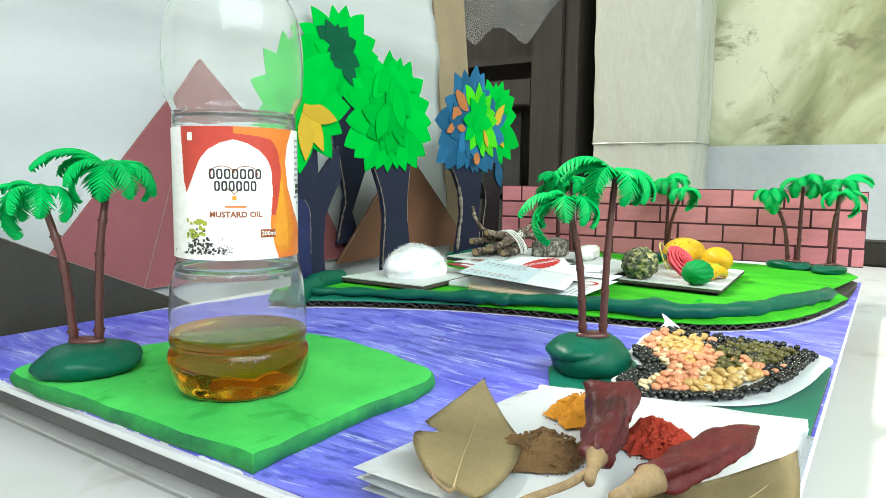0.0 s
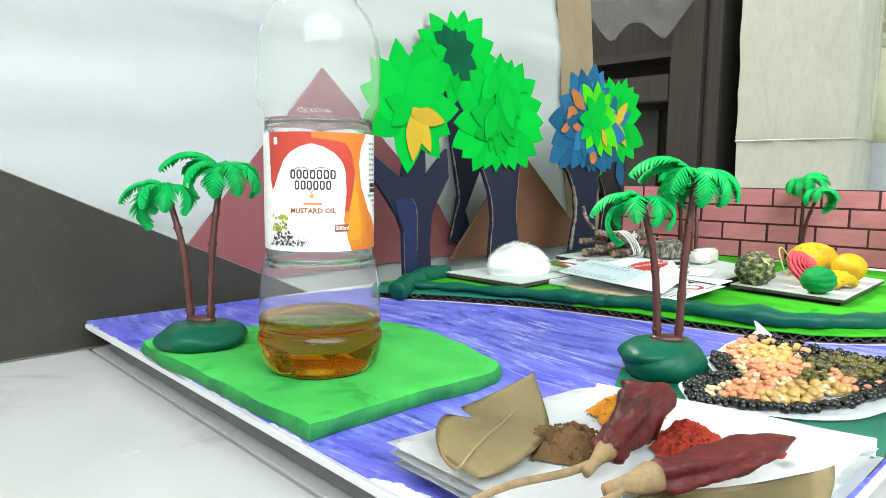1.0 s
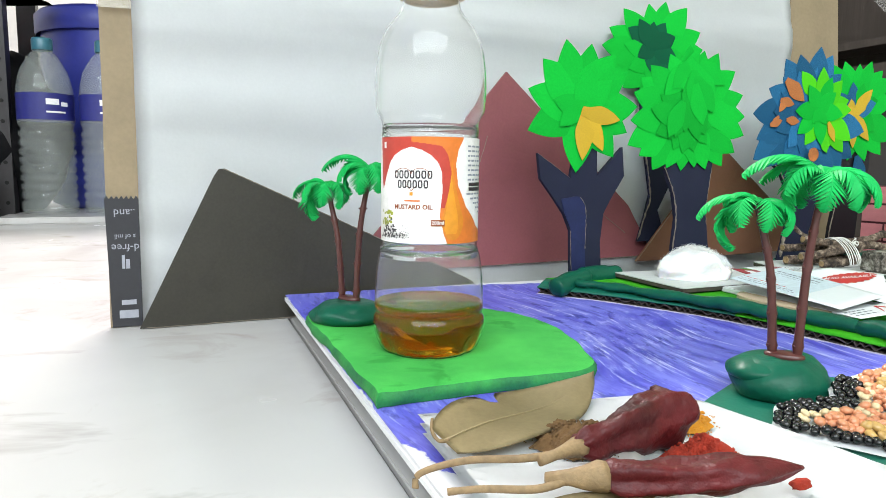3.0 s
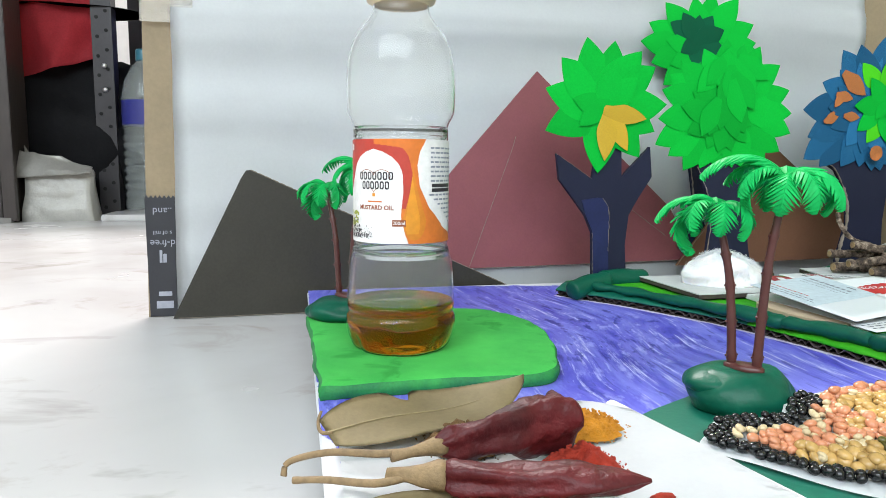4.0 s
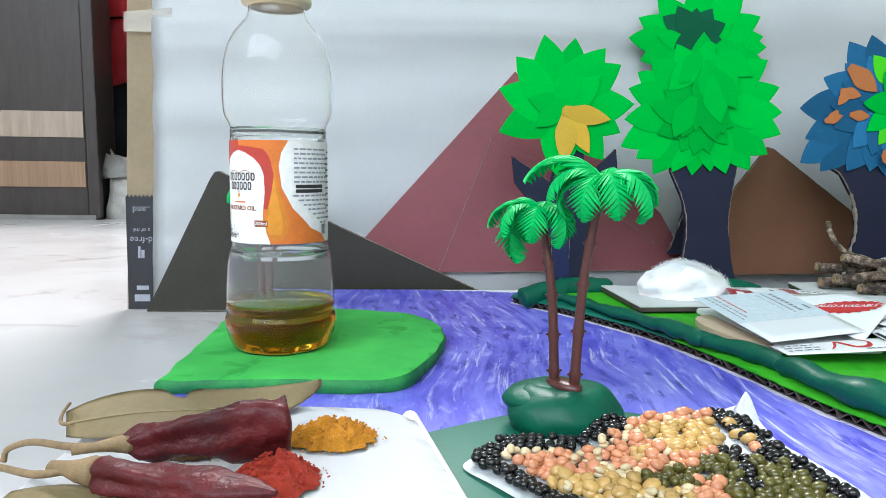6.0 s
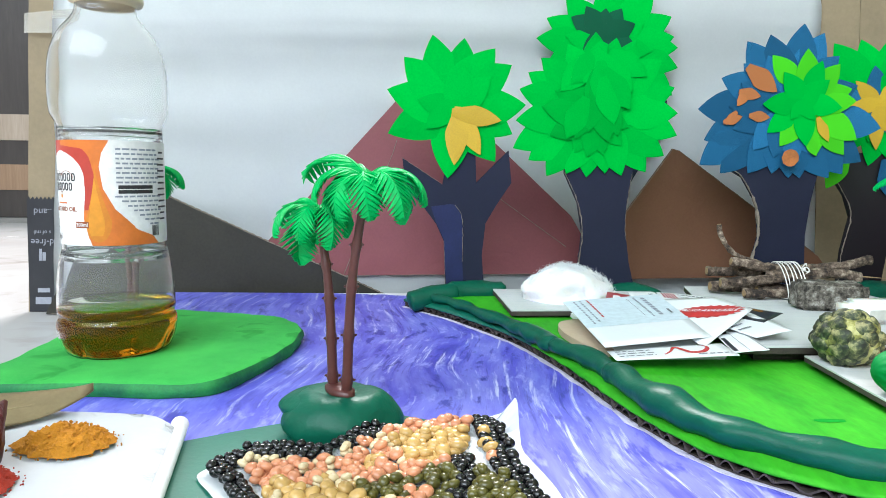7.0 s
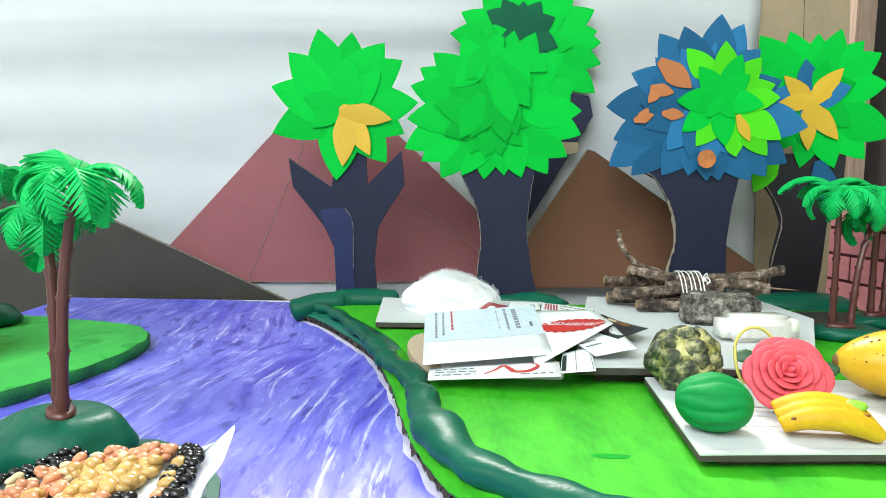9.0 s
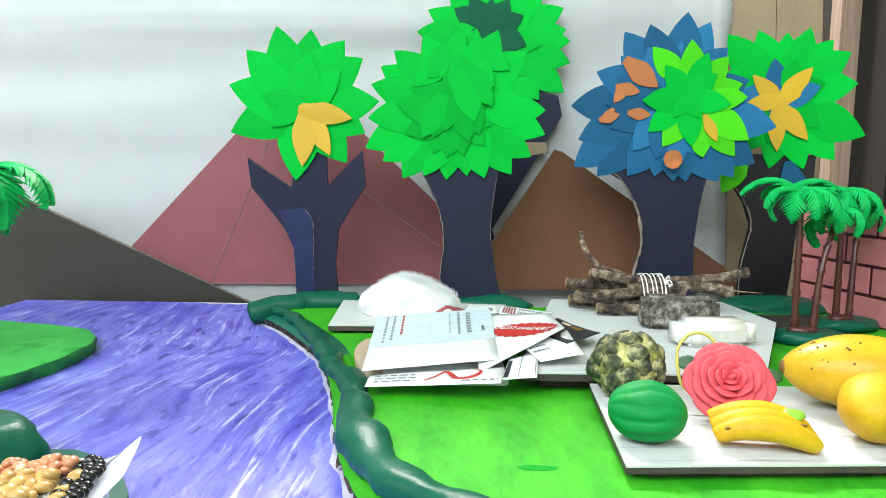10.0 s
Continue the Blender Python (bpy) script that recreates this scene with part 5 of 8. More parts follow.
def bottle():
    BZ = 0.0058
    t = thing("oil_bottle", (0, 0, BZ), "clear plastic oil bottle, a quarter full of amber oil", "bottle")
    prof = [(0.0150, 0.0010), (0.0185, 0.0000), (0.0215, 0.0016), (0.0236, 0.0062), (0.0246, 0.0110), (0.0246, 0.0145), (0.0237, 0.0164), (0.0236, 0.0176), (0.0241, 0.0190), (0.0241, 0.0240), (0.0236, 0.0330), (0.0228, 0.0400), (0.0218, 0.0440), (0.0211, 0.0462), (0.0209, 0.0480),
            (0.0209, 0.0930), (0.0208, 0.0985), (0.0216, 0.1010), (0.0232, 0.1042), (0.0237, 0.1090), (0.0238, 0.1170), (0.0232, 0.1250), (0.0220, 0.1310), (0.0196, 0.1370), (0.0168, 0.1410), (0.0140, 0.1445), (0.0124, 0.1475), (0.0120, 0.1510)]
    fine = [(p.x, p.z) for p in spline([(r, 0, z) for r, z in prof], 4)]
    seg = 60
    bm = bmesh.new()
    lathe(bm, fine, seg)
    dimpled(bm)
    bottom = [v for v in bm.verts if abs(math.hypot(v.co.x, v.co.y)) < 0.0151 and v.co.z < 0.004]
    ring_ = sorted(bottom, key=lambda v: math.atan2(v.co.y, v.co.x))
    if len(ring_) == seg:
        bm.faces.new(ring_)
    bmesh.ops.recalc_face_normals(bm, faces=bm.faces)
    bmesh.ops.solidify(bm, geom=bm.faces[:], thickness=0.00045)
    for f in bm.faces:
        f.material_index = 1 if f.calc_center_median().z < 0.0226 else 0
    part("body", bm, M_PET, t, "clear ribbed plastic body", True).data.materials.append(M_PETCLEAR)
    oil = []
    for r, z in fine:
        if z <= 0.0222:
            oil.append((max(0.001, r - 0.0004), z + 0.0006))
    bm = bmesh.new()
    lathe(bm, oil, seg)
    dimpled(bm)
    bm.verts.index_update()
    first = [v for v in bm.verts if v.index < seg]
    last_ = [v for v in bm.verts if v.index >= seg * (len(oil) - 1)]
    bm.faces.new(first[::-1])
    skin = bm.faces.new(last_)
    skin.material_index = 1
    part("oil", bm, M_OIL, t, "amber mustard oil", True).data.materials.append(M_OILTOP)
    # neck and collar
    bm = bmesh.new()
    lathe(bm, [(0.0121, 0.1500), (0.0124, 0.1512), (0.0146, 0.1516), (0.0150, 0.1526), (0.0150, 0.1542), (0.0144, 0.1552), (0.0128, 0.1558), (0.0126, 0.1600), (0.0126, 0.1680), (0.0112, 0.1690)], 48)
    part("collar", bm, M_CAPW, t, "cream plastic neck collar", True)
    bm = bmesh.new()
    lathe(bm, [(0.0134, 0.1600), (0.0137, 0.1606), (0.0137, 0.1735), (0.0130, 0.1752), (0.0040, 0.1756)], 60)
    part("cap", bm, M_CAPW, t, "cream screw cap", True)

    # the wrap-around label: a fine grid whose faces take the printed colours
    R, z0, z1 = 0.02125, 0.0492, 0.0928
    th0 = radians(-131)
    nu, nv = 660, 150
    bm = bmesh.new()
    g = [[bm.verts.new((R * math.cos(th0 + (i / nu - 0.5) * 2 * math.pi), R * math.sin(th0 + (i / nu - 0.5) * 2 * math.pi), z0 + (z1 - z0) * j / nv)) for i in range(nu)] for j in range(nv + 1)]

    def ink(deg, v):
        """Printed colour at an angle from the middle of the emblem and a height from 0 to 1."""
        def curve(*knots):
            for (va, da), (vb, db) in zip(knots, knots[1:]):
                if va <= v <= vb:
                    k = (v - va) / (vb - va)
                    return da + (db - da) * k * k * (3 - 2 * k) if abs(db - da) > 20 else da + (db - da) * k
            return knots[-1][1]

        # white dome, round above and straight-sided below
        right = curve((0.0, 41), (0.09, 37), (0.26, 32), (0.5, 35), (0.68, 34), (0.76, 30), (0.83, 22), (0.88, 11), (0.905, 0), (1.0, -200))
        left = -curve((0.0, 60), (0.30, 60), (0.45, 50), (0.56, 42), (0.66, 36), (0.76, 30), (0.83, 22), (0.88, 11), (0.905, 0), (1.0, -200))
        if left < deg < right:
            return 0
        if deg <= 0:
            return 1 if deg > -curve((0.0, 44), (0.45, 44), (0.60, 49), (1.0, 52)) else 0
        far = curve((0.0, 118), (0.05, 112), (0.18, 86), (0.35, 66), (0.55, 54), (0.75, 51), (0.88, 54), (1.0, 62))
        if deg > far:
            return 0
        # amber drop with a long tail, then orange, then red
        half = 14 * math.sqrt(max(0.0, 1 - ((v - 0.22) / 0.185) ** 2)) if v < 0.24 else 14 * max(0.0, (0.80 - v) / 0.56) ** 1.7
        mid_deg = 48 - 4 * max(0.0, v - 0.3)
        if abs(deg - mid_deg) < half:
            return 4 if abs(deg - mid_deg + 2) < half * 0.62 and v > 0.09 else 3
        t_ = (deg - right) / max(1.0, far - right)
        return 2 if t_ > 0.62 or v < 0.34 else 1

    for j in range(nv):
        for i in range(nu):
            f = bm.faces.new((g[j][i], g[j][(i + 1) % nu], g[j + 1][(i + 1) % nu], g[j + 1][i]))
            f.material_index = ink(((i + 0.5) / nu - 0.5) * 360, (j + 0.5) / nv)
    lab = part("label", bm, [M_LABEL, M_LAB_RED, M_LAB_ORANGE, M_LAB_AMBER, M_LAB_DROP], t, "white, red and orange wrap-around paper label", True)

    def wrapped(bm, deg, zc, lift=0.00012):
        for v in bm.verts:
            a = th0 + radians(deg) + v.co.x / R
            v.co = ((R + lift) * math.cos(a), (R + lift) * math.sin(a), zc + v.co.y)
        return bm

    def bar(deg, v, w, h, mat, name="print", label=""):
        bm = bmesh.new()
        n = max(1, int(w / 0.0006))
        lo_ = [bm.verts.new((-w / 2 + w * k / n, -h / 2, 0)) for k in range(n + 1)]
        hi_ = [bm.verts.new((-w / 2 + w * k / n, h / 2, 0)) for k in range(n + 1)]
        for k in range(n):
            bm.faces.new((lo_[k], lo_[k + 1], hi_[k + 1], hi_[k]))
        part(name, wrapped(bm, deg, z0 + (z1 - z0) * v), mat, lab, label)

    # the emblem: two rows of heavy dark hollow shapes under an outlined heart
    r = random.Random(5)

    def hollow(deg, v, w, h, t_, mat):
        bm = bmesh.new()
        n = 14
        rim = [(math.copysign(abs(math.cos(a)) ** 0.6, math.cos(a)), math.copysign(abs(math.sin(a)) ** 0.6, math.sin(a))) for a in [2 * math.pi * q / n for q in range(n)]]
        o_ = [bm.verts.new((x * w / 2, y * h / 2, 0)) for x, y in rim]
        i_ = [bm.verts.new((x * (w / 2 - t_), y * (h / 2 - t_), 0)) for x, y in rim]
        for q in range(n):
            bm.faces.new((o_[q], o_[(q + 1) % n], i_[(q + 1) % n], i_[q]))
        part("emblem_mark", wrapped(bm, deg, z0 + (z1 - z0) * v), mat, lab, "heavy dark emblem shape")

    for row, (v, n, w) in enumerate(((0.650, 7, 0.0172), (0.560, 6, 0.0138))):
        for k in range(n):
            x = (k + 0.5) / n - 0.5
            hollow(math.degrees(x * w / R) + 1, v, w / n * 0.84, 0.0034, 0.00056, M_LAB_BLACK)
    heart = []
    for k in range(41):
        a = math.pi * 2 * k / 40
        heart.append((0.0072 * math.sin(a) ** 3 * 1.05, 0.0052 * (0.8125 * math.cos(a) - 0.3125 * math.cos(2 * a) - 0.125 * math.cos(3 * a) - 0.0625 * math.cos(4 * a))))
    bm = bmesh.new()
    for (xa, ya), (xb, yb) in zip(heart, heart[1:]):
        if max(ya, yb) > 0.0005 or min(ya, yb) < -0.0036:
            nx, ny = yb - ya, xa - xb
            ll = math.hypot(nx, ny) or 1
            nx, ny = nx / ll * 0.00012, ny / ll * 0.00012
            bm.faces.new([bm.verts.new((p, q, 0)) for p, q in ((xa - nx, ya - ny), (xb - nx, yb - ny), (xb + nx, yb + ny), (xa + nx, ya + ny))])
    part("emblem_heart", wrapped(bm, 0, z0 + (z1 - z0) * 0.62), M_LAB_BROWN, lab, "thin heart outline")
    bm = text_shape("MUSTARD OIL", 0.00265, 0.00008)
    part("print", wrapped(bm, 1, z0 + (z1 - z0) * 0.345), M_LAB_BROWN, lab, "brown words")
    bar(1, 0.405, 0.0068, 0.0006, M_LAB_ORANGE)
    bar(0, 0.47, 0.0014, 0.0014, M_LAB_DROP)
    bar(30, 0.20, 0.0058, 0.0027, M_LAB_BROWN, "print", "brown box")
    bm = text_shape("200ml", 0.0021, 0.00003)
    part("print", wrapped(bm, 30, z0 + (z1 - z0) * 0.20, 0.0003), M_LABEL, lab, "white words")
    bar(-40, 0.925, 0.0020, 0.0026, M_LABEL, "print")
    bar(-40, 0.925, 0.0009, 0.0010, M_LAB_BROWN, "print")
    # mustard seeds and flowers printed at the lower left
    for k in range(190):
        a = r.gauss(-33, 9)
        v = 0.045 + abs(r.gauss(0, 0.05)) * max(0.2, 1 - abs(a + 28) / 40) * 1.6
        s = r.uniform(0.0004, 0.0009) if k < 110 else 0.0003
        bar(a if k < 110 else r.uniform(-28, -2), v, s, s, M_LAB_BLACK, "print")
    for k in range(26):
        bar(r.uniform(-46, -26), r.uniform(0.17, 0.30), r.uniform(0.0008, 0.0016), r.uniform(0.0008, 0.0016), M_LAB_GREEN, "print")
    # lines of small print
    for k in range(17):
        v = 0.92 - 0.045 * k
        if 0.50 < v < 0.56 or k in (8,):
            bar(90, v, 0.0150, 0.0015, M_LAB_BLACK)
            continue
        n = 5
        d = (66 if v > 0.55 else 60 + 1.5 * max(0.0, 0.50 - v) * 95) + 2
        while d < 118:
            w = r.uniform(0.0012, 0.0030)
            bar(d + math.degrees(w / R / 2), v, w, 0.00075, M_INK_GREY)
            d += math.degrees((w + 0.0006) / R)
    for k in range(12):
        bar(108 + k * 0.9, 0.13, r.uniform(0.00012, 0.0003), 0.0045, M_LAB_BLACK)
    for k in range(12):
        bar(128, 0.9 - 0.06 * k, r.uniform(0.004, 0.007), 0.0008, M_LAB_BLACK)
    for k in range(14):
        bar(-82, 0.9 - 0.055 * k, r.uniform(0.003, 0.006), 0.0007, M_LAB_BLACK)


bottle()


# ---------------------------------------------------------------- plates and leaflets on the bank
def quad_plate(name, corners, z0, top, card, mat_top, label, cat, lines=0):
    """A small piece of card with ruled paper on top, resting on a smaller inset piece."""
    t = thing(name, (corners[0][0], corners[0][1], z0), label, cat)
    loc2 = [(x - corners[0][0], y - corners[0][1]) for x, y in corners]
    cx_, cy_ = sum(p[0] for p in loc2) / len(loc2), sum(p[1] for p in loc2) / len(loc2)
    if top - card > 0.0008:
        part("support", prism(bmesh.new(), [(cx_ + (x - cx_) * 0.88, cy_ + (y - cy_) * 0.90) for x, y in loc2], 0.0002, top - card - 0.0001), M_CARD_DK, t, "inset cardboard support")
    part("card", prism(bmesh.new(), loc2, max(0.0002, top - card), top - 0.0007), M_CARD_DK, t, "dark cut cardboard edge")
    part("paper", prism(bmesh.new(), loc2, top - 0.0006, top), mat_top, t, "ruled white paper")
    a, b, c, d = [Vector((x, y, top + 0.00012)) for x, y in (loc2[0], loc2[1], loc2[2], loc2[-1])]
    for k in range(lines):
        u = (k + 0.7) / lines
        p, q = a.lerp(b, u), d.lerp(c, u)
        n = (q - p).cross(Vector((0, 0, 1))).normalized() * 0.00010
        bm = bmesh.new()
        bm.faces.new([bm.verts.new(v) for v in (p - n, q - n, q + n, p + n)])
        part("ruled_line", bm, M_RULE, t)
    return t


quad_plate("cotton_plate", [(0.184, 0.119), (0.1862, 0.0515), (0.262, 0.054), (0.2800, 0.112)], BANK, 0.0044, 0.0030, M_PLATE, "small cardboard plate with ruled paper under cotton wool", "card plate", 9)
quad_plate("log_plate", [(0.3060, 0.112), (0.2690, -0.0375), (0.3600, -0.0365), (0.4100, 0.0560), (0.4060, 0.112)], BANK, 0.0080, 0.0032, M_PLATE, "large cardboard plate with ruled paper under twigs and stone", "card plate", 16)
quad_plate("fruit_plate", [(0.2950, -0.0395), (0.2890, -0.1085), (0.3980, -0.1035), (0.4120, -0.0395)], BANK, 0.0048, 0.0024, M_PLATE, "white cardboard plate carrying toy fruit", "card plate", 8)

cot = thing("cotton_wool", (0.2250, 0.0850, BANK + 0.0045), "fluffy white cotton wool tuft on a card plate", "cotton wool")
bm = blob(bmesh.new(), (0, 0, 0.003), (0.0270, 0.0190, 0.0142), 0.17, 1.9, 5, 4.0, 0.0)
for v in bm.verts:
    v.co.z *= 1 + 0.15 * math.exp(-((v.co.x + 0.005) / 0.013) ** 2)
    v.co += v.co.normalized() * 0.0010 * noise.noise(v.co * 90)
    v.co += v.co.normalized() * 0.0006 * noise.noise(v.co * 420)
    v.co.z = max(0.0, v.co.z)
part("tuft", bm, M_COTTON, cot, "", True)
bm = bmesh.new()
r = random.Random(8)
for k in range(2600):
    a, e = r.uniform(0, 2 * math.pi), r.uniform(0.0, 1.45)
    d = Vector((math.cos(a) * math.cos(e), math.sin(a) * math.cos(e), math.sin(e)))
    p = Vector((d.x * 0.0260, d.y * 0.0184, 0.003 + d.z * 0.0144))
    p.z *= 1 + 0.15 * math.exp(-((p.x + 0.005) / 0.013) ** 2)
    tn = d.cross(Vector((r.uniform(-1, 1), r.uniform(-1, 1), r.uniform(-1, 1)))).normalized()
    l = r.uniform(0.0012, 0.0050)
    path = [p - tn * l, p + d * r.uniform(0.0004, 0.0016), p + tn * l + d * r.uniform(-0.0004, 0.0030)]
    tube(bm, spline(path, 3), 0.00005, 3, cap=False)
tagged(part("fuzz", bm, M_COTTON, cot, "loose cotton fibres"), kind="stuff")


def leaflet(corners, label, name="leaflet", mat=None, curl=0.0):
    """A printed sheet on the heap. Corners with their heights run round it; returns the thing and a way to lay print on it."""
    o = Vector(corners[0])
    t = thing(name, o, label, "printed leaflet", "heap of leaflets")
    P = [Vector(c) - o for c in corners]

    def at(u, v, up=0.0):
        p = P[0].lerp(P[1], u).lerp(P[3].lerp(P[2], u), v)
        return p + Vector((0, 0, up + curl * 0.001 * (4 * (u - 0.5) ** 2 - 1) + 0.0002 * noise.noise(Vector((u * 2.5, v * 2.5, o.x * 90)))))

    bm = bmesh.new()
    n = 10
    hi = [[bm.verts.new(at(i / n, j / n)) for i in range(n + 1)] for j in range(n + 1)]
    lo = [[bm.verts.new(at(i / n, j / n, -0.0003)) for i in range(n + 1)] for j in range(n + 1)]
    for j in range(n):
        for i in range(n):
            bm.faces.new((hi[j][i], hi[j][i + 1], hi[j + 1][i + 1], hi[j + 1][i]))
            bm.faces.new((lo[j][i], lo[j + 1][i], lo[j + 1][i + 1], lo[j][i + 1]))
    for k in range(n):
        for a, b in (((0, k), (0, k + 1)), ((n, k), (n, k + 1)), ((k, 0), (k + 1, 0)), ((k, n), (k + 1, n))):
            bm.faces.new((lo[a[0]][a[1]], lo[b[0]][b[1]], hi[b[0]][b[1]], hi[a[0]][a[1]]))
    part("sheet", bm, mat or M_PAPER, t, "thin printed paper", True)

    def block(u0, u1, v0, v1, m, label="", pname="print", lift=0.00022):
        bm = bmesh.new()
        k, q = 6, 4
        g = [[bm.verts.new(at(u0 + (u1 - u0) * i / k, v0 + (v1 - v0) * j / q, lift)) for i in range(k + 1)] for j in range(q + 1)]
        for a, b in zip(g, g[1:]):
            for i in range(k):
                bm.faces.new((a[i], a[i + 1], b[i + 1], b[i]))
        return part(pname, bm, m, t, label)

    return t, at, block


def words_block(block, r, u0, u1, v0, v1, rows, mat=None, fill=0.30):
    """Lines of print too small to read."""
    for k in range(rows):
        v = v0 + (v1 - v0) * (k + 0.5) / rows
        u = u0
        while u < u1:
            w = r.uniform(0.03, 0.08)
            block(u, min(u1, u + w), v - (v1 - v0) / rows * fill / 2, v + (v1 - v0) / rows * fill / 2, mat or M_INK)
            u += w + 0.02


r = random.Random(21)
H0 = BANK
# kraft scrap and lower sheets
kraft = thing("kraft_scrap", (0.216, 0.006, H0), "torn scrap of brown kraft card under leaflets", "card scrap")
part("scrap", prism(bmesh.new(), [(p.x, p.y) for p in spline([(-0.011, -0.002, 0), (-0.010, 0.018, 0), (-0.004, 0.027, 0), (0.006, 0.026, 0), (0.006, -0.026, 0), (-0.004, -0.028, 0)], 4, True)], 0.0002, 0.0032), M_KRAFT, kraft)
box_t = thing("leaflet_pad", (0.2450, 0.010, H0), "thick folded pad of papers under the leaflets", "paper pad", "heap of leaflets")
part("pad", boxm(-0.026, 0.022, -0.040, 0.044, 0.0002, 0.0034, bev=0.0006), M_PAPER, box_t)
t, at, block = leaflet([(0.2148, -0.0446, 0.0133), (0.2621, -0.0505, 0.0172), (0.2654, -0.0272, 0.0160), (0.2151, -0.0295, 0.0132)], "white leaflet with a dark red emblem, lying lowest")
bm = bmesh.new()
arc = [at(p.x, p.y, 0.0002) for p in spline([(0.43, 0.30, 0), (0.50, 0.55, 0), (0.57, 0.86, 0), (0.62, 0.62, 0), (0.66, 0.42, 0), (0.75, 0.40, 0), (0.82, 0.60, 0), (0.83, 0.80, 0), (0.78, 0.96, 0)], 7)]
tube(bm, arc, [0.00035 + 0.0010 * math.sin(math.pi * min(1, i / len(arc))) ** 2 for i in range(len(arc))], 6, 0.10)
part("emblem", bm, M_INK_RED, t, "dark red curved emblem stroke")
words_block(block, r, 0.05, 0.36, 0.20, 0.85, 3)
words_block(block, r, 0.70, 0.97, 0.12, 0.32, 1)
t, at, block = leaflet([(0.2630, -0.0440, 0.0165), (0.2745, -0.0496, 0.0192), (0.2802, -0.0143, 0.0186), (0.2685, -0.0163, 0.0165)], "small white leaflet with faint ruled lines")
for u in (0.45, 0.93):
    block(u, u + 0.02, 0.0, 1.0, M_INK, "", "ruled_line")
block(0.02, 0.16, 0.05, 0.8, M_PHOTO, "dark printed strip")
t, at, block = leaflet([(0.2787, -0.0311, 0.0195), (0.2947, -0.0298, 0.0225), (0.2962, 0.0122, 0.0218), (0.2744, -0.0023, 0.0188)], "white leaflet with small print at one end")
words_block(block, r, 0.05, 0.40, 0.35, 0.95, 3)
t, at, block = leaflet([(0.2836, 0.0136, 0.0215), (0.2920, -0.0119, 0.0218), (0.3083, 0.0017, 0.0232), (0.2960, 0.0334, 0.0226)], "dark glossy photograph leaflet", mat=M_PHOTO, curl=0.6)
block(0.45, 0.72, 0.74, 0.90, M_SPOT, "brown printed patch")
block(0.20, 0.40, 0.80, 0.93, M_KRAFT, "pale printed patch")
t, at, block = leaflet([(0.2700, 0.0554, 0.0200), (0.2950, 0.0250, 0.0212), (0.2976, 0.0524, 0.0214), (0.2738, 0.0742, 0.0202)], "white leaflet with heavy dark print along its edge")
for k in range(5):
    block(0.06 + 0.05 * k, 0.09 + 0.05 * k, 0.15, 0.85, M_INK_DKRED, "", "heading")
words_block(block, r, 0.34, 0.95, 0.10, 0.9, 3)
t, at, block = leaflet([(0.2560, -0.0312, 0.0152), (0.2931, 0.0010, 0.0252), (0.2916, 0.0350, 0.0244), (0.2560, 0.0540, 0.0196)], "white leaflet with a red burst and small print")
# red burst with its two words; e1 and e2 run along and across the words
o = at(0, 0)
mid = Vector((0.2770, 0.0115, 0.0219)) - t.location
e1 = (Vector((0.2879, -0.0012, 0.0241)) - Vector((0.2633, 0.0188, 0.0198))).normalized()
e2 = Vector((0.83, 0.62, 0.32)).normalized()


def on_sheet(p, lift):
    """Drops a point straight on to the sheet."""
    u, v = 0.5, 0.5
    for k in range(12):
        q = at(u, v)
        du, dv = (at(u + 0.01, v) - q) * 100, (at(u, v + 0.01) - q) * 100
        ex, ey = p.x - q.x, p.y - q.y
        det = du.x * dv.y - du.y * dv.x
        u += (ex * dv.y - ey * dv.x) / det
        v += (du.x * ey - du.y * ex) / det
    return Vector((p.x, p.y, at(u, v).z + lift))


bm = bmesh.new()
star = []
for k in range(44):
    a = 2 * math.pi * k / 44
    q = 1.0 if k % 2 else 0.84
    star.append(on_sheet(mid + e1 * 0.0158 * q * math.cos(a) + e2 * 0.0112 * q * math.sin(a), 0.0003))
mid3 = bm.verts.new(on_sheet(mid, 0.0003))
vs = [bm.verts.new(v) for v in star]
for k in range(44):
    bm.faces.new((mid3, vs[k], vs[(k + 1) % 44]))
part("burst", bm, M_INK_RED, t, "red printed burst")
bm = text_shape("ALSO AVAILABLE", 0.0040, 0.00008)
for v in bm.verts:
    v.co = on_sheet(mid + e1 * v.co.x * 0.86 + e2 * (v.co.y * 1.5 + 0.0008), 0.0005)
part("print", bm, M_WHITEINK, t, "white words")
t, at, block = leaflet([(0.2349, 0.0440, 0.0200), (0.2464, 0.0380, 0.0205), (0.2535, 0.0601, 0.0208), (0.2446, 0.0721, 0.0205)], "red and white leaflet corner under the heap", mat=M_INK_DKRED)
block(0.3, 0.6, 0.2, 0.7, M_PAPER)
t, at, block = leaflet([(0.2526, 0.0515, 0.0205), (0.2696, 0.0528, 0.0208), (0.2712, 0.0716, 0.0208), (0.2569, 0.0738, 0.0206)], "white ruled leaflet with a small dark box of print")
for k in range(6):
    block(0.1, 0.62, 0.12 + 0.14 * k, 0.14 + 0.14 * k, M_INK_BLUE, "", "ruled_line")
block(0.68, 0.84, 0.15, 0.6, M_INK)
t, at, block = leaflet([(0.2127, -0.0350, 0.0162), (0.2640, -0.0215, 0.0176), (0.2655, 0.0500, 0.0232), (0.2115, 0.0400, 0.0206)], "large pale blue leaflet with dark print on top of the heap", mat=M_CARDWHITE)
block(0.0, 1.0, 0.36, 1.0, M_INK_PALE, "pale blue panel", "print", 0.00012)
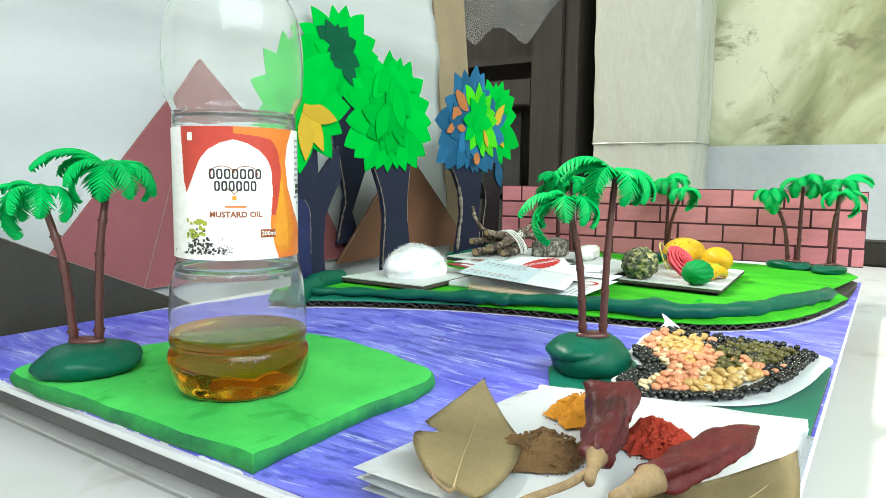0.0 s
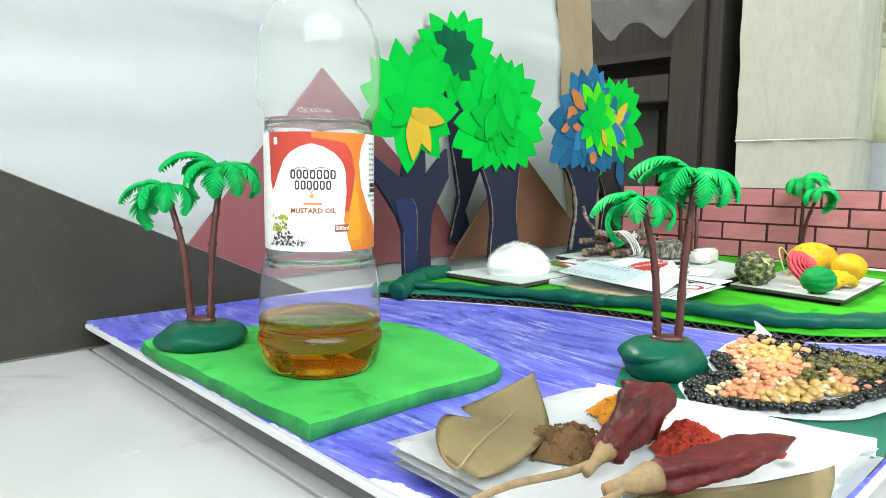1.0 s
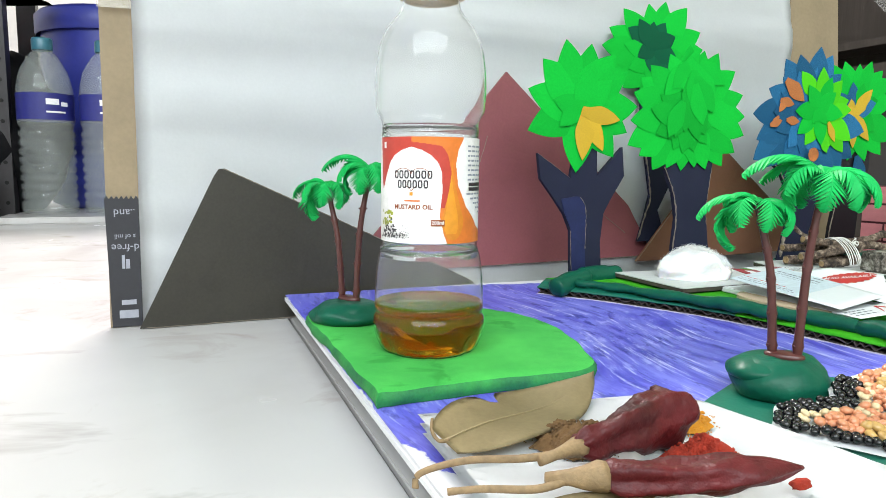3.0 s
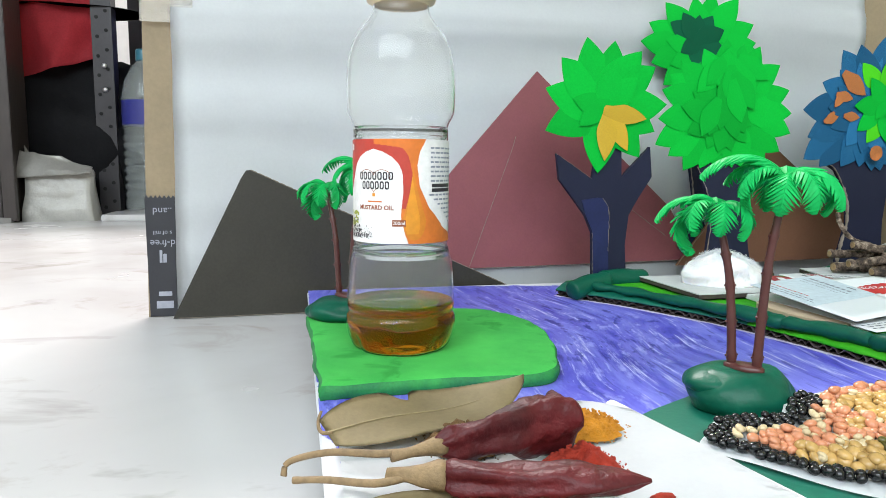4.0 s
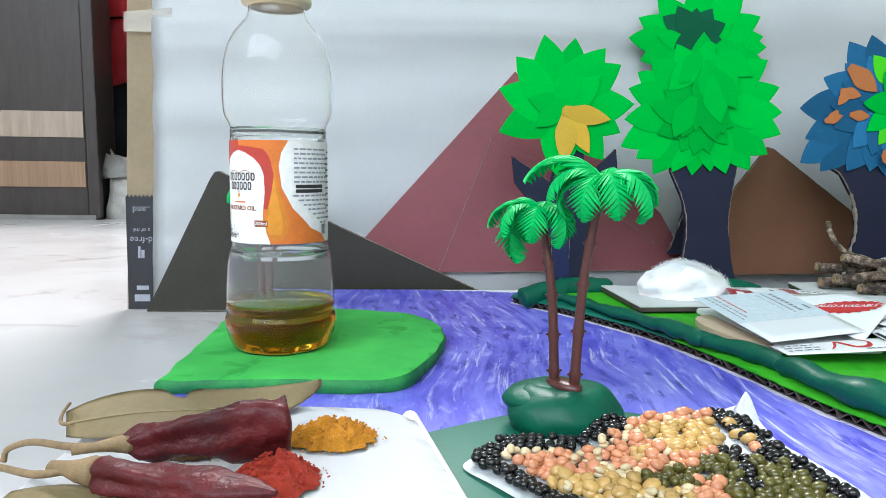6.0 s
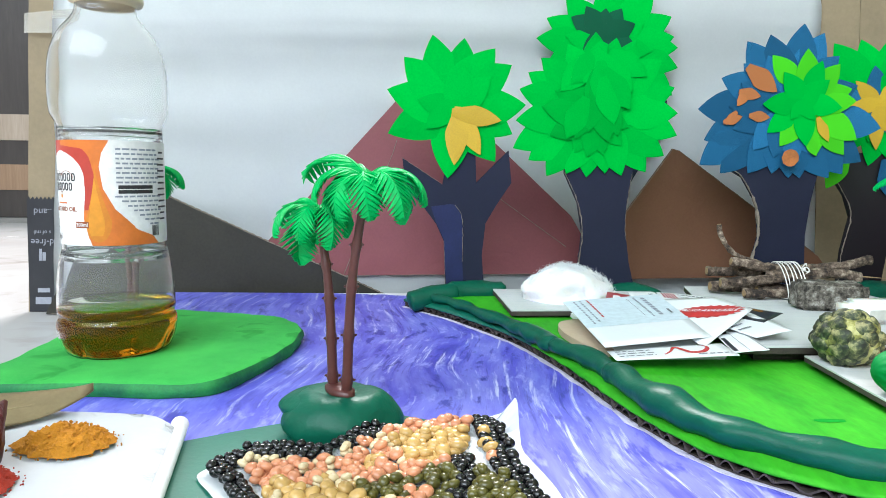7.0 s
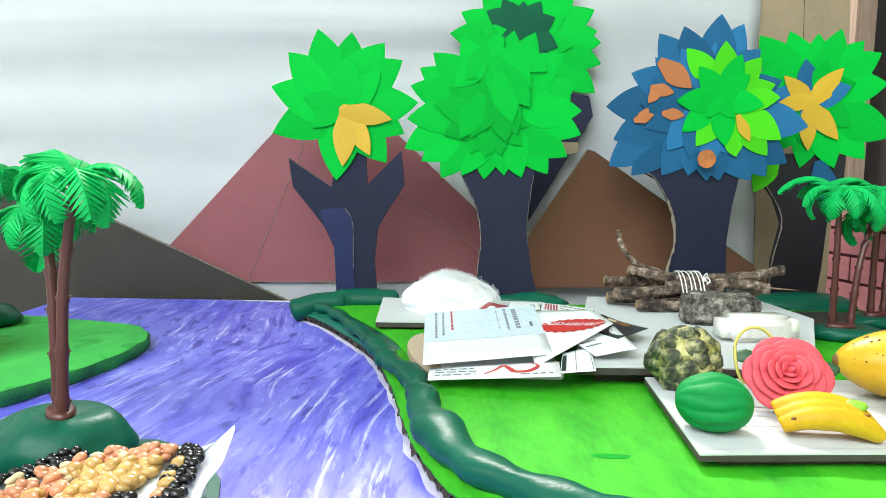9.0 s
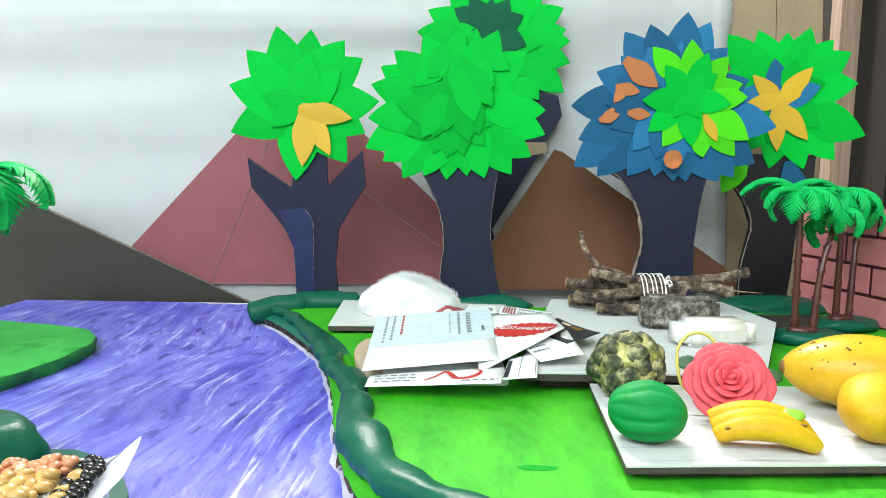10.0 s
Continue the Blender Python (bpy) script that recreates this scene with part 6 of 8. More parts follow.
# rows of print run along the short side, too odd to read from here
for u, v0, v1, h, m in ((0.10, 0.42, 0.97, 0.010, M_INK_GREY), (0.16, 0.46, 0.98, 0.010, M_INK_GREY), (0.235, 0.55, 0.98, 0.009, M_INK_RED), (0.635, 0.52, 0.93, 0.004, M_INK_GREY)):
    v = v0
    while v < v1:
        w = r.uniform(0.02, 0.055)
        block(u - h, u + h, v, min(v1, v + w), m)
        v += w + 0.014
for k in range(8):
    block(0.775, 0.815, 0.50 + 0.056 * k, 0.542 + 0.056 * k, M_INK_GREY, "", "heading")
for k in range(15):
    block(0.70, 0.722, 0.48 + 0.032 * k, 0.504 + 0.032 * k, M_INK_GREY, "", "heading")
block(0.900, 0.925, 0.52, 0.62, M_INK)


# ---------------------------------------------------------------- twig bundle, stone, eraser
def twig(parent, pts, rad, seed, cut=True):
    path = spline(pts, 16)
    rr = []
    for i, p in enumerate(path):
        k = i / (len(path) - 1)
        rr.append(rad * (1.05 - 0.15 * k) * (1 + 0.26 * noise.noise(Vector((k * 11, seed, 0)))))
    path = [p + Vector((0, 0.6, 1)) * 0.0009 * noise.noise(Vector((p.x * 90, seed, 2))) for p in path]
    bm = bmesh.new()
    tube(bm, path, rr, 14)
    for v in bm.verts:
        v.co += Vector((0, 1, 1)) * (0.0005 * noise.noise(Vector((v.co.x * 160, v.co.y * 420, v.co.z * 420)) + Vector((seed, 0, 0))) + 0.0003 * noise.noise(v.co * 900))
    w = part("twig", bm, M_BARK, parent, "", True)
    if cut:
        d = (path[0] - path[1]).normalized()
        bm = bmesh.new()
        tube(bm, [path[0] - d * 0.0001, path[0] + d * 0.0004], rr[0] * 0.72, 11)
        part("cut_end", bm, M_CUT, w, "pale cut wood")
    return w


LP = BANK + 0.0081
logs = thing("twig_bundle", (0.3545, 0.0800, LP), "bundle of rough twigs tied with white string", "twig bundle")


def at_logs(*pts):
    return [(x - 0.3545, y - 0.0800, z - LP) for x, y, z in pts]


twig(logs, at_logs((0.3125, 0.076, 0.0255), (0.3300, 0.0745, 0.0268), (0.3480, 0.074, 0.0285), (0.3700, 0.074, 0.0290)), 0.0029, 1.0)
twig(logs, at_logs((0.3225, 0.067, 0.0208), (0.3350, 0.067, 0.0206), (0.3580, 0.069, 0.0212)), 0.0026, 2.0)
twig(logs, at_logs((0.3105, 0.0905, 0.0303), (0.3290, 0.0890, 0.0300), (0.3600, 0.0870, 0.0290)), 0.0027, 3.0)
twig(logs, at_logs((0.3215, 0.0830, 0.0370), (0.3370, 0.0815, 0.0350), (0.3500, 0.0800, 0.0328), (0.3650, 0.0800, 0.0320)), 0.0028, 4.0)
twig(logs, at_logs((0.4070, 0.0830, 0.0385), (0.3890, 0.0830, 0.0352), (0.3650, 0.0830, 0.0330), (0.3480, 0.0830, 0.0330)), 0.0027, 5.0)
twig(logs, at_logs((0.3945, 0.0740, 0.0300), (0.3780, 0.0745, 0.0318), (0.3620, 0.0750, 0.0310), (0.3400, 0.0760, 0.0300)), 0.0030, 8.0)
twig(logs, at_logs((0.3185, 0.0950, 0.0580), (0.3195, 0.0940, 0.0520), (0.3250, 0.0920, 0.0430), (0.3345, 0.0890, 0.0375), (0.3500, 0.0840, 0.0335)), 0.0015, 6.0)
twig(logs, at_logs((0.3120, 0.0880, 0.0215), (0.3400, 0.0860, 0.0210), (0.3800, 0.0840, 0.0205)), 0.0033, 7.0)
twig(logs, at_logs((0.3350, 0.0770, 0.0210), (0.3600, 0.0770, 0.0208), (0.3800, 0.0760, 0.0206)), 0.0030, 9.0)
part("splinter", tube(bmesh.new(), at_logs((0.3900, 0.0735, 0.0305), (0.4000, 0.0730, 0.0298), (0.4100, 0.0725, 0.0292)), [0.0006, 0.0004, 0.0001], 5), M_CUT, logs, "pale torn splinter")
for k in range(7):
    x = 0.3466 - 0.3545 + (0.0016 * k if k < 3 else 0.0032 + 0.0014 * k) - 0.0004 * (k % 2)
    dx = 0.0008 * (k % 3)
    loop = spline([(x, -0.0165, 0.0022), (x + dx, -0.0120, 0.0125), (x + 0.0008 + dx, -0.003, 0.0192), (x + 0.0012, 0.0055, 0.0192), (x + 0.001, 0.0135, 0.0110), (x, 0.0100, 0.0012), (x, -0.0080, 0.0006)], 6, True)
    part("string", tube(bmesh.new(), loop + [loop[0]], 0.00033, 6, cap=False), M_STRING, logs, "white cotton string")
for p in ([(0.0040, -0.008, 0.0172), (0.0055, -0.010, 0.0185), (0.0068, -0.0105, 0.0165), (0.0052, -0.0105, 0.0150)], [(0.0040, -0.007, 0.0170), (0.0052, -0.009, 0.0205), (0.0062, -0.0085, 0.0190)], [(0.0036, -0.008, 0.0175), (0.0062, -0.0100, 0.0158), (0.0074, -0.0100, 0.0162)]):
    part("string_end", tube(bmesh.new(), spline(p, 6), 0.00038, 6), M_STRING, logs, "loose string end")
part("knot", blob(bmesh.new(), (0.0046, -0.0090, 0.0170), (0.0011, 0.0009, 0.0011), 0.3, 2, 2, 2.0), M_STRING, logs, "small string knot", True)

stone = thing("stone_block", (0.3545, 0.0400, LP), "rough speckled grey stone block on ruled paper", "stone")
bm = bmesh.new()
bmesh.ops.create_cube(bm, size=1)
bmesh.ops.bevel(bm, geom=bm.edges[:], offset=0.10, segments=2, affect="EDGES")
bmesh.ops.subdivide_edges(bm, edges=bm.edges[:], cuts=9, use_grid_fill=True)
for v in bm.verts:
    v.co = Vector((v.co.x * 0.0345, v.co.y * 0.0150, (v.co.z + 0.5) * 0.0150))
    v.co += v.co.normalized() * (0.0009 * noise.noise(v.co * 150) + 0.0006 * noise.noise(v.co * 600))
    v.co.z = max(v.co.z, 0.0001)
part("block", bm, M_STONE, stone, "", True)
stone.rotation_euler = (0, 0, radians(-12))

er = thing("eraser", (0.3580, 0.0085, LP), "white rounded eraser block on ruled paper", "eraser")
bm = bmesh.new()
bmesh.ops.create_cube(bm, size=1)
bmesh.ops.bevel(bm, geom=bm.edges[:], offset=0.16, segments=4, affect="EDGES")
for v in bm.verts:
    v.co = Vector((v.co.x * 0.0350, v.co.y * 0.0130, (v.co.z + 0.5) * 0.0112 + 0.0001))
part("block", bm, M_SOAP, er, "", True)
bm = bmesh.new()
box(bm, -0.008, 0.012, -0.0067, -0.0064, 0.0024, 0.0074, bev=0.0001)
part("imprint", bm, plain("grey_imprint", (0.55, 0.55, 0.50, 1), 0.6), er, "faint pressed panel")
er.rotation_euler = (0, 0, radians(6))

# ---------------------------------------------------------------- toy fruit
FP = BANK + 0.0049


def custard_apple(at):
    t = thing("custard_apple", at, "dark green knobbly toy custard apple with yellow seams", "toy fruit", "toy fruit")
    rr = random.Random(3)
    core = blob(bmesh.new(), (0, 0, 0.0108), (0.0122, 0.0122, 0.0112), 0.06, 2, 4)
    for v in core.verts:
        v.co.z = max(v.co.z, 0.0002)
    part("core", core, M_SEAM, t, "yellow-green seams", True)
    k = 0
    for row, (e, n) in enumerate(((-46, 7), (-16, 9), (14, 8), (42, 6), (68, 4))):
        for i in range(n):
            a = 2 * math.pi * (i + 0.5 * (row % 2)) / n + rr.uniform(-0.16, 0.16)
            ee = radians(e + rr.uniform(-7, 7))
            d = Vector((math.cos(a) * math.cos(ee), math.sin(a) * math.cos(ee), math.sin(ee)))
            p = Vector((0, 0, 0.0108)) + Vector((d.x * 0.0104, d.y * 0.0104, d.z * 0.0092))
            s = rr.uniform(0.0034, 0.0046)
            bm = bmesh.new()
            blob(bm, (0, 0, 0), (s * rr.uniform(0.78, 1.0), s, s * rr.uniform(0.85, 1.15)), 0.30, 1.6, 3, k * 1.3)
            ob = part("knob", bm, M_CUSTARD, t, "", True)
            ob.location = p
            ob.rotation_euler = d.to_track_quat("X", "Z").to_euler()
            k += 1
    t.scale = (0.93, 0.93, 0.96)
    part("crown", blob(bmesh.new(), (0, 0, 0.0205), (0.0030, 0.0028, 0.0022), 0.3, 2, 3, 2.0), M_SEAM, t, "pale yellow crown", True)


def melon(at):
    t = thing("toy_melon", at, "small green rubber watermelon with pinched ribs", "toy fruit", "toy fruit")
    bm = blob(bmesh.new(), (0, 0, 0.0088), (0.0112, 0.0098, 0.0088), 0.03, 1.5, 5, 2.0)
    for v in bm.verts:
        p = v.co - Vector((0, 0, 0.0088))
        a = math.atan2(p.z, p.y)
        k = max(0, 1 - abs(p.x) / 0.0115)
        w = a * 12 + 0.9 * math.sin(p.x * 300 + 0.6 * math.sin(a * 4)) + 0.8 * noise.noise(p * 160)
        v.co += p.normalized() * 0.0011 * (abs(math.sin(w * 0.5)) ** 0.6 - 0.6) * min(1.0, k * 1.8)
        v.co.z = max(v.co.z, 0.0001)
    t.scale = (0.97, 0.97, 0.93)
    part("rind", bm, M_MELON, t, "", True)
    t.rotation_euler = (0, 0, radians(-15))


def rose(at, face):
    t = thing("rose_hair_tie", at, "pink rubber rose on a yellow elastic hair tie", "hair tie")
    rr = random.Random(9)
    tilt = Matrix.Rotation(radians(face), 4, "Z") @ Matrix.Rotation(radians(54), 4, "X")
    c = Vector((0, 0, 0.0114))

    for n, rad, ln, wd, th, lean_, z, off in ((6, 0.0088, 0.0068, 0.0086, 0.0016, 66, 0.0016, 0.0), (6, 0.0074, 0.0060, 0.0076, 0.0015, 54, 0.0030, 0.5), (5, 0.0058, 0.0054, 0.0064, 0.0013, 42, 0.0042, 0.15),
                                              (5, 0.0042, 0.0048, 0.0051, 0.0012, 31, 0.0052, 0.62), (4, 0.0028, 0.0042, 0.0038, 0.0011, 20, 0.0060, 0.2), (3, 0.0014, 0.0036, 0.0026, 0.0010, 10, 0.0066, 0.5), (1, 0.0, 0.0032, 0.0014, 0.0014, 0, 0.0068, 0.0)):
        for i in range(n):
            a = 2 * math.pi * i / n + off + rr.uniform(-0.1, 0.1)
            bm = blob(bmesh.new(), (0, 0, 0), (th, wd, ln), 0.05, 1.5, 3, i + rad * 1000)
            for v in bm.verts:
                # cupped, with a rolled rim
                v.co.x -= 14.0 * v.co.y ** 2 - 0.0010 * (v.co.z / ln) ** 2
            ob = part("petal", bm, M_ROSE, t, "", True)
            place = Matrix.Rotation(a, 4, "Z") @ Matrix.Translation((rad, 0, z)) @ Matrix.Rotation(radians(lean_), 4, "Y")
            ob.matrix_local = Matrix.Translation(c) @ tilt @ place
    bm = bmesh.new()
    blob(bm, (0, 0, 0.0004), (0.0130, 0.0130, 0.0024), 0.05, 2, 3)
    ob = part("back", bm, M_ROSE, t, "", True)
    ob.matrix_local = Matrix.Translation(c) @ tilt
    for a in (20, 150, 265):
        bm = bmesh.new()
        blob(bm, (0.0150 * math.cos(radians(a)), 0.0150 * math.sin(radians(a)), -0.0008), (0.0046, 0.0030, 0.0007), 0.1, 2, 2)
        ob = part("sepal", bm, M_SEPAL, t, "dark green sepal", True)
        ob.matrix_local = Matrix.Translation(c) @ tilt
    loop = spline([(-0.013, 0.006, 0.008), (-0.015, 0.010, 0.020), (-0.010, 0.013, 0.0265), (-0.003, 0.013, 0.0265), (0.001, 0.010, 0.020), (-0.002, 0.006, 0.010)], 8, True)
    part("elastic", tube(bmesh.new(), loop + [loop[0]], 0.00065, 7, cap=False), M_BAND, t, "yellow elastic loop", True)
    loop = spline([(-0.002, 0.008, 0.012), (0.003, 0.010, 0.020), (0.007, 0.010, 0.020), (0.010, 0.007, 0.012), (0.004, 0.006, 0.008)], 8, True)
    part("elastic", tube(bmesh.new(), loop + [loop[0]], 0.00065, 7, cap=False), M_BAND, t, "yellow elastic loop", True)
    t.scale = (0.87, 0.87, 0.86)


def banana_bunch(at):
    t = thing("toy_bananas", at, "small bunch of yellow toy bananas with green tip", "toy fruit", "toy fruit")
    for k in range(3):
        y = -0.0042 + 0.0040 * k
        path = spline([(-0.0150, y + 0.001, 0.0040 + 0.0016 * k), (-0.0075, y, 0.0076 + 0.0012 * k), (0.0020, y, 0.0080 + 0.0011 * k), (0.0100, y, 0.0052 + 0.0010 * k), (0.0148, y, 0.0022 + 0.0008 * k)], 7)
        n = len(path) - 1
        rr = [0.0016 + 0.0030 * math.sin(math.pi * (0.10 + 0.82 * i / n)) for i in range(n + 1)]
        bm = tube(bmesh.new(), path, rr, 12)
        for v in bm.verts:
            v.co.z = max(v.co.z, 0.0001)
        part("banana", bm, M_YELLOW, t, "", True)
    part("tip", blob(bmesh.new(), (0.0085, 0.0015, 0.0112), (0.0042, 0.0030, 0.0022), 0.2, 2, 3), surf("banana_green", (0.22, 0.45, 0.03, 1), 0.45, 0.2), t, "green stalk end", True)
    for x, y, z in ((-0.0125, -0.0066, 0.0082), (0.0098, -0.0040, 0.0098), (0.0110, -0.003, 0.0095)):
        part("spot", blob(bmesh.new(), (x, y, z), (0.0009, 0.0005, 0.0005), 0.3, 2, 2), M_SPOT, t, "brown spot", True)
    t.rotation_euler = (0, 0, radians(-8))
    t.scale = (0.88, 0.88, 0.78)


def papaya(at):
    t = thing("toy_papaya", at, "yellow toy papaya with small brown specks", "toy fruit", "toy fruit")
    bm = blob(bmesh.new(), (0, 0, 0.0130), (0.0240, 0.0142, 0.0132), 0.03, 1.2, 5, 8.0)
    for v in bm.verts:
        if v.co.x < 0:
            k = 1 - 0.16 * (v.co.x / -0.024) ** 2
            v.co.y *= k
            v.co.z = 0.0130 + (v.co.z - 0.0130) * k
        v.co.z = max(v.co.z, 0.0001)
    part("skin", bm, M_PAPAYA, t, "", True)
    part("nose", blob(bmesh.new(), (-0.0236, 0, 0.0130), (0.0014, 0.0026, 0.0026), 0.2, 2, 2), M_SPOT, t, "brown blossom end", True)
    rr = random.Random(2)
    for k in range(26):
        a, e = rr.uniform(-2.4, -0.3), rr.uniform(-0.3, 1.2)
        d = Vector((math.sin(a) * 0.9 + 0.15, -abs(math.cos(a)) * math.cos(e), math.sin(e))).normalized()
        x = d.x * 0.0235
        kk = 1 - (0.16 * (x / -0.024) ** 2 if x < 0 else 0)
        p = Vector((x, d.y * 0.0141 * kk, 0.0130 + d.z * 0.0131 * kk))
        s = rr.uniform(0.0002, 0.0006)
        part("speck", blob(bmesh.new(), p, (s, s, s), 0.3, 2, 1), M_SPOT, t)
    t.rotation_euler = (0, 0, radians(-14))
    t.scale = (0.98, 0.98, 0.92)


def lemon(at):
    t = thing("toy_mango", at, "smooth yellow toy mango with a blunt tip", "toy fruit", "toy fruit")
    bm = blob(bmesh.new(), (0, 0, 0.0112), (0.0125, 0.0105, 0.0112), 0.04, 1.2, 4, 5.0)
    for v in bm.verts:
        q = v.co - Vector((0, 0, 0.0112))
        if q.x < 0:
            v.co.x += q.x * 0.14 * max(0, 1 - (q.y ** 2 + q.z ** 2) / 0.00008)
        v.co.z = max(v.co.z, 0.0001)
    part("skin", bm, M_YELLOW, t, "", True)
    t.rotation_euler = (0, 0, radians(40))
    t.scale = (1.0, 1.0, 0.88)


custard_apple((0.3052, -0.0510, FP))
melon((0.2992, -0.0912, FP))
rose((0.3306, -0.0706, FP), -16)
banana_bunch((0.3305, -0.0945, FP))
papaya((0.3775, -0.0622, FP))
lemon((0.3660, -0.0895, FP))
daub = new("paint_daub", to_mesh("paint_daub", blob(bmesh.new(), (0, 0, 0), (0.0055, 0.0016, 0.00012), 0.3, 2, 3, 1.0), surf("green_smear", (0.006, 0.26, 0.020, 1), 0.8, 0.2, spec=0.1), False))
daub.location = (0.2675, -0.1000, BANK + 0.0001)
tagged(daub, "small smear of darker green paint on the bank", "paint smear")
sheet_b = new("black_paper", to_mesh("black_paper", prism(bmesh.new(), [(0.404, 0.066), (0.452, 0.058), (0.470, 0.112), (0.400, 0.114)], 0.0002, 0.0008), M_BLACKP))
sheet_b.location = (0, 0, BANK)
tagged(sheet_b, "black paper scrap on the bank by the wall", "paper scrap")


# ---------------------------------------------------------------- spices on the folded paper
def folded_paper():
    t = thing("folded_paper", (0, 0, 0), "folded white paper sheet used as a spice tray", "paper sheet")
    co = [(-0.0345, -0.0850), (0.0585, -0.0925), (0.0755, -0.1770), (-0.0365, -0.1770)]

    def sheet(z, dx, dy, name, seed):
        bm = bmesh.new()
        n = 16
        P = [Vector((x + dx, y + dy, 0)) for x, y in co]
        g = []
        for j in range(n + 1):
            row = []
            for i in range(n + 1):
                u, v = i / n, j / n
                p = P[0].lerp(P[1], u).lerp(P[3].lerp(P[2], u), v)
                # one rounded corner
                if u > 0.9 and v < 0.12:
                    p += Vector((-0.004, -0.004, 0)) * ((u - 0.9) / 0.1) * (1 - v / 0.12)
                row.append(bm.verts.new((p.x, p.y, z + 0.0006 * noise.noise(Vector((u * 3, v * 3, seed))) + 0.0007 * (1 - u) ** 2)))
            g.append(row)
        for a, b in zip(g, g[1:]):
            for i in range(n):
                bm.faces.new((a[i], a[i + 1], b[i + 1], b[i]))
        bmesh.ops.solidify(bm, geom=bm.faces[:], thickness=0.0006)
        part(name, bm, M_PAPER, t, "", True)

    sheet(0.0090, 0, 0, "sheet", 1.0)
    sheet(0.0062, 0.0005, -0.0006, "sheet", 1.6)
    sheet(0.0034, 0.001, -0.002, "sheet", 3.0)
    bm = bmesh.new()
    box(bm, -0.020, 0.062, -0.172, -0.100, 0.0001, 0.0022)
    part("folded_core", bm, M_PAPER, t, "inner folds of paper")
    tube_bm = bmesh.new()
    path = [(0.0585 + (0.0755 - 0.0585) * k / 10, -0.0925 + (-0.1770 + 0.0925) * k / 10, 0.0058) for k in range(11)]
    part("fold", tube(tube_bm, path, [0.0028] * 11, 12), M_PAPER, t, "rounded fold of the paper", True)


folded_paper()
SP = 0.0100


def powder(name, at, r, h, mat, label, seed):
    t = thing(name, at, label, "spice heap", "spices on the paper")
    bm = bmesh.new()
    n, m = 80, 24
    rr = random.Random(int(seed * 10))
    rows = []
    for j in range(m + 1):
        k = j / m
        row = []
        for i in range(n):
            a = 2 * math.pi * i / n
            rim = 1 + 0.26 * noise.noise(Vector((math.cos(a) * 1.4, math.sin(a) * 1.4, seed))) + 0.20 * noise.noise(Vector((math.cos(a) * 4, math.sin(a) * 5, seed)))
            x, y = r[0] * k * rim * math.cos(a), r[1] * k * rim * math.sin(a)
            z = h * (1 - k ** 1.9) * (0.84 + 0.38 * noise.noise(Vector((x * 150, y * 150, seed))) + 0.34 * noise.noise(Vector((x * 420, y * 420, seed)))) + 0.0006 * noise.noise(Vector((x * 900, y * 900, seed))) * (k < 0.97)
            row.append(bm.verts.new((x, y, max(0.00005, z))))
        rows.append(row)
    for a, b in zip(rows, rows[1:]):
        for i in range(n):
            bm.faces.new((a[i], a[(i + 1) % n], b[(i + 1) % n], b[i]))
    bmesh.ops.remove_doubles(bm, verts=bm.verts[:], dist=0.00002)
    part("powder", bm, mat, t, "", True)
    bm = bmesh.new()
    for k in range(190):
        a, q = rr.uniform(0, 2 * math.pi), math.sqrt(rr.uniform(0.02, 1.35))
        x, y = r[0] * q * math.cos(a), r[1] * q * math.sin(a)
        z = h * max(0, 1 - q ** 1.8) * 0.95
        s = rr.uniform(0.0002, 0.0006 if q < 0.9 else 0.0003)
        blob(bm, (x, y, z + s * 0.4), (s, s, s), 0.3, 2, 1, k)
    tagged(part("crumb_scatter", bm, mat, t, "loose crumbs"), kind="stuff")


powder("turmeric_heap", (0.0362, -0.1178, SP), (0.0135, 0.0100), 0.0062, M_TURM, "small heap of orange turmeric powder on white paper", 1.0)
powder("brown_spice_heap", (0.0010, -0.1210, SP), (0.0135, 0.0115), 0.0056, M_CUMIN, "small heap of brown ground spice on white paper", 2.0)
powder("chilli_powder_heap", (0.0250, -0.1440, SP), (0.0115, 0.0100), 0.0070, M_CHPOW, "small heap of red chilli powder on white paper", 3.0)


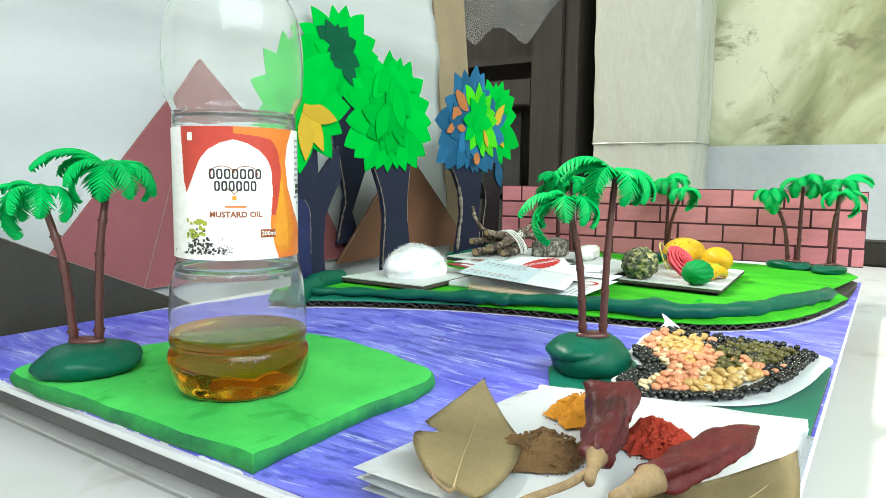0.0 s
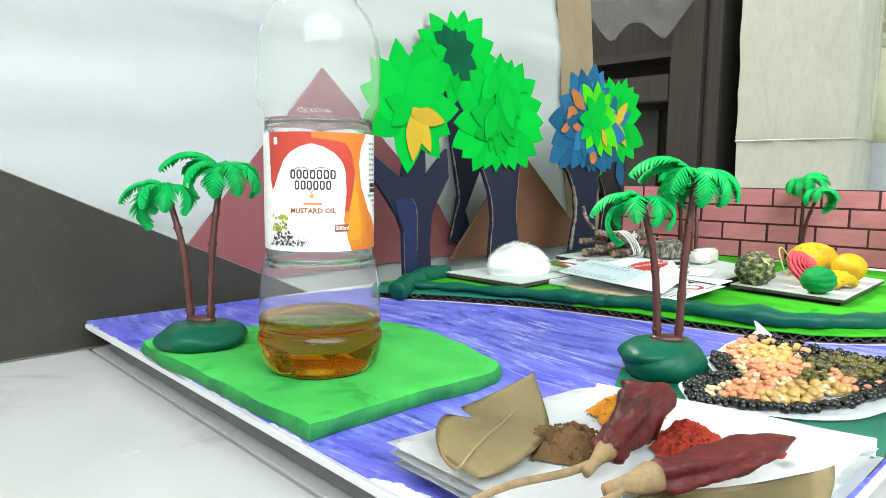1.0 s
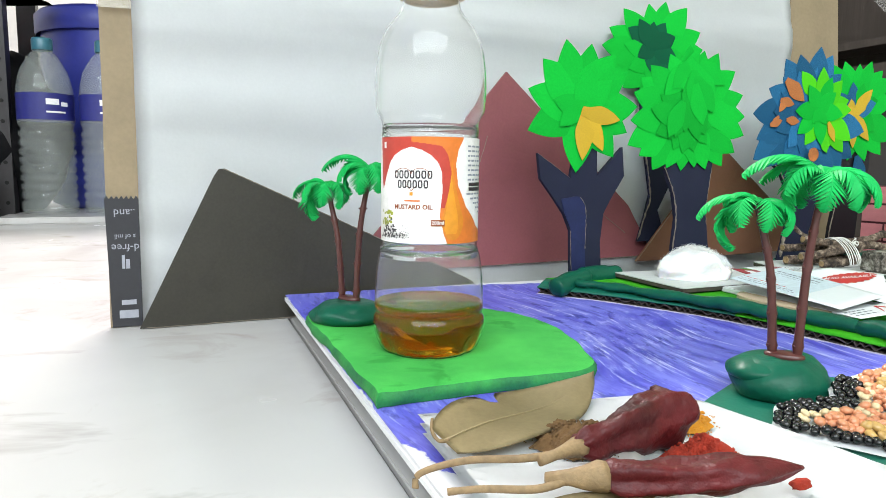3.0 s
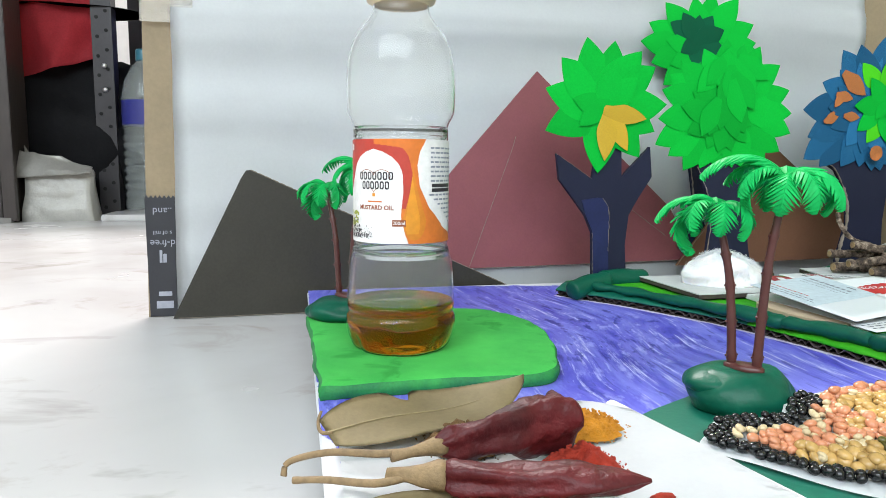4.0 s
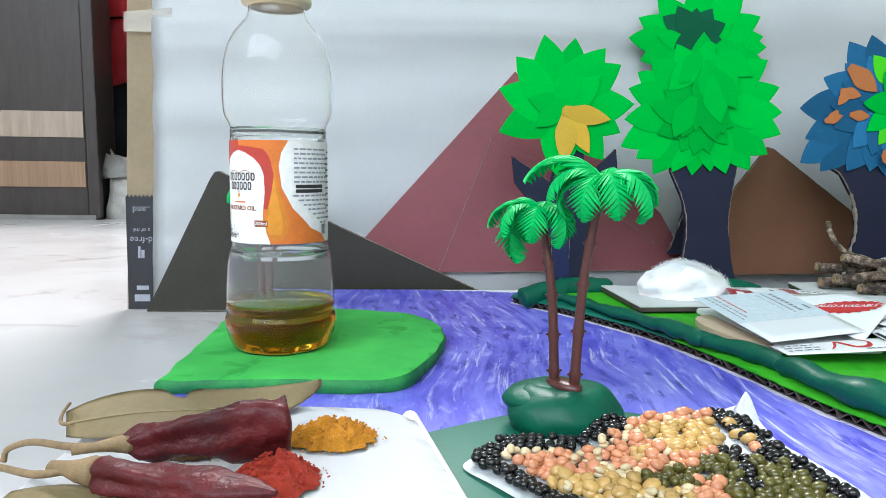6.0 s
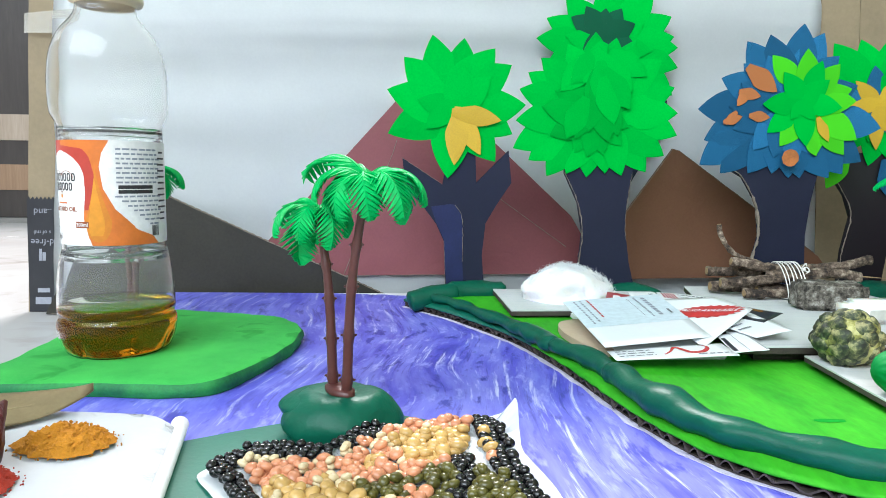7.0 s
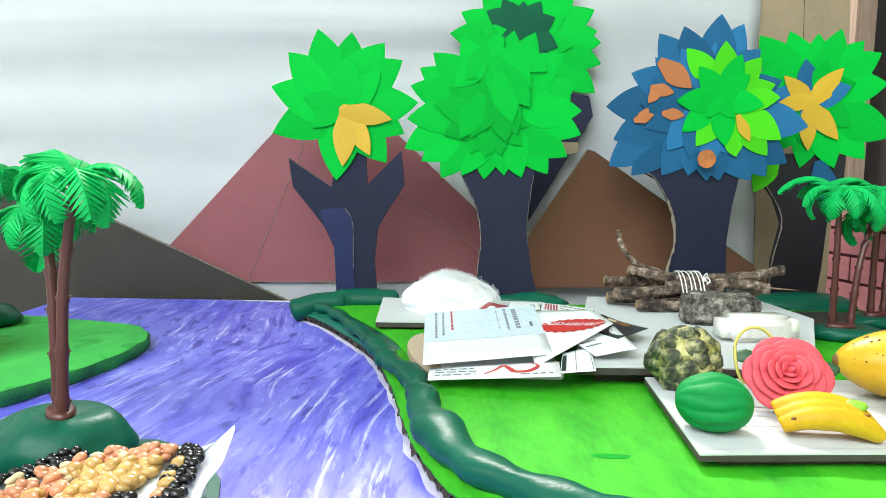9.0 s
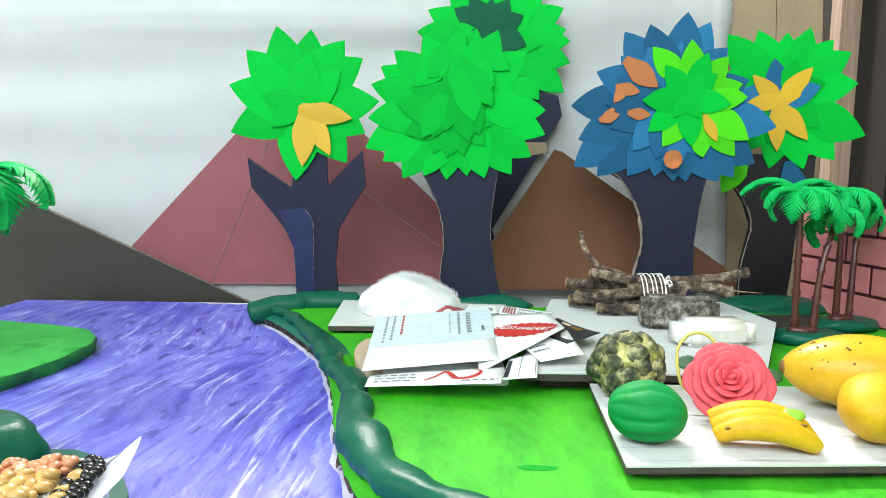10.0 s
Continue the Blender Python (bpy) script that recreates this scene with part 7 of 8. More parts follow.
def chilli(label, base_, tip, rad, tall, stem, seed, bulge, grow, full):
    """A dried pod: flattened, ridged and crumpled, with a small calyx and a long stem. grow: how much it widens to the tip; full: where it begins to close."""
    a, b = Vector(base_), Vector(tip)
    o = Vector((a.x, a.y, SP))
    t = thing("dried_chilli", o, label, "dried chilli", "dried chillies")
    n, seg = 40, 30
    path = [a.lerp(b, i / n) + Vector((0, 0, bulge * math.sin(math.pi * i / n))) - o for i in range(n + 1)]
    d = (path[-1] - path[0]).normalized()
    u = d.cross(Vector((0, 0, 1))).normalized()
    w = u.cross(d).normalized()
    bm = bmesh.new()
    rings = []
    for i, p in enumerate(path):
        k = i / n
        r0 = rad * (0.52 + (grow + 0.10) * k) * min(1.0, 0.45 + k * 6)
        if k > full:
            r0 *= max(0.10, 1 - ((k - full) / (1 - full)) ** 2.4 * 0.92)
        row = []
        for q in range(seg):
            ang = 2 * math.pi * q / seg
            tw = 1.1 * k + seed
            rr = r0 * (1 + 0.16 * math.sin(3 * ang + tw * 2) + 0.10 * math.sin(5 * ang - tw * 4 + 1))
            dent = noise.noise(Vector((math.cos(ang) * 1.3, math.sin(ang) * 1.3, k * 5 + seed)))
            fine = noise.noise(Vector((math.cos(ang) * 4, math.sin(ang) * 4, k * 16 + seed)))
            rr *= 1 + 0.34 * dent + 0.10 * fine + 0.05 * noise.noise(Vector((math.cos(ang) * 9, math.sin(ang) * 9, k * 30 + seed)))
            v = p + rr * (math.cos(ang) * u + tall * math.sin(ang) * w)
            v.z = max(v.z, 0.0003)
            row.append(bm.verts.new(v))
        rings.append(row)
    for x, y in zip(rings, rings[1:]):
        for q in range(seg):
            bm.faces.new((x[q], x[(q + 1) % seg], y[(q + 1) % seg], y[q]))
    bm.faces.new(rings[0][::-1])
    bm.faces.new(rings[-1])
    part("pod", bm, M_CHILLI, t, "wrinkled dark red pod", True)
    c = path[0]
    r1 = rad * 0.36
    bm = bmesh.new()
    tube(bm, [c + d * 0.0030, c + d * 0.0010, c - d * 0.0024, c - d * 0.0060, c - d * 0.0110], [r1 * 1.15, r1 * 1.10, r1 * 0.85, r1 * 0.55, 0.0012], 16)
    for v in bm.verts:
        v.co += Vector((1, 1, 1)) * 0.0005 * noise.noise(v.co * 300)
        v.co.z = max(v.co.z, 0.0002)
    part("calyx", bm, M_STEM, t, "tan dried calyx", True)
    sp = spline([c - d * 0.005] + [Vector(p) - o for p in stem], 8)
    m = len(sp)
    part("stem", tube(bmesh.new(), sp, [0.00105 - 0.0003 * i / m + (0.0001 if i > m - 4 else 0) for i in range(m)], 9), M_STEM, t, "thin tan stem", True)


chilli("dried red chilli lying over the spice heaps, tip raised", (-0.0135, -0.1412, 0.0185), (0.0268, -0.1312, 0.0196), 0.0060, 1.10, [(-0.027, -0.1400, 0.0175), (-0.039, -0.1335, 0.0160), (-0.0485, -0.1282, 0.0120), (-0.0500, -0.1285, 0.0085)], 2.0, 0.0, 0.62, 0.965)
chilli("dried red chilli lying on white paper with wrinkled skin", (-0.0160, -0.1535, 0.0172), (0.0300, -0.1690, 0.0190), 0.0087, 0.78, [(-0.029, -0.1512, 0.0155), (-0.040, -0.1462, 0.0150), (-0.0475, -0.1433, 0.0142)], 5.3, -0.0006, 0.02, 0.48)
bit = thing("chilli_flake", (0.0365, -0.1635, SP), "small dark red chilli flake on white paper", "chilli flake")
part("flake", blob(bmesh.new(), (0, 0, 0.0013), (0.0030, 0.0016, 0.0012), 0.4, 2, 3, 3.0, 0.0), M_CHPOW, bit, "", True)


def bay_leaf(label, tail, tip, width, z, notch, tilt, stem=None):
    a, b = Vector((*tail, z)), Vector((*tip, z))
    t = thing("bay_leaf", (a.x, a.y, z), label, "bay leaf", "bay leaves")
    d = (b - a)
    side = Vector((-d.y, d.x, 0)).normalized()
    bm = bmesh.new()
    n, m = 30, 10
    g = []
    for i in range(n + 1):
        u = i / n
        w = width * (math.sin(math.pi * (0.05 + 0.95 * u) ** 0.80) ** 0.85) + 0.0006
        row = []
        for j in range(m + 1):
            s = j / m * 2 - 1
            ww = w * s
            if s > 0.2:
                ww *= 1 - 0.55 * max(0.0, 1 - abs(u - notch) / 0.06) * (s - 0.2) / 0.8
            p = d * u + side * ww * 0.5
            up = tilt * ww + 0.0012 * math.sin(u * 7 + s) + 0.0030 * (u - 0.5) ** 2 * 2 + 0.0014 * s * s * math.sin(u * 5) + 0.0020 * max(0.0, (u - 0.62) / 0.38) ** 2
            row.append(bm.verts.new((p.x, p.y, up)))
        g.append(row)
    for x, y in zip(g, g[1:]):
        for j in range(m):
            bm.faces.new((x[j], x[j + 1], y[j + 1], y[j]))
    bmesh.ops.solidify(bm, geom=bm.faces[:], thickness=0.0004)
    part("blade", bm, M_BAY, t, "", True)
    rib = [(d * (i / 12) + Vector((0, 0, 0.0012 * math.sin(i / 12 * 7) + 0.0030 * (i / 12 - 0.5) ** 2 * 2 + 0.0002))) for i in range(12)]
    part("midrib", tube(bmesh.new(), rib, [0.00026 - 0.00016 * i / 12 for i in range(12)], 6), M_BAY, t, "raised midrib", True)
    if stem:
        path = spline([Vector(p) - a for p in stem], 8)
        part("stalk", tube(bmesh.new(), path, [0.0006 - 0.0002 * i / len(path) for i in range(len(path))], 7), M_STEM, t, "dry curled stalk", True)


bay_leaf("large dried tan bay leaf with a torn edge", (-0.0385, -0.1180), (0.0290, -0.0865), 0.0270, 0.0132, 0.42, 0.10, [(-0.0370, -0.1175, 0.0145), (-0.0400, -0.1178, 0.0150), (-0.0408, -0.1150, 0.0168), (-0.0398, -0.1125, 0.0190)])
bay_leaf("dried tan bay leaf under the chillies", (-0.0340, -0.1590), (0.0300, -0.1785), 0.0240, SP + 0.0006, 2.0, 0.02)


# ---------------------------------------------------------------- grain picture
def grain_tray():
    t = thing("grain_picture", (0, 0, 0), "white paper fish covered with lentils and black beans", "grain picture")
    ring_ = spline([(0.0735, -0.1225, 0), (0.0810, -0.1150, 0), (0.0895, -0.1085, 0), (0.1000, -0.1120, 0), (0.1085, -0.1130, 0), (0.1180, -0.1050, 0), (0.1290, -0.1045, 0), (0.1460, -0.1040, 0), (0.1600, -0.1085, 0), (0.1645, -0.1065, 0), (0.1640, -0.1180, 0), (0.1636, -0.1290, 0), (0.1685, -0.1480, 0), (0.1690, -0.1650, 0), (0.1655, -0.1780, 0), (0.1470, -0.1755, 0), (0.1250, -0.1710, 0), (0.1030, -0.1620, 0), (0.0890, -0.1470, 0), (0.0800, -0.1340, 0)], 5, True)
    c = Vector((0.124, -0.136, 0))

    def level(x, y):
        """The paper is propped up and slopes down towards the tail and the front."""
        return max(0.0033, 0.0040 + 0.10 * (x - 0.081) + 0.08 * (y + 0.121))

    bm = bmesh.new()
    rows = []
    for s in (1.0, 0.8, 0.5, 0.15):
        row = []
        for p in ring_:
            q = c + (p - c) * s
            lift = 0.0055 * max(0.0, (p.y + 0.116) / 0.0095) * max(0.0, (p.x - 0.154) / 0.010) * max(0.0, s - 0.8) / 0.2 + 0.0006 * noise.noise(Vector((p.x * 60, p.y * 60, 0))) * s
            row.append(bm.verts.new((q.x, q.y, level(q.x, q.y) + lift)))
        rows.append(row)
    n = len(ring_)
    for a, b in zip(rows, rows[1:]):
        for i in range(n):
            bm.faces.new((a[i], a[(i + 1) % n], b[(i + 1) % n], b[i]))
    bm.faces.new(rows[-1])
    bmesh.ops.solidify(bm, geom=bm.faces[:], thickness=0.0004)
    part("paper", bm, M_PAPER, t, "white paper with a curled corner")
    bm = prism(bmesh.new(), [(c.x + (p.x - c.x) * 0.84, c.y + (p.y - c.y) * 0.84) for p in ring_], 0.0023, 0.0030)
    for v in bm.verts:
        if v.co.z > 0.0027:
            v.co.z = level(v.co.x, v.co.y) - 0.0008
    part("support", bm, M_PAPER, t, "folded paper underneath")
    rr = random.Random(17)

    def grain_mesh(name, mat, r, sub=2):
        bm = blob(bmesh.new(), (0, 0, 0), r, 0.10, 1.5, sub, 1.0)
        return to_mesh(name, bm, mat, True)

    G = {"k": grain_mesh("black_bean", M_BLACKBEAN, (0.00172, 0.00150, 0.00142)), "o": grain_mesh("orange_lentil", M_LENTIL, (0.00195, 0.00180, 0.00125)), "y": grain_mesh("yellow_split_pea", M_DAL, (0.00235, 0.00205, 0.00145)), "w": grain_mesh("cream_lentil", M_WHITEDAL, (0.00175, 0.00130, 0.00100)), "m": grain_mesh("green_bean", M_MOONG, (0.00200, 0.00150, 0.00140))}
    names = {"k": "black_bean", "o": "orange_lentil", "y": "yellow_split_pea", "w": "cream_lentil", "m": "green_bean"}

    def put(kind, x, y, z):
        ob = new(names[kind], G[kind])
        ob.parent = t
        ob.location = (x, y, level(x, y) + z)
        ob.rotation_euler = (rr.uniform(-0.5, 0.5), rr.uniform(-0.5, 0.5), rr.uniform(0, 6.28))
        s = rr.uniform(0.86, 1.12)
        ob.scale = (s, s, s)

    # the fish: forked tail at one end, an open mouth at the other
    body = [(p.x, p.y) for p in spline([(0.0770, -0.1215, 0), (0.0825, -0.1160, 0), (0.0890, -0.1120, 0), (0.0990, -0.1150, 0), (0.1090, -0.1172, 0), (0.1140, -0.1120, 0), (0.1200, -0.1078, 0), (0.1275, -0.1082, 0), (0.1400, -0.1074, 0), (0.1500, -0.1080, 0), (0.1568, -0.1120, 0), (0.1590, -0.1250, 0), (0.1600, -0.1370, 0), (0.1625, -0.1500, 0), (0.1638, -0.1620, 0), (0.1622, -0.1712, 0), (0.1510, -0.1690, 0), (0.1380, -0.1670, 0), (0.1255, -0.1640, 0), (0.1075, -0.1565, 0), (0.0965, -0.1490, 0), (0.0890, -0.1400, 0), (0.0835, -0.1305, 0)], 6, True)]

    def inside(x, y):
        hit_ = False
        for (xa, ya), (xb, yb) in zip(body, body[1:] + body[:1]):
            if (ya > y) != (yb > y) and x < (xb - xa) * (y - ya) / (yb - ya) + xa:
                hit_ = not hit_
        return hit_

    def rim(x, y):
        return min(math.hypot(x - xa, y - ya) for xa, ya in body)

    spots = []
    step = 0.00285
    y, row = -0.172, 0
    while y < -0.106:
        x = 0.074 + (step / 2 if row % 2 else 0)
        while x < 0.166:
            gx, gy = x + rr.uniform(-0.0008, 0.0008), y + rr.uniform(-0.0008, 0.0008)
            bare = 0.1482 < gx < 0.1532 and -0.136 < gy < -0.113
            neck = 0.127 < gx < 0.150 and gy > -0.120
            if inside(gx, gy) and not bare and (neck or rim(gx, gy) > (0.0062 if gx < 0.125 else 0.0045)):
                wx = gx + 0.003 * noise.noise(Vector((gx * 90, gy * 90, 2)))
                wy = gy + 0.003 * noise.noise(Vector((gx * 90, gy * 90, 5)))
                flower = math.hypot(wx - 0.1215, wy + 0.1290)
                if wx > 0.114 and wy < -0.1535 - 0.26 * (wx - 0.118):
                    kind = "k" if rr.random() < 0.92 else "o"
                elif 0.1435 < wx < 0.1485 and -0.150 < wy < -0.131:
                    kind = "k"
                elif flower < 0.0030:
                    kind = "y"
                elif flower < 0.0090:
                    kind = "o"
                elif flower < 0.0108:
                    kind = "w"
                elif wx > 0.123 and wy > -0.1125:
                    kind = "o" if rr.random() < 0.7 else "w"
                elif wx > 0.129 and wy > -0.131:
                    kind = "y"
                elif wx > 0.136 and wy < -0.134 or wx > 0.118 and -0.147 < wy < -0.140:
                    kind = "m" if rr.random() < 0.9 else "o"
                elif wx > 0.129:
                    kind = "o"
                elif wy < -0.1350 and wx > 0.097:
                    kind = "y" if rr.random() < 0.85 else "w"
                elif wy > -0.1245 and wx < 0.119:
                    kind = "w"
                else:
                    kind = "o" if rr.random() < 0.85 else "w"
                if rr.random() < 0.95:
                    spots.append((kind, gx, gy))
            x += step
        y += step * 0.86
        row += 1
    # black beans along the outline, two or three deep
    run = 0.0
    loop_ = body + body[:1]
    for (xa, ya), (xb, yb) in zip(loop_, loop_[1:]):
        d = math.hypot(xb - xa, yb - ya)
        steps = max(1, int(d / 0.0002))
        for q in range(steps):
            run += d / steps
            if run > 0.0027:
                run = 0.0
                p = Vector((xa + (xb - xa) * q / steps, ya + (yb - ya) * q / steps, 0))
                inw = (Vector((xb - xa, yb - ya, 0)).cross(Vector((0, 0, 1)))).normalized()
                if 0.1265 < p.x < 0.1500 and p.y > -0.112:
                    continue
                for deep in range(3 if p.y > -0.1235 and p.x < 0.126 or p.x > 0.150 and rr.random() < 0.4 else 2):
                    g_ = p + inw * 0.0026 * deep
                    put("k", g_.x + rr.uniform(-0.0004, 0.0004), g_.y + rr.uniform(-0.0004, 0.0004), 0.0013 + rr.uniform(0, 0.0006) + 0.0009 * (deep == 0 and rr.random() < 0.35))
    for kind, x, y in spots:
        put(kind, x, y, 0.0011 + rr.uniform(0, 0.0008))
    # a second, scattered layer
    for kind, x, y in [s for s in spots if s[0] != "k"][::3]:
        put(kind, x + rr.uniform(-0.001, 0.001), y + rr.uniform(-0.001, 0.001), 0.0025 + rr.uniform(0, 0.0006))


grain_tray()



# ---------------------------------------------------------------- things in the room behind
def cabinet():
    t = thing("cupboard", (-0.92, 1.00, FLOOR), "dark laminate cupboard with two lighter wood stripes", "cupboard")
    part("body", boxm(0.0, 0.3880, 0.010, 0.10, 0.0, 1.5, bev=0.002), M_OAKDARK, t)
    part("door", boxm(0.004, 0.3740, 0.0, 0.0095, 0.010, 1.48, bev=0.001), M_OAKDARK, t, "dark laminate door")
    part("side_edge", boxm(0.3760, 0.3970, -0.003, 0.0095, 0.004, 1.48, bev=0.001), M_OAKDARK, t, "dark edge strip")
    part("stripe", upright(bmesh.new(), [(0.205, 0.155), (0.372, 0.155), (0.372, 0.203), (0.225, 0.203)], -0.0025, -0.0002), M_OAKPALE, t, "pale wood stripe with a slanting end")
    part("stripe", upright(bmesh.new(), [(0.006, 0.062), (0.372, 0.062), (0.372, 0.110), (0.006, 0.110)], -0.0025, -0.0002), M_OAKMID, t, "mid-brown wood stripe")
    part("plinth", boxm(0.002, 0.3880, -0.004, 0.008, 0.0, 0.0095), surf("grey_plinth", (0.20, 0.19, 0.18, 1), 0.5), t, "grey foot strip")


cabinet()


def rack():
    t = thing("steel_rack", (-0.420, 1.12, FLOOR), "dark slotted-angle steel rack", "rack")
    for dx in (0.0, 0.55):
        for dy in (0.0, 0.30):
            p = part("post", boxm(dx, dx + 0.036, dy, dy + 0.003, 0, 1.6), M_STEEL, t, "slotted steel post")
            part("post_flange", boxm(dx + 0.033, dx + 0.036, dy + 0.003, dy + 0.036, 0, 1.6), M_STEEL, p)
            if dy == 0.0:
                for k in range(26):
                    for sx in (0.010, 0.026):
                        bm = bmesh.new()
                        tube(bm, [(dx + sx, -0.0006, 0.02 + 0.036 * k + (0.012 if sx > 0.02 else 0)), (dx + sx, 0.0004, 0.02 + 0.036 * k + (0.012 if sx > 0.02 else 0))], 0.0036, 10)
                        part("slot", bm, surf("slot_shadow", (0.005, 0.005, 0.005, 1), 0.9) if (k, sx, dx) == (0, 0.010, 0.0) else bpy.data.materials["slot_shadow"], p)
                for z in (0.245, 0.290):
                    part("bolt", blob(bmesh.new(), (dx + 0.020, -0.002, z), (0.005, 0.003, 0.005), 0.1, 1, 2), surf("bolt_steel", (0.45, 0.45, 0.45, 1), 0.35, metal=0.9) if (z, dx) == (0.245, 0.0) else bpy.data.materials["bolt_steel"], p, "bright bolt head", True)
    for z in (0.50, 0.95):
        part("shelf", boxm(0.0, 0.586, 0.004, 0.333, z, z + 0.012), M_STEEL, t, "dark steel shelf")


rack()


def draped(name, x0, x1, y, z0, z1, mat, label, cat, waves, depth, hem, thick=0.002):
    """Cloth or film hanging in soft folds, with an uneven hem."""
    t = thing(name, ((x0 + x1) / 2, y, z0), label, cat)
    bm = bmesh.new()
    nx, nz = 44, 26
    g = []
    for j in range(nz + 1):
        row = []
        for i in range(nx + 1):
            u, v = i / nx, j / nz
            zb = z0 + hem(u)
            z = zb + (z1 - zb) * v
            x = x0 + (x1 - x0) * u
            yy = y + depth * math.sin(u * waves + 1.5 * v + 0.8 * noise.noise(Vector((u * 3, v * 3, 1)))) + depth * 1.2 * noise.noise(Vector((u * 5, v * 4, 2)))
            row.append(bm.verts.new((x - (x0 + x1) / 2, yy - y, z - z0)))
        g.append(row)
    for a, b in zip(g, g[1:]):
        for i in range(nx):
            bm.faces.new((a[i], a[i + 1], b[i + 1], b[i]))
    bmesh.ops.solidify(bm, geom=bm.faces[:], thickness=thick)
    part("sheet", bm, mat, t, "", True)
    return t


draped("red_cloth", -0.580, -0.405, 1.13, 0.246, 0.50, M_CLOTH, "red cloth hanging from the rack shelf", "cloth", 9.0, 0.012, lambda u: 0.05 * u ** 1.5)
# lumps added to darken the space by the rack, where only shade lies
bg = thing("black_bag", (-0.47, 1.20, FLOOR), "added near-black lump for the dark void by the rack", "bag")
part("bag", blob(bmesh.new(), (-0.01, 0.02, 0.15), (0.17, 0.11, 0.17), 0.2, 2.0, 4, 3.0, 0.0), M_VOID, bg, "", True)
part("flap", blob(bmesh.new(), (-0.01, -0.010, 0.275), (0.150, 0.085, 0.070), 0.25, 2.0, 3, 3.0, 0.4), M_VOID, bg, "upper near-black lump", True)
wb = thing("white_bag", (-0.468, 1.06, FLOOR), "crumpled white plastic bag on the floor", "bag")
bm = bmesh.new()
nu, nv = 48, 26
g = []
for j in range(nv + 1):
    f = j / nv
    row = []
    for i in range(nu):
        a = 2 * math.pi * i / nu
        ca, sa = math.cos(a), math.sin(a)
        sq = 1 / max(abs(ca), abs(sa)) ** 0.8
        w = 1.0 - 0.10 * f - 0.06 * math.sin(f * 3.1)
        x, y = 0.064 * ca * sq * w, 0.030 * sa * sq * (1 - 0.75 * f ** 1.6)
        z = 0.118 * f * (1 - 0.30 * max(0.0, ca) * f + 0.16 * max(0.0, -ca) ** 3 * f)
        k = 0.010 * abs(noise.noise(Vector((x * 22 + z * 14, sa, z * 26)))) + 0.004 * abs(noise.noise(Vector((x * 60, sa * 2, z * 70))))
        row.append(bm.verts.new((x, y - k * (sa < 0.3), z)))
    g.append(row)
for a, b in zip(g, g[1:]):
    for i in range(nu):
        bm.faces.new((a[i], a[(i + 1) % nu], b[(i + 1) % nu], b[i]))
M_THINBAG = surf("thin_white_bag", (0.40, 0.39, 0.36, 1), 0.35, 0.12, 20, 200, 0.3, 0.003)
part("bag", bm, M_THINBAG, wb, "", True)
bm = bmesh.new()
g = []
for j in range(13):
    f = j / 12
    g.append([bm.verts.new((-0.062 + 0.120 * i / 20, -0.012 - 0.022 * math.sin(f * 1.5) + 0.004 * noise.noise(Vector((i * 0.3, f * 3, 4))), 0.128 - 0.030 * i / 20 - f * 0.050 * (1 - i / 26) + 0.003 * noise.noise(Vector((i * 0.4, f * 2, 9))))) for i in range(21)])
for a, b in zip(g, g[1:]):
    for i in range(20):
        bm.faces.new((a[i], a[i + 1], b[i + 1], b[i]))
bmesh.ops.solidify(bm, geom=bm.faces[:], thickness=0.0006)
part("folded_mouth", bm, M_THINBAG, wb, "folded-over mouth of the bag", True)


def water_bottle(at):
    t = thing("water_bottle", at, "large clear ribbed water bottle with a navy label", "water bottle", "water bottles")
    prof = [(0.038, 0.0), (0.044, 0.003), (0.045, 0.012)]
    z = 0.012
    for k in range(9):
        prof += [(0.0448, z + 0.003), (0.0452, z + 0.006), (0.0448, z + 0.0105), (0.0405, z + 0.013), (0.0405, z + 0.0145)]
        z += 0.0155
    prof += [(0.0450, 0.160), (0.0450, 0.215), (0.0440, 0.225), (0.038, 0.252), (0.024, 0.277), (0.0145, 0.288), (0.0140, 0.296)]
    part("body", lathe(bmesh.new(), prof, 40), M_WBOT, t, "clear ribbed plastic", True)
    lab = part("label", lathe(bmesh.new(), [(0.0456, 0.166), (0.0456, 0.212)], 40), M_WLABEL, t, "navy wrap label", True)
    for k, (a0, w, h, z) in enumerate(((-100, 26, 0.010, 0.192), (-70, 16, 0.007, 0.190), (-100, 40, 0.003, 0.178))):
        bm = bmesh.new()
        n = 8
        lo = [bm.verts.new((0.0460 * math.cos(radians(a0 + w * i / n)), 0.0460 * math.sin(radians(a0 + w * i / n)), z)) for i in range(n + 1)]
        hi = [bm.verts.new((0.0460 * math.cos(radians(a0 + w * i / n)), 0.0460 * math.sin(radians(a0 + w * i / n)), z + h)) for i in range(n + 1)]
        for i in range(n):
            bm.faces.new((lo[i], lo[i + 1], hi[i + 1], hi[i]))
        part("print", bm, M_WHITEINK, lab, "white print")
    part("cap", lathe(bmesh.new(), [(0.0165, 0.288), (0.0168, 0.290), (0.0168, 0.306), (0.0150, 0.309), (0.002, 0.3095)], 32), surf("bottle_cap_teal", (0.03, 0.13, 0.18, 1), 0.3), t, "teal screw cap", True)
    return t


def bottle_film():
    m, nt, b, N, L = nodes_of("water_bottle_plastic")
    b.inputs["Base Color"].default_value = (0.50, 0.55, 0.54, 1)
    b.inputs["Roughness"].default_value = 0.10
    b.inputs["Alpha"].default_value = 0.22
    b.inputs["Specular IOR Level"].default_value = 0.8
    bump(nt, b, noise_tex(nt, coords(nt), 40, 3), 0.2, 0.002)
    return m


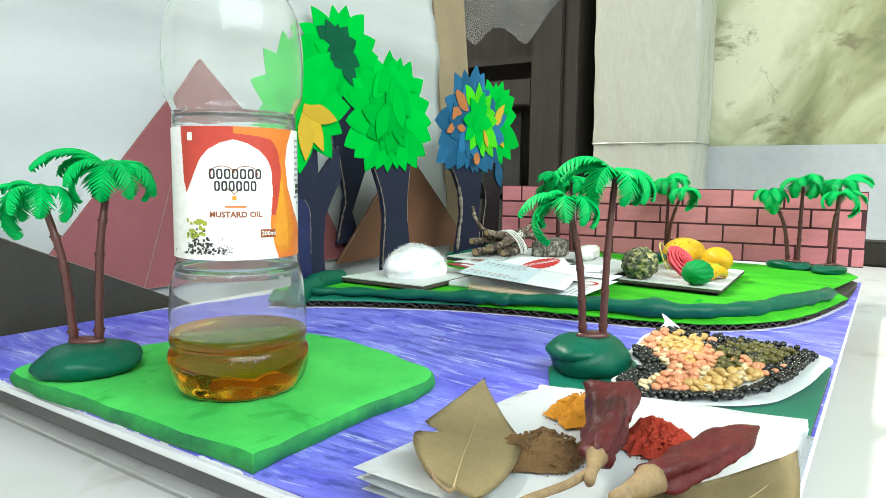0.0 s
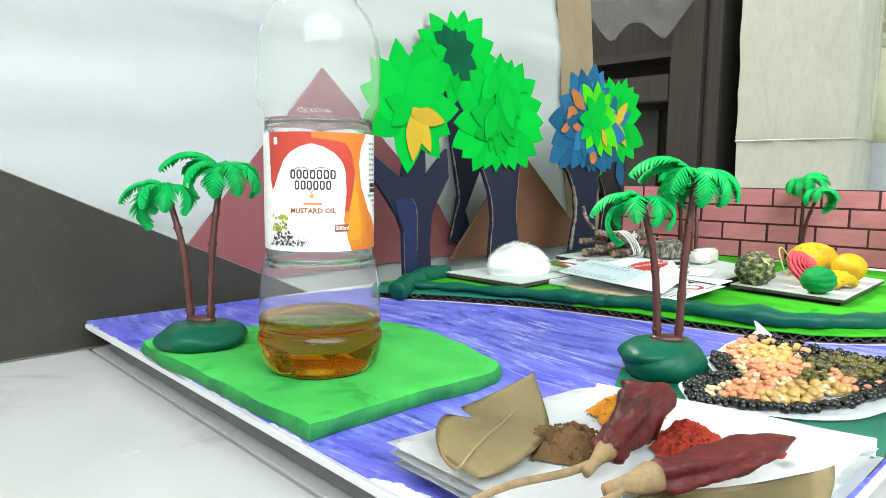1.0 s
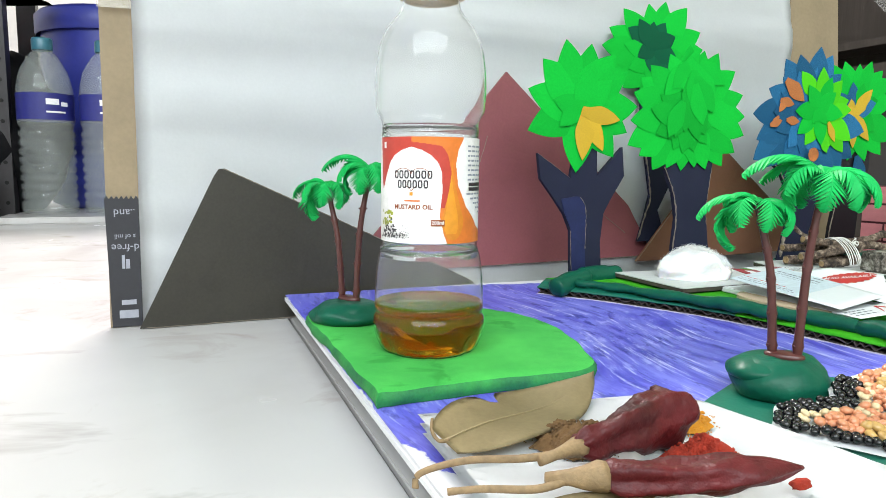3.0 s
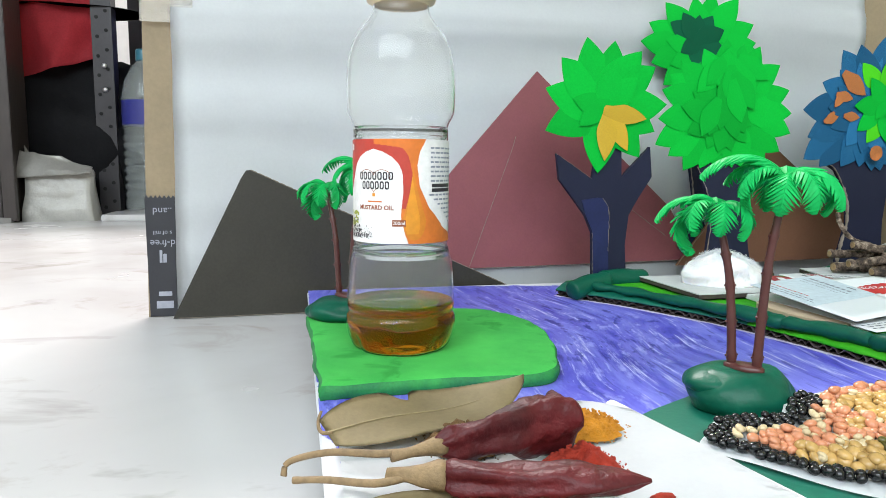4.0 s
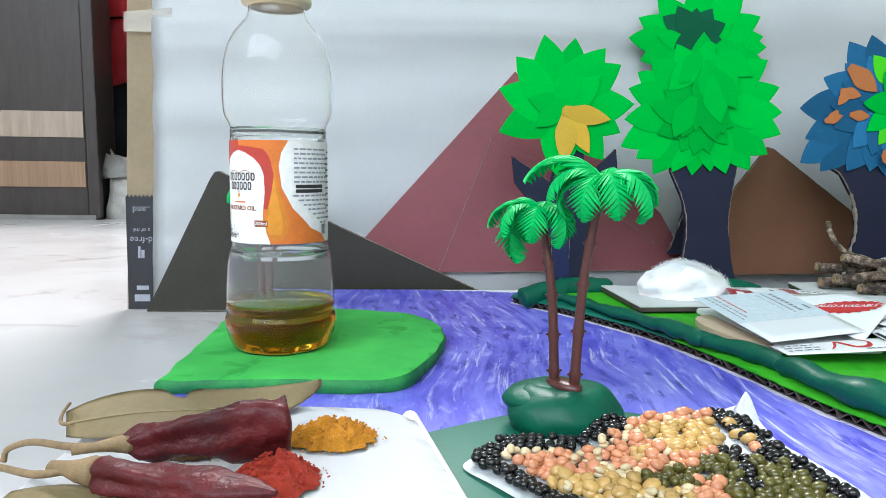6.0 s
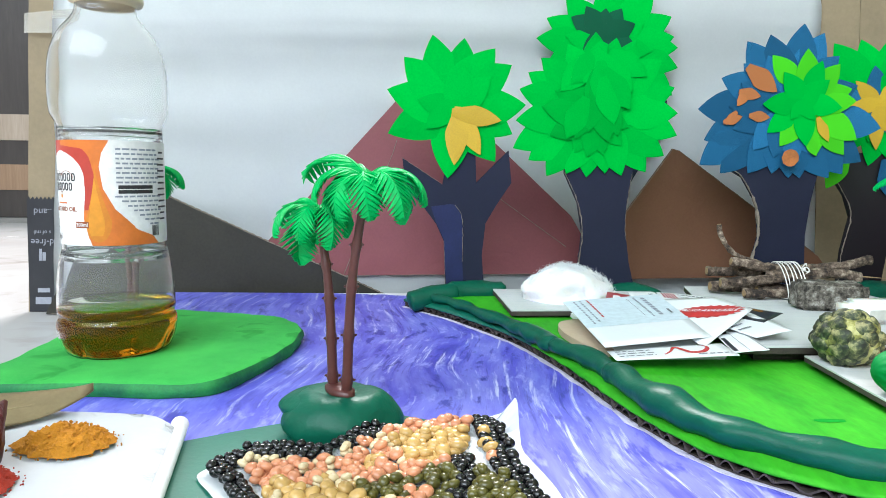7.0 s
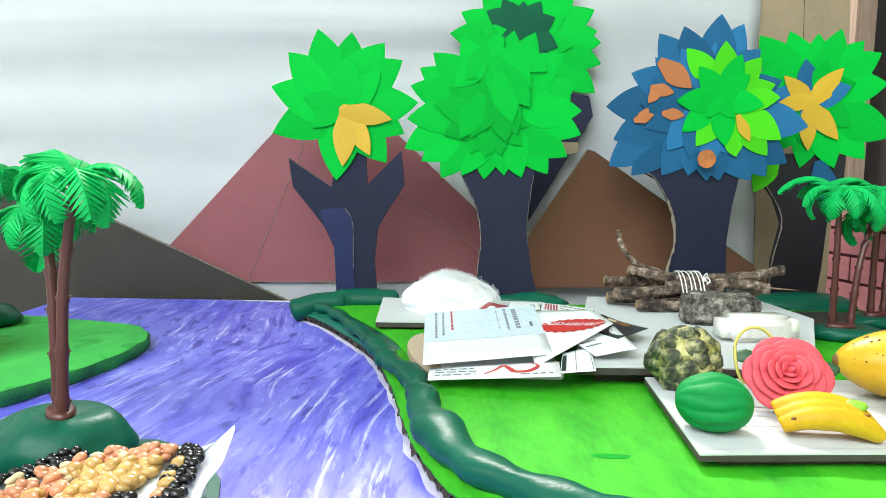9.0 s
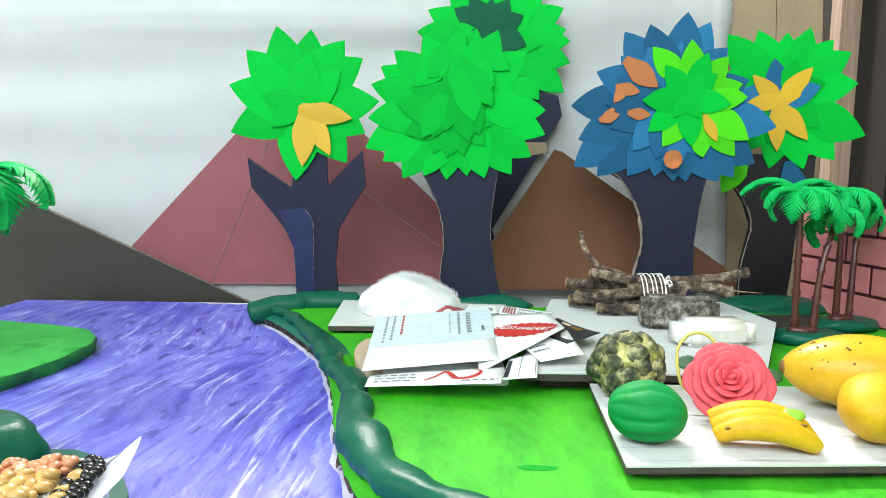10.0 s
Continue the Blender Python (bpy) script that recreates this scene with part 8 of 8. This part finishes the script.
M_WBOT = bottle_film()
structure("ledge", boxm(-0.395, 0.9, 1.02, 1.9, FLOOR, FLOOR + 0.012, bev=0.002), M_MARBLE, "low marble ledge behind the backdrop", "ledge")
w1 = water_bottle((-0.225, 1.10, FLOOR + 0.0122))
for x in (-0.325, -0.125, -0.025):
    copy_thing(w1, pose(x, 1.10 + (0.01 if x < -0.3 else 0), FLOOR + 0.0122, 0, 0, 20))
dr = thing("blue_drum", (-0.21, 1.36, FLOOR + 0.0122), "blue plastic water drum with a lid behind the bottles", "drum")
part("barrel", lathe(bmesh.new(), [(0.13, 0.0), (0.15, 0.01), (0.155, 0.10), (0.150, 0.11), (0.158, 0.13), (0.158, 0.30), (0.155, 0.355)], 48), M_DRUM, dr, "blue plastic barrel", True)
part("lid", lathe(bmesh.new(), [(0.164, 0.350), (0.166, 0.356), (0.166, 0.388), (0.158, 0.396), (0.002, 0.400)], 48), M_DRUM, dr, "blue overhanging lid", True)


# ---------------------------------------------------------------- right wall: recessed cupboard, film, column
def wall_cupboard():
    t = thing("wall_cupboard", (0.90, 0.248, FLOOR), "old dark wooden cupboard with an open shadowy recess", "cupboard")
    L_ = 0.95
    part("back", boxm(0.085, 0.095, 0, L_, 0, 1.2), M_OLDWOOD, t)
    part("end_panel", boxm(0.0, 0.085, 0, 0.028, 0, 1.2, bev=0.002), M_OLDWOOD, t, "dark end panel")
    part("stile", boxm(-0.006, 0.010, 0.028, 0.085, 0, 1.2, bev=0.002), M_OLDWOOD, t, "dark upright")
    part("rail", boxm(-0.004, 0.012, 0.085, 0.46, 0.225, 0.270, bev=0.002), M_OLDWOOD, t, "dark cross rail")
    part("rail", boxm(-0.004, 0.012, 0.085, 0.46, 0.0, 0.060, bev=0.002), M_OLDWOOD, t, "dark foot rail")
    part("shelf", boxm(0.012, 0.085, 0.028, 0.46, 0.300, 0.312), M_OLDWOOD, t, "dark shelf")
    part("stile", boxm(-0.006, 0.010, 0.46, 0.52, 0, 1.2, bev=0.002), M_OLDWOOD, t, "dark upright")
    for k in range(5):
        part("plank", boxm(-0.002, 0.014, 0.522 + 0.085 * k, 0.604 + 0.085 * k, 0, 1.2, bev=0.002), M_OLDWOOD, t, "dark old plank")
    # panel coloured near-black to deepen the shade inside the recess
    part("inner_frame", boxm(0.030, 0.040, 0.12, 0.40, 0.07, 0.215), surf("recess_shade_panel", (0.012, 0.011, 0.010, 1), 0.8), t, "near-black inner panel for the shade in the recess")


wall_cupboard()
post = thing("wooden_post", (0.871, 0.80, FLOOR), "weathered pale wooden post beside dark planks", "post")
part("post", boxm(-0.0155, 0.0155, -0.018, 0.018, 0, 1.4, bev=0.004), M_POST, post)
fl = thing("plastic_film", (0.885, 0.375, 0.385), "loose piece of clear plastic film hung over the cupboard", "plastic film")
bm = bmesh.new()
g = []
for j in range(21):
    row = []
    for i in range(31):
        u, v = i / 30, j / 20
        y = -0.13 + 0.26 * u
        hem = -0.04 * math.sin(u * 3.0) - 0.05 * u * (1 - u) * 2 + 0.02 * math.sin(u * 14)
        z = (hem) * (1 - v) + 0.16 * v
        row.append(bm.verts.new((0.008 * math.sin(u * 17 + v * 5) + 0.012 * noise.noise(Vector((u * 5, v * 5, 3))), y, z)))
    g.append(row)
for a, b in zip(g, g[1:]):
    for i in range(30):
        bm.faces.new((a[i], a[i + 1], b[i + 1], b[i]))
part("film", bm, M_FILM, fl, "", True)

# a column wrapped in pale plastic sheet, tied near its foot
col = thing("wrapped_column", (0.93, 0.134, FLOOR), "column wrapped in creased pale plastic sheet", "wrapped column")
bm = bmesh.new()
nz, na = 130, 120
g = []
for j in range(nz + 1):
    z = 1.4 * (j / nz) ** 1.0
    row = []
    for i in range(na):
        a = 2 * math.pi * i / na
        k = 1.0
        ca, sa = math.cos(a), math.sin(a)
        sq = 1 / max(abs(ca), abs(sa)) ** 0.75
        q = 1 + 0.03 * noise.noise(Vector((ca * 2, sa * 2, z * 2.5))) + 0.05 * abs(noise.noise(Vector((ca * 3 + z * 5, sa * 3, z * 7)))) - 0.035 * abs(noise.noise(Vector((ca * 5 - z * 9, sa * 5, z * 16))))
        if z < 0.155:
            q *= 0.97
        row.append(bm.verts.new((0.052 * ca * sq * q, 0.086 * sa * sq * q, z)))
    g.append(row)
for a, b in zip(g, g[1:]):
    for i in range(na):
        bm.faces.new((a[i], a[(i + 1) % na], b[(i + 1) % na], b[i]))
part("sheet", bm, M_SHEET, col, "", True)
ringp = [(0.052 * math.cos(a) / max(abs(math.cos(a)), abs(math.sin(a))) ** 0.75 * 1.0, 0.086 * math.sin(a) / max(abs(math.cos(a)), abs(math.sin(a))) ** 0.75 * 1.0, 0.156) for a in [2 * math.pi * i / 48 for i in range(49)]]
part("tie", tube(bmesh.new(), ringp, 0.0014, 6, cap=False), M_SHEET, col, "rolled plastic seam")
bar_t = thing("wooden_plinth", (0.80, -0.30, FLOOR), "dark wooden bar lying on the floor by the wall", "wooden bar")
part("bar", boxm(-0.02, 0.02, -0.25, 0.20, 0, 0.030, bev=0.003), M_OLDWOOD, bar_t)
